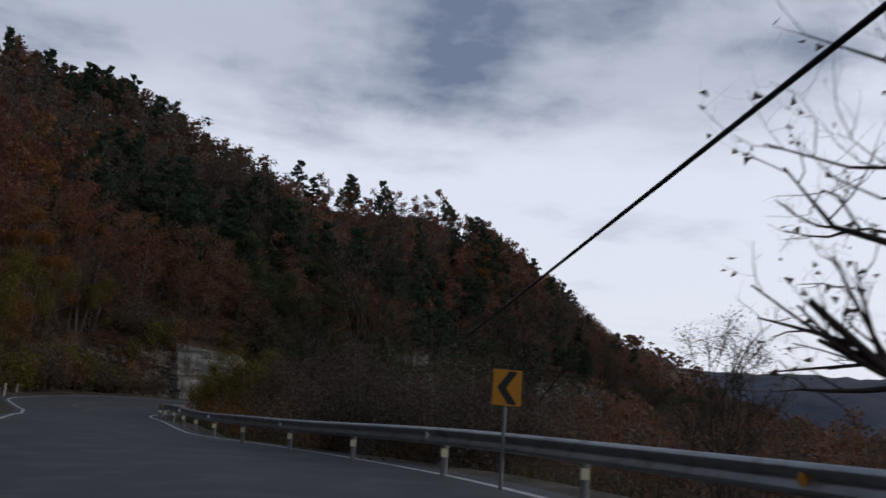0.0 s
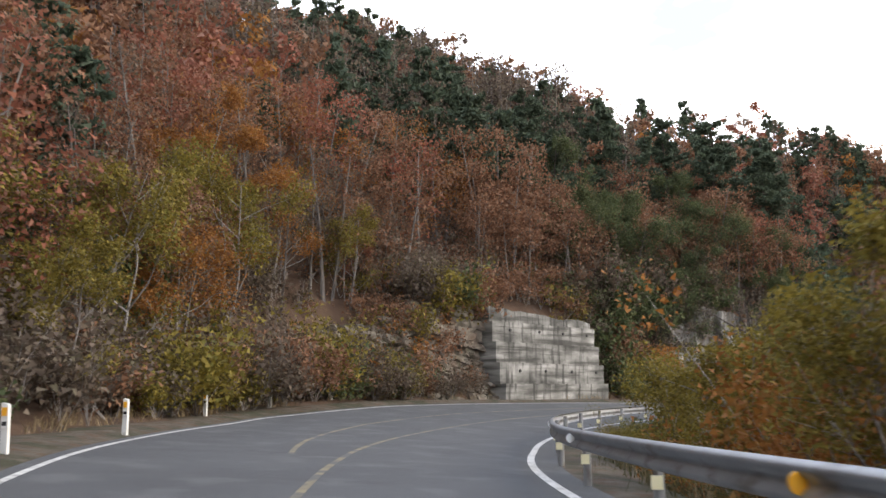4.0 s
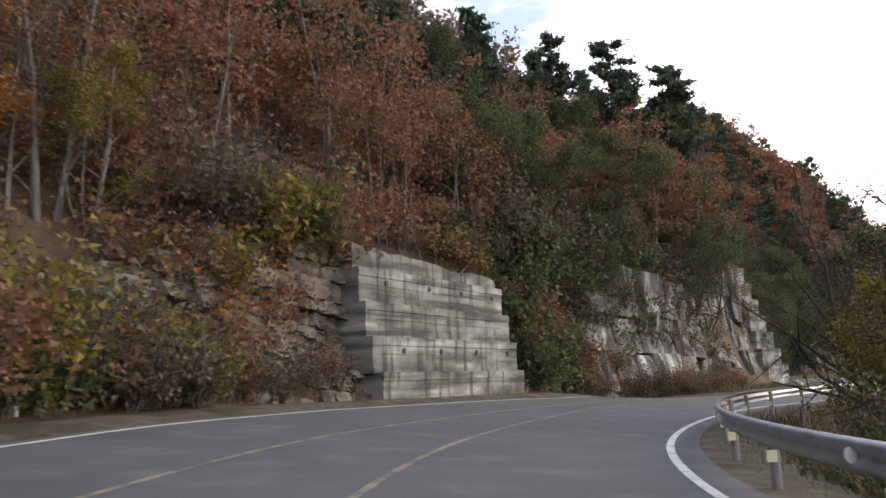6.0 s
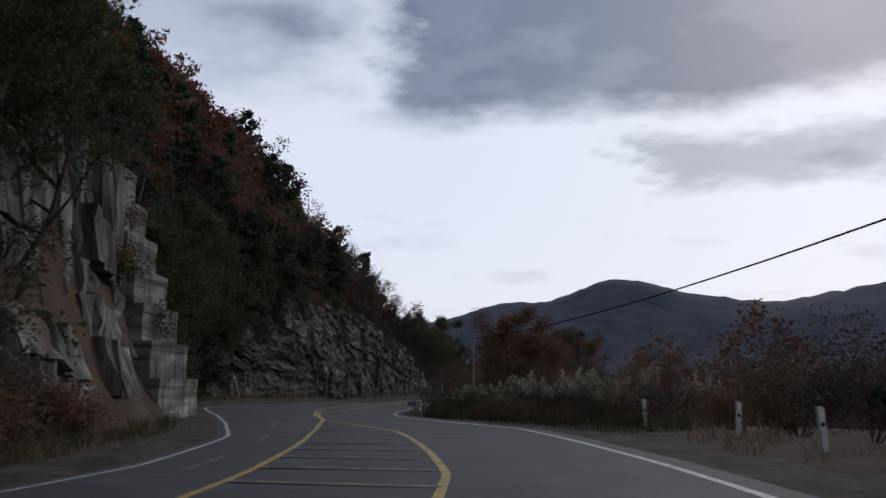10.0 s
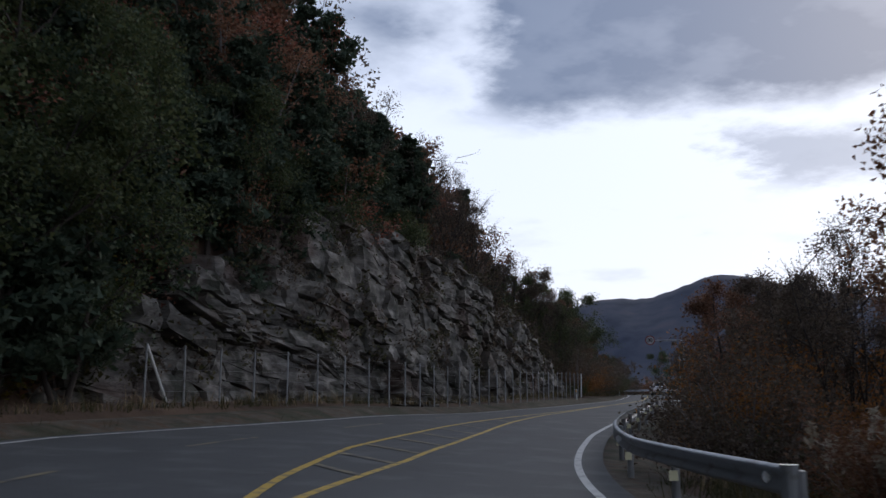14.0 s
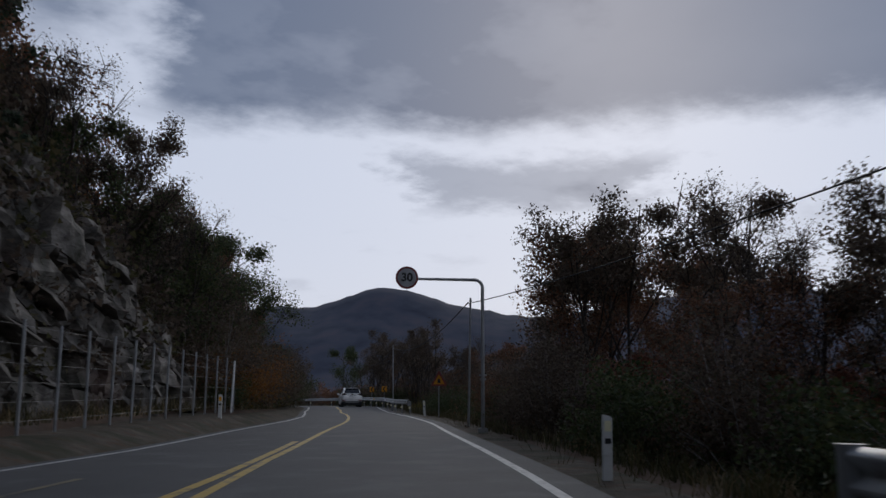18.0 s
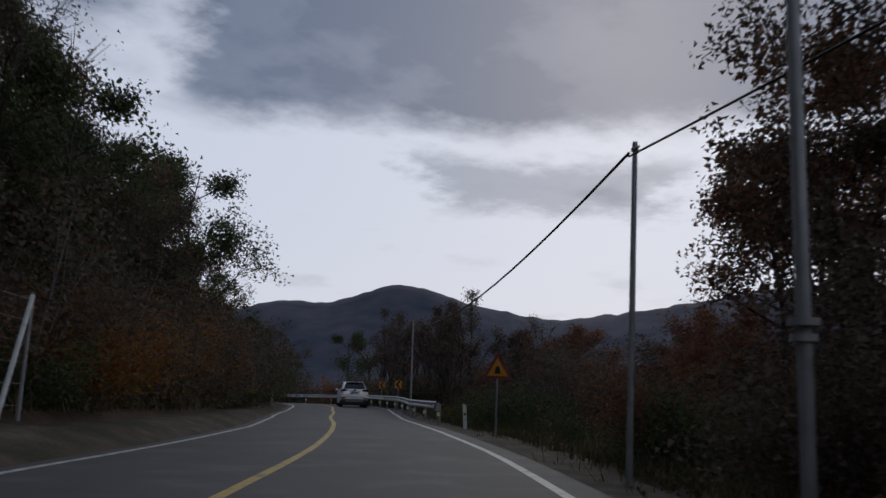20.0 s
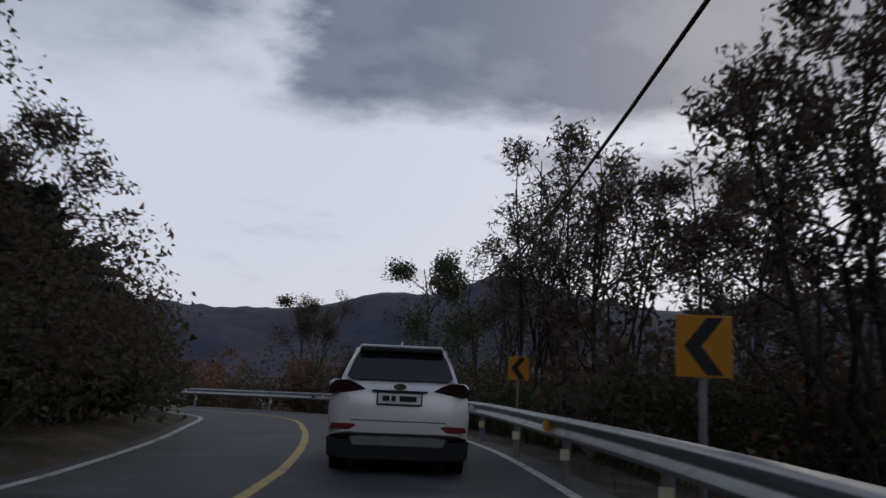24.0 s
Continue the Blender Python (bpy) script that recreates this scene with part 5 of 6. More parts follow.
# by the right-hand side of the road: kind, along, to the right, size
for i, (k, s, o, z) in enumerate((
        ("bush_gold_near", 249.4, 4.2, 0.36), ("bush_gold_near", 250.8, 3.9, 0.34), ("bush_gold_near", 252.4, 4.3, 0.4), ("bush_gold_near", 248.2, 4.6, 0.4), ("bush_green_near", 236.8, 6.2, 1.1), ("bush_green_near", 238.6, 6.8, 1.25), ("bush_green_near", 235.6, 7.6, 1.1), ("bush_green_near", 240.6, 7.2, 1.15), ("bush_drab_near", 237.4, 8.0, 1.3), ("crooked", 7.9, 9.5, 0.86), ("twiggy", 21.5, 17.4, 0.95), ("twiggy", 24.5, 19.5, 0.85), ("twiggy", 26.3, 6.7, 1.06), ("twiggy", 24.4, 10.5, 1.08), ("leaning", 93.4, 8.0, 0.86), ("dry", 37, 9.8, 0.95), ("oak2", 41, 7.4, 0.55), ("twiggy", 35, 10.5, 0.8),
        ("gold", 46, 7.0, 0.9), ("dry", 43, 7.6, 0.8), ("oak", 52, 8.5, 0.75), ("bare2", 56, 9, 0.9), ("gold", 51, 6.2, 0.75), ("gold", 56, 6.2, 0.66), ("gold", 61, 6.2, 0.6), ("gold", 66, 6.6, 0.66), ("gold", 70, 7.6, 0.75), ("orange", 74, 8.5, 0.8),
        ("bare", 81, 8.8, 1.0), ("gold", 89.5, 7.4, 1.05), ("twiggy", 91, 8.8, 1.05), ("twiggy", 86.5, 8.4, 1.0), ("twiggy", 96, 9.6, 1.0), ("bare2", 86, 9.0, 1.1), ("bare2", 93, 11.5, 1.0), ("olive", 94.6, 8.1, 1.15), ("dry", 96.5, 7.6, 1.15), ("bare", 104, 15, 0.9), ("olive", 99, 11, 1.1),
        ("pine", 125, 13.5, 0.62), ("pine", 129, 16, 0.6), ("bare2", 122, 15, 0.8), ("oak2", 140, 14, 0.7), ("oak", 158.6, 9.2, 1.28), ("oak", 161.2, 10.0, 1.15), ("oak", 157.8, 11.2, 0.95), ("oak", 169, 12, 1.0), ("dry", 171, 9.6, 0.7),
        ("bare2", 168, 9.0, 0.95), ("twiggy", 171.5, 9.4, 1.0), ("dry", 175.5, 9.2, 0.95), ("twiggy", 179, 9.6, 0.95), ("dry", 183.5, 9.6, 1.0), ("oak2", 187.5, 9.8, 0.95), ("dry", 190, 9.8, 1.0), ("dry", 200, 9.8, 0.85), ("oak", 184, 8.6, 0.62), ("oak2", 187, 8.2, 0.7), ("oak", 191, 8.4, 0.72), ("dry", 195.5, 8.6, 0.75), ("twiggy", 200.5, 8.6, 0.75), ("twiggy", 203.5, 9.0, 0.95), ("oak", 189.8, 7.9, 0.82), ("dry", 192.6, 7.8, 0.7), ("oak", 184.8, 6.3, 1.08), ("oak2", 187.4, 7.0, 1.05), ("dry", 193, 9.8, 0.85), ("oak2", 197, 10.2, 1.0), ("oak", 201, 9.0, 0.85), ("bare2", 196, 11.5, 0.8),
        ("oak2", 199, 9.5, 0.8), ("oak", 193, 9.8, 0.9), ("oak2", 196.5, 10.2, 0.85), ("oak2", 205, 10.4, 0.85), ("oak", 209, 9.6, 0.9), ("oak2", 212.5, 8.8, 1.15), ("dry", 214, 7.6, 1.2), ("oak", 216, 8.8, 1.4), ("dry", 219.5, 7.8, 1.35), ("oak", 222, 9.2, 1.3), ("oak2", 226, 10, 1.2), ("dry", 226, 13, 1.3), ("oak", 219, 12.5, 1.4), ("dry", 213, 12, 1.25), ("oak", 232, 12, 0.9),
        ("oak2", 234, 11, 0.6), ("dry", 237, 11.2, 0.65), ("oak2", 240, 10.6, 0.5), ("oak", 242.5, 10, 0.5), ("dry", 245, 9.6, 0.55), ("oak2", 247.5, 9.6, 0.58), ("oak", 239, 13, 0.5), ("oak2", 243, 12.5, 0.6), ("dry", 246.5, 12, 0.55), ("oak", 250, 12.2, 1.05), ("oak2", 254, 11.6, 1.1), ("dry", 235, 13.5, 0.7), ("twiggy", 250.5, 8.6, 0.85), ("dry", 252.5, 8.8, 0.85), ("oak2", 255, 9.2, 1.0), ("oak2", 239, 8.6, 0.55), ("oak", 245, 8.6, 0.6), ("oak2", 248, 7.6, 0.55), ("oak2", 252.6, 8.6, 0.85), ("oak", 249.6, 9.6, 0.95), ("oak2", 256.4, 8.8, 0.8), ("oak", 250.5, 7.0, 0.66), ("willow", 254.2, 5.4, 0.95), ("willow", 258.4, 5.2, 0.9), ("bigleaf", 261.4, 6.2, 1.05), ("dry", 264.6, 6.4, 0.9), ("willow", 267.4, 4.9, 0.95), ("willow", 271.0, 4.7, 1.0), ("twiggy", 273.5, 5.6, 0.9), ("willow", 276.5, 5.4, 0.9), ("oak2", 262, 9.5, 0.8), ("dry", 269, 8.8, 0.85), ("oak", 276, 8.0, 0.8), ("olive", 283, 7.2, 0.85), ("dry", 289, 6.4, 0.85), ("oak2", 296, 7.0, 0.8), ("oak", 304, 6.6, 0.8), ("dry", 312, 7.0, 0.8))):
    plant(k, s, o, z, 0 if k in ("crooked", "leaning") else 47 * i)
# by the left-hand side, and over the cuttings
for i, (k, s, o, z) in enumerate((
        ("gold", 31, -8.2, 0.7), ("olive", 27, -9.5, 0.9), ("oak2", 36, -10.5, 1.1), ("oak", 44, -10.5, 1.1), ("oak", 51, -11.5, 1.2), ("gold", 58, -10.8, 1.1), ("gold", 64, -11.2, 0.95), ("gold", 68, -13.2, 1.4), ("orange", 71.5, -13.4, 1.35), ("gold", 75, -14.4, 1.4), ("orange", 80, -16, 1.35), ("orange", 77, -19, 1.3), ("gold", 83, -14.5, 0.9), ("oak2", 84, -15, 0.9),
        ("olive", 104.5, -12.3, 0.62), ("olive", 108, -12.2, 0.7), ("olive", 111.5, -11.8, 0.7), ("olive", 115, -11.6, 0.72), ("olive", 101, -14.5, 0.8), ("olive", 104, -14.2, 0.95), ("olive", 107, -13.6, 1.0), ("olive", 110, -14.6, 1.05), ("olive", 113, -13.4, 0.7), ("pine", 109, -17, 0.8), ("olive", 117, -13.0, 0.95), ("olive", 121, -12.6, 0.95), ("olive", 125, -12.4, 0.9), ("olive", 119, -15.5, 1.0), ("olive", 104, -17.5, 1.1), ("pine", 123, -17.5, 1.05), ("pine", 118, -19, 1.1), ("pine", 113, -21, 1.15), ("tall_pine", 130, -12.0, 1.15), ("tall_pine", 135, -13.5, 0.85), ("tall_pine", 126, -15.5, 0.95), ("tall_pine", 122, -18.5, 0.8), ("tall_pine", 116, -22, 0.75), ("tall_pine", 136, -15, 0.75), ("pine", 138, -19, 1.2), ("tall_pine", 109, -26, 0.75), ("tall_pine", 103, -30, 0.7), ("tall_pine", 97, -34, 0.7), ("pine", 178, -17.5, 1.1), ("pine", 183, -16.5, 1.1), ("pine", 188, -15.5, 1.0), ("pine", 191, -13.6, 1.1), ("pine", 195, -13.2, 1.1), ("oak2", 199, -13.2, 0.95), ("twiggy", 203, -12.6, 1.0),
        ("olive", 123.5, -9.9, 0.8), ("olive", 127.5, -9.8, 0.85), ("olive", 131.5, -10.4, 0.8), ("pine", 133.5, -11.4, 0.8), ("olive", 146.4, -9.4, 1.0), ("pine", 149, -12.2, 1.05), ("olive", 152, -12.6, 1.05), ("pine", 156, -14.0, 1.1), ("olive", 160, -13.4, 1.2), ("pine", 153, -10.8, 1.0), ("pine", 157, -12.2, 1.2), ("olive", 155, -11.4, 1.15), ("olive", 163, -13.8, 1.25), ("pine", 161, -14.5, 1.3), ("olive", 166, -15.0, 1.2), ("olive", 149, -9.8, 1.1), ("pine", 146, -12.5, 1.2),
        ("olive", 169, -14.6, 1.0), ("pine", 172.5, -13.8, 1.05), ("olive", 176, -12.9, 0.95), ("pine", 179, -12.5, 1.0), ("olive", 182, -12.0, 0.85), ("pine", 185, -11.9, 0.95), ("olive", 188, -11.7, 0.7), ("pine", 191, -11.3, 1.05), ("twiggy", 194.5, -11.0, 1.15), ("pine", 197.5, -10.9, 0.95), ("twiggy", 201, -10.6, 1.05), ("dry", 176, -15, 0.6), ("bare2", 188, -13.2, 0.9), ("bare", 194, -12.6, 0.85), ("dry", 197, -12.4, 0.75), ("bare2", 200, -12.2, 0.85), ("dry", 203, -11.9, 0.7), ("bare2", 206, -11.6, 0.75), ("dry", 210, -11.4, 0.6), ("oak2", 214, -11.0, 0.45), ("dry", 219, -10.4, 0.5), ("oak2", 224, -9.6, 0.65),
        ("pine", 176, -13.8, 1.25), ("pine", 181, -13.2, 1.25), ("pine", 186, -12.6, 1.1), ("pine", 163, -12.4, 1.25), ("pine", 166, -13.4, 1.35), ("pine", 169.5, -13.6, 1.2), ("pine", 160, -12.6, 1.2), ("olive", 165, -12.2, 1.0), ("twiggy", 205, -11.4, 1.0), ("pine", 207.5, -10.6, 0.8), ("twiggy", 209, -10.4, 1.0), ("olive", 211.5, -10.6, 0.7), ("twiggy", 213.5, -9.8, 1.0), ("dry", 215, -10.6, 1.05), ("twiggy", 217, -9.4, 1.0), ("olive", 218.5, -9.6, 0.8), ("twiggy", 220.5, -9.0, 1.05), ("dry", 222.5, -9.4, 1.05), ("olive", 224.5, -8.8, 0.95), ("twiggy", 226.5, -8.4, 1.0), ("dry", 228.5, -9.0, 0.9), ("twiggy", 230.5, -7.9, 0.9), ("olive", 228, -11.4, 0.9), ("oak", 231, -10.6, 0.8), ("olive", 234, -10.8, 0.9), ("dry", 237, -9.8, 1.0), ("olive", 240, -9.4, 1.05), ("oak", 243, -9.4, 1.1), ("pine", 246, -9.8, 1.0), ("olive", 249, -10, 0.75), ("dry", 252, -9.6, 0.7), ("oak", 255, -9.2, 0.7), ("olive", 258, -8.8, 0.7), ("pine", 254, -12.5, 1.0), ("pine", 257.5, -6.9, 0.85), ("pine", 260.4, -6.6, 0.78), ("bigleaf", 262.4, -6.2, 0.7), ("pine", 266.2, -6.5, 0.74), ("pine", 268.4, -5.95, 0.6), ("pine", 271.2, -5.8, 0.5), ("pine", 274.2, -5.8, 0.42), ("pine", 264.4, -7.0, 0.76), ("pine", 267.4, -6.6, 0.62), ("pine", 270.4, -6.5, 0.52), ("pine", 273.0, -6.3, 0.43), ("pine", 260.5, -8.4, 0.8), ("pine", 263, -8.8, 0.95), ("pine", 266.0, -8.4, 0.9), ("pine", 264.5, -8.6, 0.95), ("pine", 267, -7.8, 0.85), ("pine", 269.5, -7.6, 0.62), ("pine", 271, -8.2, 0.72), ("pine", 273.5, -7.6, 0.62), ("pine", 277, -7.4, 0.55), ("pine", 280, -6.6, 0.5), ("olive", 283, -7.0, 0.5), ("pine", 233, -11, 1.3), ("oak", 238, -11.5, 1.3), ("pine", 243, -11.5, 1.3), ("olive", 248, -11, 1.3), ("oak", 253, -11.5, 1.2), ("pine", 258, -11, 1.1), ("olive", 262, -11, 1.0), ("oak", 229, -12, 1.2))):
    plant(k, s, o, z, 61 * i + 20)
rng = np.random.default_rng(5)
for s0, s1, o0, o1, n, kinds, lo, hi in (
        (16, 26, 5.6, 8.0, 10, ("bush_drab", "bush_rust", "bush_drab"), 0.6, 0.95), (26, 60, 5.6, 8.0, 28, ("bush_drab", "bush_rust", "bush_gold", "bush_gold", "bush_orange"), 0.8, 1.4), (58, 78, 4.6, 7.0, 18, ("bush_gold", "bush_gold", "bush_green"), 0.7, 1.2), (78, 104, 4.8, 8, 16, ("bush_green", "bush_drab", "bush_gold"), 0.4, 0.75),
        (110, 134, 10.5, 16, 16, ("bush_rust", "bush_gold", "bush_drab"), 0.6, 1.0), (143, 156, 5.4, 8, 12, ("bush_green", "bush_gold", "bush_green"), 0.5, 0.85), (131, 149, 4.9, 6.4, 10, ("bush_rust", "bush_rust", "bush_gold"), 0.26, 0.42), (131, 155, 6.2, 10, 44, ("bush_drab", "bush_rust", "bush_rust", "bush_gold"), 0.4, 0.72), (154, 172, 5.4, 8, 14, ("bush_green", "bush_drab", "bush_rust"), 0.6, 0.95),
        (165, 187, 6.2, 9, 26, ("bush_rust", "bush_orange", "bush_drab", "bush_orange"), 0.8, 1.4), (187, 202, 5.4, 9, 20, ("bush_rust", "bush_drab", "bush_green"), 0.8, 1.3), (200, 222, 4.6, 9, 24, ("bush_green", "bush_rust", "bush_drab"), 0.6, 1.1), (221, 242, 5.0, 8, 30, ("bush_green", "bush_green", "bush_gold"), 0.4, 0.75), (222, 240, 9.5, 13, 18, ("bush_rust", "bush_drab"), 0.9, 1.3), (240, 256, 4.8, 7.5, 20, ("bush_gold", "bush_green", "bush_green", "bush_drab"), 0.35, 0.65), (242, 260, 7.4, 10.5, 28, ("bush_rust", "bush_drab"), 0.9, 1.3), (256, 305, 4.6, 8.0, 52, ("bush_drab", "bush_rust", "bush_green"), 0.8, 1.3)):
    for i in range(n):
        s = s0 + (s1 - s0) * (i + rng.uniform(0, 1)) / n
        k, o = kinds[rng.integers(len(kinds))], rng.uniform(o0, o1)
        plant(k + ("_near" if o < 13 and s < 265 else ""), s, o, rng.uniform(lo, hi), rng.uniform(0, 360))
for s, o, z in ((246, 8.2, 1.2), (248.6, 9.4, 1.3), (251.4, 8.0, 1.2), (254, 9.2, 1.4), (256.8, 7.6, 1.2), (259.4, 8.8, 1.4), (262.2, 7.4, 1.2), (265, 8.6, 1.4), (268, 7.2, 1.2), (271, 8.4, 1.4), (274, 7.2, 1.2), (277.4, 8.2, 1.4), (281, 7.4, 1.3), (285, 8.4, 1.4), (290, 7.6, 1.3), (296, 8.4, 1.4)):
    plant("bush_rust" if s % 4 < 2.4 else "bush_drab", s, o, z, 70 * s)
for s0, s1, o0, o1, n, kinds, lo, hi in (
        (24, 56, -7.2, -6.4, 18, ("bush_gold", "bush_green", "bush_drab"), 0.5, 0.9), (56, 88, -13.0, -11.0, 30, ("bush_gold", "bush_drab", "bush_drab", "bush_orange"), 0.8, 1.25), (88, 102, -16.5, -13.2, 14, ("bush_drab", "bush_rust", "bush_green"), 0.7, 1.1), (99, 109, -18, -13, 40, ("bush_rust", "bush_drab", "bush_green"), 0.8, 1.4), (98.5, 108, -14.5, -10.4, 40, ("bush_rust", "bush_drab", "bush_drab"), 0.5, 1.0), (83, 93, -12.4, -11.6, 10, ("bush_rust", "bush_drab"), 0.7, 1.1),
        (106, 128, -9.0, -7.9, 44, ("bush_rust", "bush_drab", "bush_drab"), 0.35, 0.75), (76, 91, -12.4, -11.0, 26, ("bush_gold", "bush_drab", "bush_green", "bush_rust"), 0.8, 1.5), (66, 84, -11.4, -9.8, 24, ("bush_gold", "bush_drab", "bush_drab", "bush_rust"), 0.7, 1.3), (80, 88.6, -10.2, -9.3, 9, ("bush_drab", "bush_rust", "bush_gold"), 0.45, 0.8), (101, 108, -12.0, -10.6, 10, ("bush_green", "bush_rust", "bush_drab"), 0.9, 1.5), (101, 117, -14.0, -11.6, 30, ("bush_green", "bush_green", "bush_drab"), 1.1, 1.8), (136, 160, -10.5, -8.6, 16, ("bush_rust", "bush_green"), 0.5, 0.9), (218, 246, -7.6, -6.0, 30, ("bush_rust", "bush_green", "bush_drab", "bush_orange"), 0.7, 1.25), (246, 281, -7.4, -5.9, 44, ("bush_green", "bush_green", "bush_drab"), 0.7, 1.3), (224, 268, -9.5, -7.5, 30, ("bush_rust", "bush_green"), 0.9, 1.4)):
    for i in range(n):
        s = s0 + (s1 - s0) * (i + rng.uniform(0, 1)) / n
        o = min(rng.uniform(o0, o1), L_(s) - 2.2)
        k = kinds[rng.integers(len(kinds))]
        plant(k + ("_near" if o > -8 and 216 < s < 268 else ""), s, o, rng.uniform(lo, hi), rng.uniform(0, 360))


# ---- grass, reeds and far brush ----------------------------------------
def low_growth():
    rng = np.random.default_rng(8)
    g = [tuft(1, 0.45, 9), tuft(2, 0.35, 9, 0.5)]
    for name, mt, label, s0, s1, o0, o1, n in (
            ("verge_grass", M_STRAW, "dry straw-coloured grass on the verge", 0, 270, -3.4, -1.4, 1400),
            ("verge_grass", M_STRAW, "dry grass and weeds beyond the guard rail", 0, 300, 2.0, 5.0, 1200),
            ("verge_weeds", M_WEED, "dull green weeds on the verge below the trees", 118, 272, -3.2, -0.7, 1700),
            ("verge_weeds", M_WEED, "dull green weeds below the guard rail", 0, 112, 0.9, 3.4, 1300),
            ("verge_weeds", M_WEED, "dull green weeds between the reeds", 128, 160, 1.0, 4.6, 900),
            ("verge_weeds", M_WEED, "dull green weeds beside the shoulder", 180, 300, 0.8, 3.2, 1500)):
        p = spots(rng, s0, s1, o0, o1, n)
        k = rng.integers(0, 2, len(p))
        stuff(name, [scatter(g[i], p[k == i], rng, 0.5, 1.3, 0.12) for i in (0, 1)], mt, label, "grass")
    # reeds with pale plumes
    p = spots(rng, 132, 158, 3.4, 8.5, 280)
    blades = tuft(4, 1.3, 22, 0.5)
    stuff("reeds", [scatter(blades, p, np.random.default_rng(3), 0.65, 1.15, 0.12)], M_STRAW, "tall dry reeds beside the shoulder", "reeds")
    r2 = np.random.default_rng(6)
    c = np.concatenate([np.array((a, b, z)) + np.column_stack([r2.normal(0, 0.03, 26) + np.linspace(0, 0.10, 26), r2.normal(0, 0.03, 26), np.linspace(0, 0.34, 26)]) for a, b, z in [(0.1, 0, 1.15), (-0.15, 0.1, 1.3), (0.05, -0.2, 1.05)]])
    plume = leaf_cards(r2, c, 0.10, 1.6, 0.6)
    stuff("reed_plumes", [scatter(plume, p, np.random.default_rng(4), 0.65, 1.15, 0.12)], M_REED, "pale feathery reed plumes", "reeds")
    # plants that cling to the ledges of the rock
    r = np.random.default_rng(31)
    for (foot, top), lean, n, s0, s1, mt, lab in ((ROCK_D, 0.15, 280, 160, 222, M_DRAB, "dry brown plants on the ledges of the dark rock"), (ROCK_D, 0.15, 190, 160, 222, M_WEED, "dull green plants on the ledges of the dark rock"), (ROCK_P, 0.08, 80, 104, 130, M_DRAB, "dry brown plants on the pale rock"), (ROCK_P, 0.08, 60, 104, 130, M_GREEN, "dark green plants on the pale rock")):
        s = r.uniform(s0, s1, n)
        z = r.uniform(0.15, 0.98, n) * steps(top, s)
        q = np.array([at(a, b - 0.35, c) for a, b, c in zip(s, steps(foot, s) - lean * z, z)])
        w, l = shrub(80, 0.9, 0.9, 80, 0.11, stems=5, clump=0.2, far=True)
        ob = stuff("rock_plants", [scatter(l, q, np.random.default_rng(2), 0.5, 1.5)], mt, lab, "plants")
        stuff("stems", [scatter(w, q, np.random.default_rng(2), 0.5, 1.5)], M_BARKD, "", "", ob)
    # the brush of the valley floor, and woods past the last bend
    w, l = shrub(70, 2.4, 2.0, 260, 0.14, stems=6, clump=0.35, far=True)
    for mt, n, lab, seed in ((M_DRAB, 340, "dry brown valley brush", 1), (M_RUST, 340, "rust-brown valley brush", 2)):
        r = np.random.default_rng(seed)
        q = spots(r, 10, 330, 12.0, 36.0, n, 9)
        ob = stuff("valley_brush", [scatter(l, q, np.random.default_rng(9), 0.8, 1.5)], mt, lab, "brush")
        stuff("stems", [scatter(w, q, np.random.default_rng(9), 0.8, 1.5)], M_BARK, "", "", ob)
    w, l = broadleaf(71, 6.5, 2.3, 6, 0, 330, 0.27, sides=3, far=True)
    for mt, n, lab, seed in ((M_RUST, 230, "rust-brown valley woods", 3), (M_DRAB, 190, "grey-brown valley woods", 4)):
        r = np.random.default_rng(seed)
        q = np.r_[spots(r, 20, 340, 16.0, 75.0, n, 15), spots(r, 268, 372, -60, -6, n // 2, 15)]
        ob = stuff("valley_wood", [scatter(l, q, np.random.default_rng(9), 0.6, 1.0)], mt, lab, "woods")
        stuff("stems", [scatter(w, q, np.random.default_rng(9), 0.6, 1.0)], M_BARK, "", "", ob)


low_growth()


# ---- roadside furniture ------------------------------------------------
def delineator(s, o, height=0.78, lean=0.0, hue=None, z=None):
    m = stand(s, o, z) @ pose(0, 0, 0, 0, lean, 0)
    d = thing("delineator_post", m, "white plastic delineator post with a small reflector", "delineator", "roadside delineators")
    bm = bmesh.new()
    prism(bm, [(-0.06, -0.3), (0.06, -0.3), (0.06, height - 0.03), (0.03, height), (-0.06, height + 0.02)], -0.045, 0.045)
    part("body", bm, M_POSTW, d)
    bm = bmesh.new()
    box(bm, -0.045, 0.045, -0.052, -0.046, height - 0.2, height - 0.06)
    part("reflector", bm, hue or M_REFO, d, "small amber reflector")
    bm = bmesh.new()
    box(bm, -0.04, 0.04, -0.05, -0.046, height - 0.36, height - 0.29, pose(0, 0, 0, 0, 0, 0))
    part("stripe", bm, M_SIGNK, d, "black marking")
    return d


for s, o in ((23, -5.2), (37.3, -5.0), (48.6, -5.0), (55.5, -6.2), (61.1, -7.0), (69.0, -9.7), (73.5, -10.3), (77.5, -10.3), (214, -5.6), (252.4, -5.2)):
    delineator(s, o, 0.8, random.uniform(-3, 3), z=float(verge(s)) * 0.5)
for s, o, l in ((110.7, 6.2, 2), (120.8, 7.5, -3), (125.6, 8.0, 4), (131, 7.8, -2), (194.9, 2.9, 1), (233.1, 3.2, -4)):
    delineator(s, o, 0.9, l, M_REFY, z=-0.08)


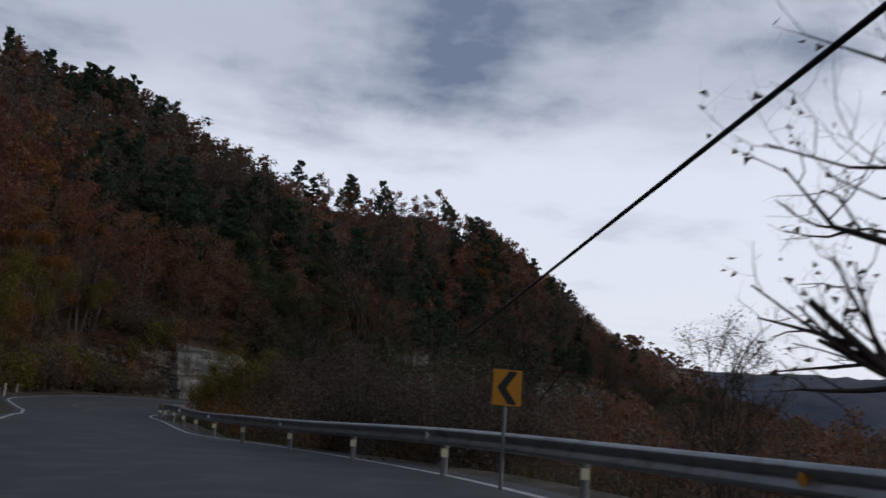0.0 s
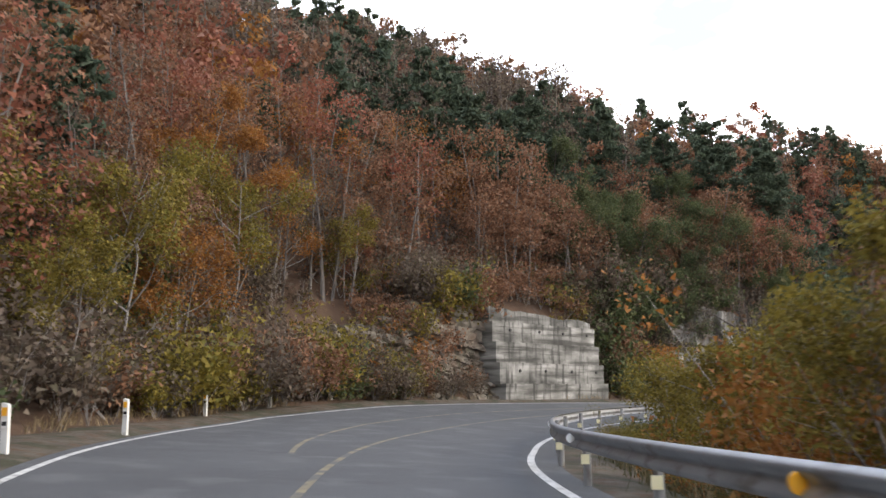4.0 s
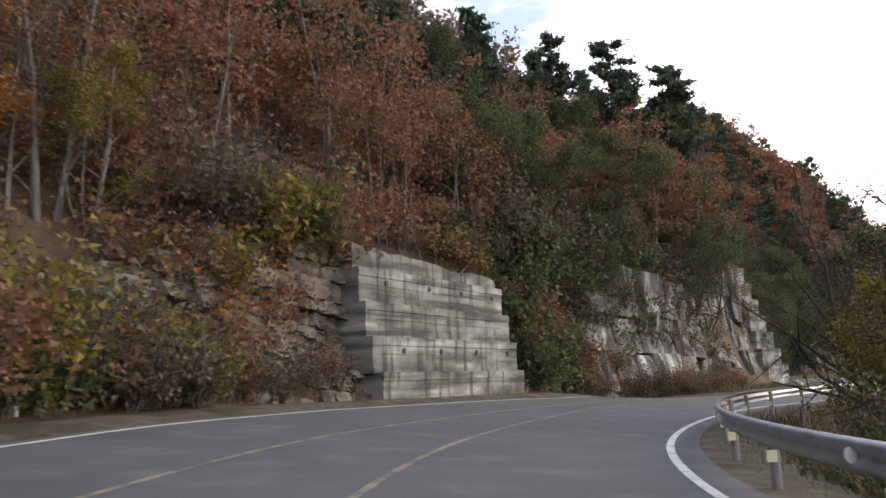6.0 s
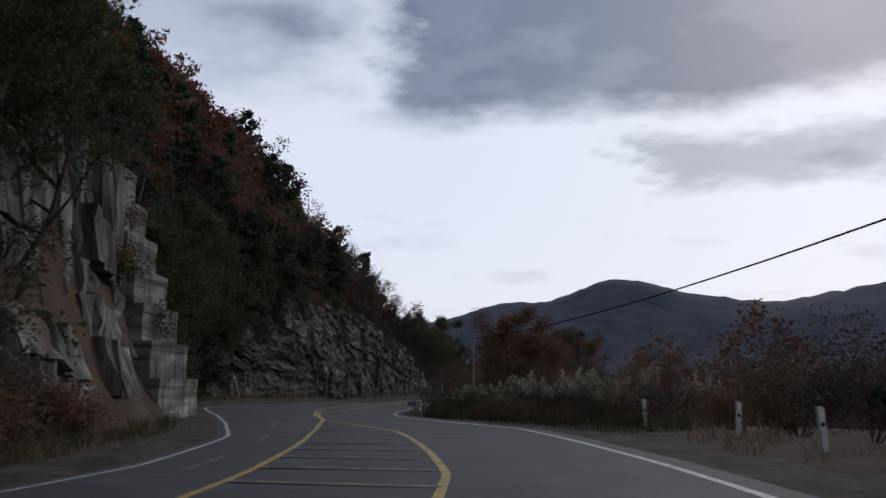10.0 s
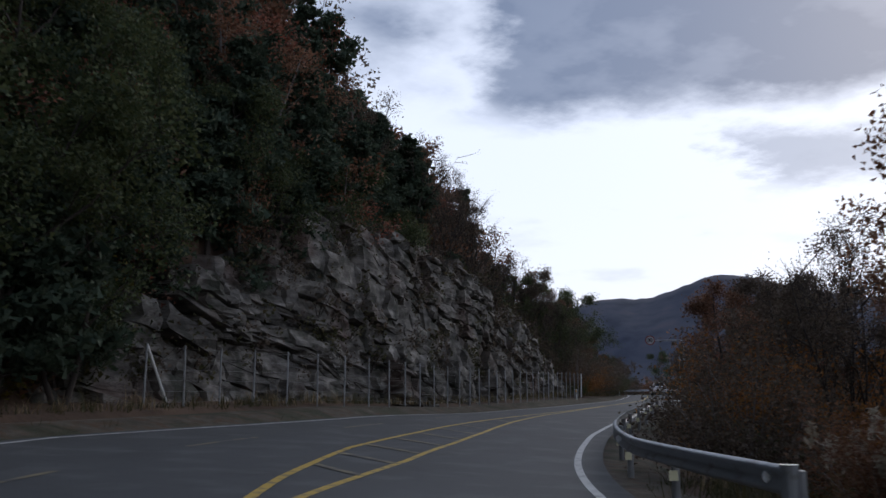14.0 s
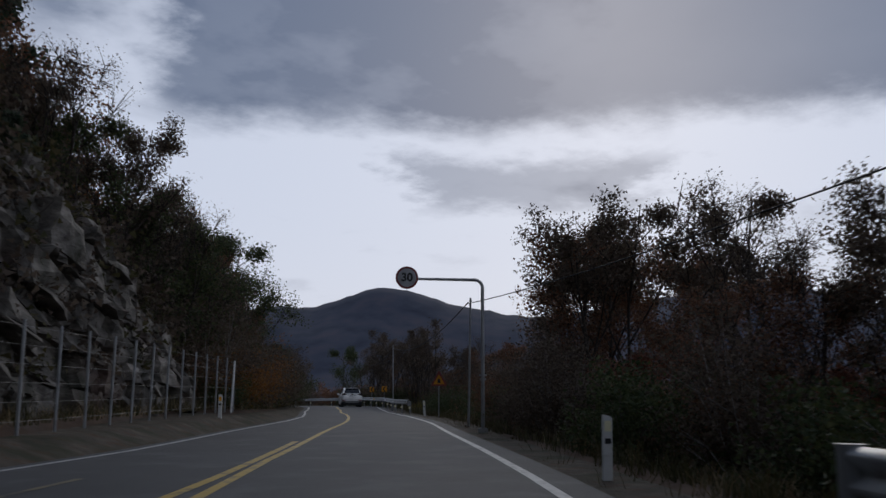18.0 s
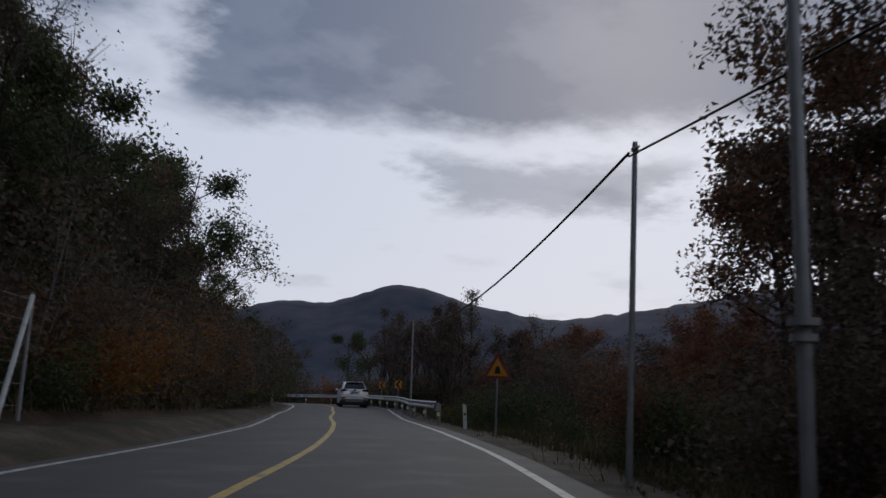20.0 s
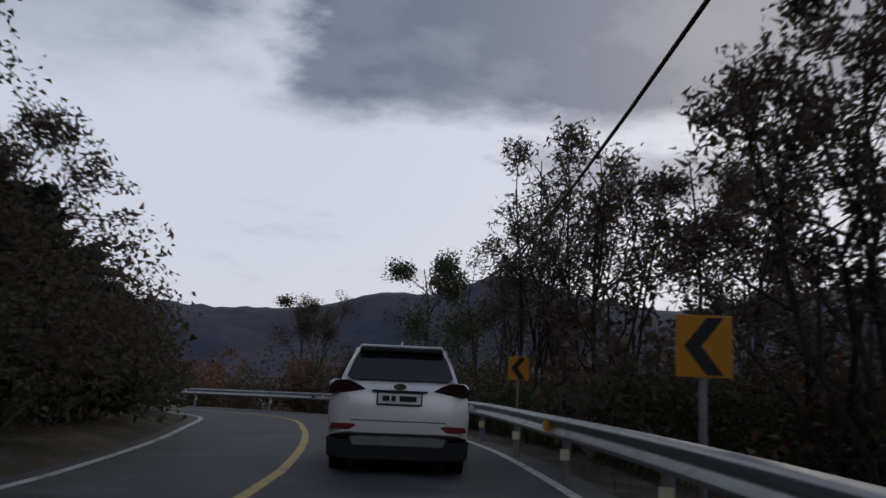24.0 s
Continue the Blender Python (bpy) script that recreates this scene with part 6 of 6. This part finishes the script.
def chevron(s, o, z, w, h, flip=False, turn=0.0):
    c = thing("chevron_sign", stand(s, o, 0.0, turn), "amber curve sign with one black chevron on a steel post", "road sign", "chevron signs")
    bm = bmesh.new()
    rod(bm, (0, 0.04, -0.6), (0, 0.04, z + h * 0.4), 0.03, sides=10)
    part("post", bm, M_POSTST, c)
    bm = bmesh.new()
    box(bm, -w / 2, w / 2, -0.012, 0.008, z - h / 2, z + h / 2)
    panel = part("panel", bm, M_SIGNY, c, "amber sign panel", bevel=0.003)
    bm = bmesh.new()
    k = -1 if flip else 1
    pts = [(0.04, 0.46), (0.36, 0.46), (-0.05, 0.0), (0.36, -0.46), (0.04, -0.46), (-0.38, 0.0)]
    prism(bm, [(k * x * w * 0.95, z + y * h) for x, y in (pts if not flip else pts[::-1])], -0.017, -0.0135)
    part("arrow", bm, M_SIGNK, panel, "black chevron")


chevron(11.6, 4.22, 1.46, 0.46, 0.52)
chevron(54.7, -6.9, 1.30, 0.5, 0.56, True)
chevron(256.05, 2.17, 1.57, 0.42, 0.47, turn=-8)
chevron(267.6, 3.1, 1.62, 0.44, 0.50, turn=-14)


def warning_sign(s, o, z0, w, front, label, turn=0.0):
    c = thing("warning_sign", stand(s, o, 0.0, turn), label, "road sign")
    h = w * 0.88
    bm = bmesh.new()
    rod(bm, (0, 0.035 if front else -0.035, -0.6), (0, 0.035 if front else -0.035, z0 + h * 0.75), 0.03, sides=10)
    part("post", bm, M_POSTST, c)
    bm = bmesh.new()
    prism(bm, [(-w / 2, z0), (w / 2, z0), (0.03, z0 + h), (-0.03, z0 + h)], -0.006, 0.006)
    plate = part("plate", bm, M_SIGNR if front else M_SIGNB, c, "red-edged triangular plate" if front else "bare aluminium back of the plate")
    if front:
        bm = bmesh.new()
        prism(bm, [(-w * 0.36, z0 + h * 0.11), (w * 0.36, z0 + h * 0.11), (0, z0 + h * 0.8)], -0.012, -0.008)
        face = part("face", bm, M_SIGNY, plate, "amber face")
        bm = bmesh.new()
        prism(bm, [(-0.09, z0 + h * 0.2), (0.09, z0 + h * 0.2), (0.05, z0 + h * 0.48), (-0.05, z0 + h * 0.48)], -0.016, -0.0125)
        part("symbol", bm, M_SIGNK, plate, "black pictogram reduced to a plain bar")


warning_sign(44.7, -5.7, 1.45, 0.82, False, "triangular warning sign seen from its grey back")
warning_sign(228.5, 3.43, 1.62, 0.86, True, "triangular red-edged warning sign above green vines")


def notice_board():
    b = thing("notice_board", stand(40.6, -5.9, 0.0), "grey back of a rectangular board sign on a post among bushes", "road sign")
    bm = bmesh.new()
    rod(bm, (0.0, -0.04, -0.6), (0.0, -0.04, 2.1), 0.035, sides=10)
    part("post", bm, M_POSTST, b)
    bm = bmesh.new()
    box(bm, -0.62, 0.42, -0.01, 0.01, 1.2, 2.0)
    part("panel", bm, M_SIGNB, b)
    for a, c, z0, z1 in ((-0.65, 0.45, 2.0, 2.05), (-0.65, 0.45, 1.15, 1.2), (-0.65, -0.62, 1.2, 2.0), (0.42, 0.45, 1.2, 2.0)):
        bm = bmesh.new()
        box(bm, a, c, -0.025, 0.025, z0, z1)
        part("frame_bar", bm, M_POSTST, b)


notice_board()


def speed_sign():
    m = thing("overhead_speed_sign", stand(210.0, 3.1, 0.0), "round speed limit sign hung from a bent steel mast", "road sign")
    bm = bmesh.new()
    rod(bm, (0, 0, -0.6), (0, 0, 4.45), 0.06, 0.055, 14)
    part("mast", bm, M_POSTST, m)
    bm = bmesh.new()
    last = Vector((0, 0, 4.44))
    for k in range(1, 7):
        a = math.pi / 2 * k / 6
        p = Vector((-0.25 + 0.25 * math.cos(a), 0, 4.44 + 0.25 * math.sin(a)))
        rod(bm, last, p, 0.052, sides=12)
        last = p
    rod(bm, last, (-2.05, 0, 4.70), 0.05, 0.04, 12)
    part("arm", bm, M_POSTST, m)
    for z, r in ((1.72, 0.12), (1.60, 0.1)):
        bm = bmesh.new()
        disc(bm, pose(0, 0, z), r, 0.06)
        part("collar", bm, M_POSTST, m)
    bm = bmesh.new()
    box(bm, -0.14, 0.14, -0.14, 0.14, -0.05, 0.12)
    part("footing", bm, M_POLEC, m, "small concrete footing")
    bm = bmesh.new()
    disc(bm, pose(-2.38, -0.03, 4.73, 90, 0, 0), 0.355, 0.03, 40)
    rim = part("disc", bm, M_SIGNR, m, "dark red rimmed disc")
    bm = bmesh.new()
    disc(bm, pose(-2.38, -0.048, 4.73, 90, 0, 0), 0.29, 0.008, 40)
    part("face", bm, M_SIGNW, rim, "white face")
    cu = bpy.data.curves.new("numerals", "FONT")
    cu.body, cu.size, cu.align_x, cu.align_y, cu.extrude, cu.offset = "30", 0.36, "CENTER", "CENTER", 0.004, 0.012
    tmp = new("numerals", cu)
    bpy.context.view_layer.update()
    me = bpy.data.meshes.new_from_object(tmp.evaluated_get(bpy.context.evaluated_depsgraph_get()))
    bpy.data.objects.remove(tmp)
    me.materials.clear()
    me.materials.append(M_SIGNK)
    t = mesh_part("numerals", me, rim, "black numerals 30")
    t.matrix_basis = pose(-2.38, -0.058, 4.73, 90, 0, 0)


speed_sign()


def utility_pole(s, o, top, r=0.11, lean=(0, 0), label="tall weathered concrete utility pole", fittings=()):
    p = at(s, o)
    g = ground_z(p.x, p.y)
    u = thing("utility_pole", pose(p.x, p.y, g, lean[0], lean[1], facing(s)), label, "utility pole", "utility poles")
    h = top - g
    bm = bmesh.new()
    rod(bm, (0, 0, -0.5), (0, 0, h), r, r * 0.72, 14)
    part("shaft", bm, M_POLEC if r > 0.08 else M_POSTST, u)
    for z in fittings:
        bm = bmesh.new()
        disc(bm, pose(0, 0, z - g), r * 1.05, 0.05, 14)
        band = part("band", bm, M_POSTST, u, "steel band")
        bm = bmesh.new()
        rod(bm, (0, -r, z - g), (0, -r - 0.14, z - g), 0.02, sides=8)
        part("bracket", bm, M_POSTST, band)
    return u, g


u, g = utility_pole(118.8, 8.75, 7.4, 0.095, (0, -0.2), "tall dark utility pole with coiled spare cable", (4.7,))
for k in range(4):
    bm = bmesh.new()
    ring = [(0.42 * math.cos(a) * (1 + 0.04 * k), 0.42 * math.sin(a) * (1 - 0.05 * k)) for a in np.linspace(0, 2 * math.pi, 25)]
    for a, b in zip(ring, ring[1:]):
        rod(bm, (a[0], -0.16 - 0.02 * k, 4.55 - g + a[1]), (b[0], -0.16 - 0.02 * k, 4.55 - g + b[1]), 0.016, sides=5)
    part("cable_coil", bm, M_CABLE, u, "loop of spare black cable")
bm = bmesh.new()
rod(bm, (-0.75, -0.16, 4.55 - g), (-0.62, -0.16, 4.12 - g), 0.075, 0.06, 10)
part("splice_case", bm, M_CABLE, u, "black cable splice case")
u, g = utility_pole(117.8, 8.9, 5.5, 0.085, (0, 0.4), "shorter utility pole beside a taller one", (4.9,))
bm = bmesh.new()
ring = [(0.85 + 0.24 * math.cos(a), 0.34 * math.sin(a)) for a in np.linspace(0, 2 * math.pi, 25)]
for a, b in zip(ring, ring[1:]):
    rod(bm, (a[0], -0.12, 4.5 - g + a[1]), (b[0], -0.12, 4.5 - g + b[1]), 0.016, sides=5)
part("cable_coil", bm, M_CABLE, u, "hanging loop of black cable")
utility_pole(146.3, 5.8, 3.75, 0.05, (0, 1), "thin grey steel pole with a small box at its top", (3.5,))
utility_pole(215.2, 3.15, 4.72, 0.05, (0, 1), "plain utility pole behind the speed sign", (4.6,))
utility_pole(247.07, 2.05, 4.84, 0.056, (0, -0.6), "slender weathered utility pole behind the guard rail", (4.58,))
utility_pole(284.5, 9.4, 6.5, 0.09, (0, -1), "weathered utility pole among trees", (4.4,))
utility_pole(-32, -6.5, 4.9, 0.11, (0, 0), "utility pole at the roadside brush", (5.8,))


def cable(points, sag, r, label):
    path = []
    for i, (a, b) in enumerate(zip(points, points[1:])):
        a, b = Vector(a), Vector(b)
        dip = sag[i] if isinstance(sag, tuple) else sag
        for k in range(16):
            u = k / 16
            path.append(tuple(a.lerp(b, u) - Vector((0, 0, dip * 4 * u * (1 - u)))))
    path.append(tuple(points[-1]))
    v, f = tube(path, [r] * len(path), 6)
    tagged(new("cable", quads("cable", v, f, M_CABLE, True)), label, "overhead cable", "overhead cables")


cable([(*at(-32, -6.5)[:2], 4.3), (2.25, -5.0, 3.63), (-1.2, 31.61, 2.89), (*at(52, 8.5)[:2], 2.4)], 0.0, 0.022, "black overhead cable slanting down to the brush")
cable([(*at(96, 13)[:2], 5.0), (*at(117.8, 8.9)[:2], 4.8), (*at(118.8, 9.1)[:2], 4.4), (*at(146.3, 5.8)[:2], 3.6)], 0.36, 0.022, "black overhead cable between the roadside poles")
cable([(*at(146.3, 5.8)[:2], 3.6), (*at(182, 8.5)[:2], 4.3), (*at(215.2, 3.15)[:2], 4.5)], 0.35, 0.016, "thin black overhead cable along the valley side")
cable([(*at(215.2, 3.15)[:2], 4.55), (*at(247.07, 2.05)[:2], 4.58), (*at(284.5, 9.4)[:2], 6.4)], (0.74, 1.46), 0.022, "thick black overhead cable over the bushes")


# ---- rockfall fence ----------------------------------------------------
FENCE = [(166.2, -10.5), (170.5, -9.6), (174, -8.6), (178, -7.6), (186, -6.9), (200, -6.2), (218.4, -5.7)]


def rock_fence():
    f0 = at(166.2, -10.5)
    fence = thing("rock_fence", pose(*f0), "low rockfall fence of grey steel posts and wires before the rock", "fence")
    inv = fence.matrix_basis.inverted()
    ss = np.arange(166.2, 218.5, 1.55)
    tops = []
    for i, s in enumerate(ss):
        o = float(steps(FENCE, s))
        b = inv @ at(s, o, float(verge(s)) * 0.95 - 0.1)
        t = b + Vector((random.uniform(-0.03, 0.03), random.uniform(-0.03, 0.03), 1.98))
        bm = bmesh.new()
        rod(bm, b, t, 0.032, sides=8)
        part("post", bm, M_POSTST, fence)
        tops.append((b, t))
    for k in range(6):
        bm = bmesh.new()
        u = 0.12 + 0.165 * k
        for (b0, t0), (b1, t1) in zip(tops, tops[1:]):
            rod(bm, b0.lerp(t0, u), b1.lerp(t1, u), 0.0028, sides=4)
        part("wire", bm, M_POSTST, fence, "slack steel wire")
    for (b, t), along in ((tops[0], 1.15), (tops[-1], -1.0)):
        bm = bmesh.new()
        s = ss[0] if along > 0 else ss[-1]
        e = inv @ at(s + along, float(steps(FENCE, s)) + 0.1, float(verge(s)) * 0.95 - 0.1)
        rod(bm, t - Vector((0, 0, 0.05)), e, 0.04, sides=8)
        part("brace", bm, M_POSTW, fence, "pale diagonal brace")


rock_fence()


# ---- the silver car ----------------------------------------------------
M_PAINT = mat("silver_car_paint", [(0.82, 0.795, 0.76), (0.88, 0.855, 0.82)], 0.26, 2.0, metal=0.2, spec=0.5)
M_GREYP = mat("grey_bumper_plastic", [(0.16, 0.155, 0.15), (0.22, 0.215, 0.205)], 0.5, 4.0)
M_GLASSD = mat("dark_tinted_glass", [(0.012, 0.014, 0.018), (0.018, 0.02, 0.026)], 0.06, 2.0, spec=0.6)
M_TAIL = mat("dark_red_lamp", [(0.02, 0.004, 0.006), (0.036, 0.006, 0.009)], 0.12, 5.0, spec=0.6)
M_TAILR = mat("red_reflector", [(0.16, 0.012, 0.014), (0.2, 0.016, 0.016)], 0.2, 5.0, spec=0.6)
M_CHROME = mat("chrome_trim", [(0.6, 0.6, 0.6), (0.68, 0.68, 0.68)], 0.12, 5.0, metal=1.0)
M_TYRE = mat("tyre_rubber", [(0.012, 0.012, 0.012), (0.025, 0.024, 0.023)], 0.9, 9.0, bump=0.3, bump_scale=60)
M_PLATE = mat("plate_white", [(0.76, 0.76, 0.74), (0.82, 0.82, 0.8)], 0.5, 5.0)


def loft(bm, rings):
    """Skin over rings of equally many points, with both ends closed."""
    vs = [[bm.verts.new(p) for p in r] for r in rings]
    n = len(rings[0])
    for a, b in zip(vs, vs[1:]):
        for i in range(n):
            bm.faces.new((a[i], a[(i + 1) % n], b[(i + 1) % n], b[i]))
    bm.faces.new(vs[0][::-1])
    bm.faces.new(vs[-1])


def shaded(ob, angle=38):
    me = ob.data
    me.polygons.foreach_set("use_smooth", np.ones(len(me.polygons), bool))
    me.set_sharp_from_angle(angle=radians(angle))
    return ob


def car():
    c = thing("silver_suv", pose(84.10, 221.50, 0.08, 0, 0, 51.0 - 90) @ Matrix.Diagonal((1.0, 1.0, 1.03, 1)), "silver sport utility car with tinted glass, seen from behind", "car")
    rows = [(-0.07, .56, .70, .66, .74, 1.00, .60), (-0.02, .53, .82, .72, .86, 1.10, .72), (0.10, .50, .90, .78, .925, 1.17, .83), (0.6, .36, .92, .80, .94, 1.20, .885), (2.3, .26, .92, .80, .94, 1.12, .90), (3.5, .30, .92, .76, .94, 1.06, .88), (4.25, .34, .88, .72, .90, 0.99, .80), (4.66, .40, .66, .60, .70, 0.80, .60)]
    rings = []
    for y, zb, hb, zm, hm, zs, hs in rows:
        half = [(hb, zb), (hm * 0.99, zb + 0.4 * (zm - zb)), (hm, zm), (hm * 0.985, zm + 0.45 * (zs - zm)), (hs, zs), (hs * 0.55, zs + 0.03)]
        rings.append([(x, y, z) for x, z in half] + [(-x, y, z) for x, z in half[::-1]])
    bm = bmesh.new()
    loft(bm, rings)
    body = shaded(part("body", bm, M_PAINT, c), 50)
    # cabin: leaning pillars up to the roof
    base = [(-.81, .08), (-.865, .9), (-.875, 2.2), (-.80, 3.35), (.80, 3.35), (.875, 2.2), (.865, .9), (.81, .08)]
    top = [(-.575, .40), (-.65, 1.0), (-.68, 1.7), (-.63, 2.35), (.63, 2.35), (.68, 1.7), (.65, 1.0), (.575, .40)]
    bm = bmesh.new()
    loft(bm, [[(x, y, 1.10) for x, y in base], [(x * 0.5 + a * 0.5, y * 0.5 + b * 0.5, 1.40) for (x, y), (a, b) in zip(base, top)], [(a, b, 1.60) for a, b in top]])
    shaded(part("cabin", bm, M_PAINT, c), 30)
    bm = bmesh.new()
    loft(bm, [[(a * 1.02, b, 1.60) for a, b in top], [(a * 0.97, b + (0.02 if b < 1 else -0.05), 1.645) for a, b in top], [(a * 0.7, b * 0.9 + 0.15, 1.67) for a, b in top]])
    shaded(part("roof", bm, M_PAINT, c), 40)

    def pane(name, pts, label, material=M_GLASSD, thick=0.012):
        bm = bmesh.new()
        vs = [bm.verts.new(p) for p in pts]
        f = bm.faces.new(vs)
        f.normal_update()
        n = f.normal.copy()
        ext = bmesh.ops.extrude_face_region(bm, geom=[f])
        bmesh.ops.translate(bm, vec=n * thick, verts=[v for v in ext["geom"] if isinstance(v, bmesh.types.BMVert)])
        bmesh.ops.recalc_face_normals(bm, faces=bm.faces)
        return part(name, bm, material, c, label)

    pane("rear_window", [(-.70, .115, 1.25), (-.62, .085, 1.215), (.62, .085, 1.215), (.70, .115, 1.25), (.625, .25, 1.46), (.56, .335, 1.575), (-.56, .335, 1.575), (-.625, .25, 1.46)], "tinted rear window")
    for k in (-1, 1):
        pane("side_window", [(k * .872, .75, 1.20), (k * .885, 1.5, 1.17), (k * .70, 1.45, 1.55), (k * .69, 1.0, 1.55)][::k], "tinted side window")
        pane("side_window", [(k * .885, 1.58, 1.17), (k * .87, 2.7, 1.15), (k * .68, 2.15, 1.55), (k * .705, 1.55, 1.55)][::k], "tinted side window")
    pane("windscreen", [(.72, 3.30, 1.13), (-.72, 3.30, 1.13), (-.56, 2.42, 1.56), (.56, 2.42, 1.56)], "windscreen")
    bm = bmesh.new()
    prism(bm, [(-.565, 1.582), (.565, 1.582), (.55, 1.63), (-.55, 1.63)], 0.22, 0.46)
    part("spoiler", bm, M_BLACK, c, "dark roof spoiler", bevel=0.012)
    bm = bmesh.new()
    prism(bm, [(-.555, 1.633), (.555, 1.633), (.525, 1.668), (-.525, 1.668)], 0.22, 0.5)
    part("roof_edge", bm, M_PAINT, c, "silver roof edge", bevel=0.012)
    for k in (-1, 1):
        bm = bmesh.new()
        rod(bm, (k * .56, .5, 1.70), (k * .58, 2.1, 1.70), 0.016, sides=8)
        for y in (.55, 1.3, 2.05):
            rod(bm, (k * .57, y, 1.62), (k * .57, y, 1.70), 0.014, sides=6)
        part("roof_rail", bm, M_CHROME, c, "silver roof rail")
        bm = bmesh.new()
        out = [(.43, 1.085), (.54, 1.15), (.68, 1.205), (.84, 1.195), (.915, 1.11), (.90, 1.03), (.66, 1.045)]
        prism(bm, [(k * x, z) for x, z in (out if k > 0 else out[::-1])], -0.045, 0.22)
        part("tail_light", bm, M_TAIL, c, "dark red wraparound tail lamp", bevel=0.01)
        bm = bmesh.new()
        out = [(.54, .645), (.60, .665), (.86, .66), (.89, .595), (.64, .585)]
        prism(bm, [(k * x, z) for x, z in (out if k > 0 else out[::-1])], -0.085, 0.05)
        part("fog_reflector", bm, M_TAILR, c, "red bumper reflector", bevel=0.008)
        bm = bmesh.new()
        bmesh.ops.create_uvsphere(bm, u_segments=14, v_segments=8, radius=1.0, matrix=Matrix.Translation((k * 1.02, 2.75, 1.13)) @ Matrix.Diagonal((0.12, 0.07, 0.085, 1)))
        shaded(part("mirror", bm, M_PAINT, c, "side mirror"))
    bm = bmesh.new()
    prism(bm, [(-.90, .26), (-.72, .24), (.72, .24), (.90, .26), (.92, .50), (.66, .44), (.60, .555), (-.60, .555), (-.66, .44), (-.92, .50)], -0.09, 0.35)
    bumper = part("lower_bumper", bm, M_BLACK, c, "black lower bumper", bevel=0.02)
    bm = bmesh.new()
    prism(bm, [(-.58, .40), (.58, .40), (.62, .50), (.50, .515), (-.50, .515), (-.62, .50)], -0.115, -0.06)
    part("skid_plate", bm, M_GREYP, bumper, "grey skid plate", bevel=0.01)
    bm = bmesh.new()
    box(bm, -.36, .36, -0.095, -0.06, 1.065, 1.09)
    part("tailgate_trim", bm, M_BLACK, c, "dark trim strip", bevel=0.004)
    bm = bmesh.new()
    box(bm, -.62, .62, -0.074, -0.06, .70, .712)
    part("tailgate_gap", bm, M_BLACK, c, "lower tailgate gap")
    bm = bmesh.new()
    box(bm, -.28, .28, -0.10, -0.075, .92, 1.055)
    plate = part("number_plate", bm, M_PLATE, c, "white number plate", bevel=0.004)
    for x0, x1 in ((-.22, -.13), (-.105, -.05), (0.0, .22)):
        bm = bmesh.new()
        box(bm, x0, x1, -0.106, -0.1005, .955, 1.02)
        part("plate_bar", bm, M_SIGNK, plate, "plain dark bar")
    for e in ((-.29, .29, .905, .92), (-.29, .29, 1.055, 1.07), (-.295, -.28, .905, 1.07), (.28, .295, .905, 1.07)):
        bm = bmesh.new()
        box(bm, e[0], e[1], -0.108, -0.07, e[2], e[3])
        part("plate_frame", bm, M_BLACK, plate, "black plate frame")
    bm = bmesh.new()
    bmesh.ops.create_circle(bm, segments=28, radius=1.0, cap_ends=True, matrix=pose(0, -0.055, 1.135, 90, 0, 0) @ Matrix.Diagonal((0.085, 0.04, 1, 1)))
    ext = bmesh.ops.extrude_face_region(bm, geom=bm.faces[:])
    bmesh.ops.translate(bm, vec=(0, -0.03, 0), verts=[v for v in ext["geom"] if isinstance(v, bmesh.types.BMVert)])
    part("badge", bm, M_CHROME, c, "plain oval chrome badge")
    bm = bmesh.new()
    prism(bm, [(-0.02, 1.66), (0.02, 1.66), (0.012, 1.735), (-0.004, 1.735)], 0.55, 0.75)
    part("antenna", bm, M_PAINT, c, "fin antenna")
    for k in (-1, 1):
        for y in (0.86, 3.56):
            bm = bmesh.new()
            disc(bm, pose(k * .80, y, .355, 0, 90, 0), .36, .235, 32)
            tyre = part("wheel", bm, M_TYRE, c, "black tyre", bevel=0.03)
            bm = bmesh.new()
            disc(bm, pose(k * .915, y, .355, 0, 90, 0), .235, .02, 24)
            part("rim", bm, M_CHROME, tyre, "alloy rim")
    bm = bmesh.new()
    box(bm, -.78, .78, 0.3, 4.4, .19, .42)
    part("underbody", bm, M_BLACK, c, "dark underbody")
    bm = bmesh.new()
    rod(bm, (.45, -0.06, .29), (.45, 0.25, .29), 0.04, sides=12)
    part("exhaust", bm, M_CHROME, c, "exhaust tip")


car()
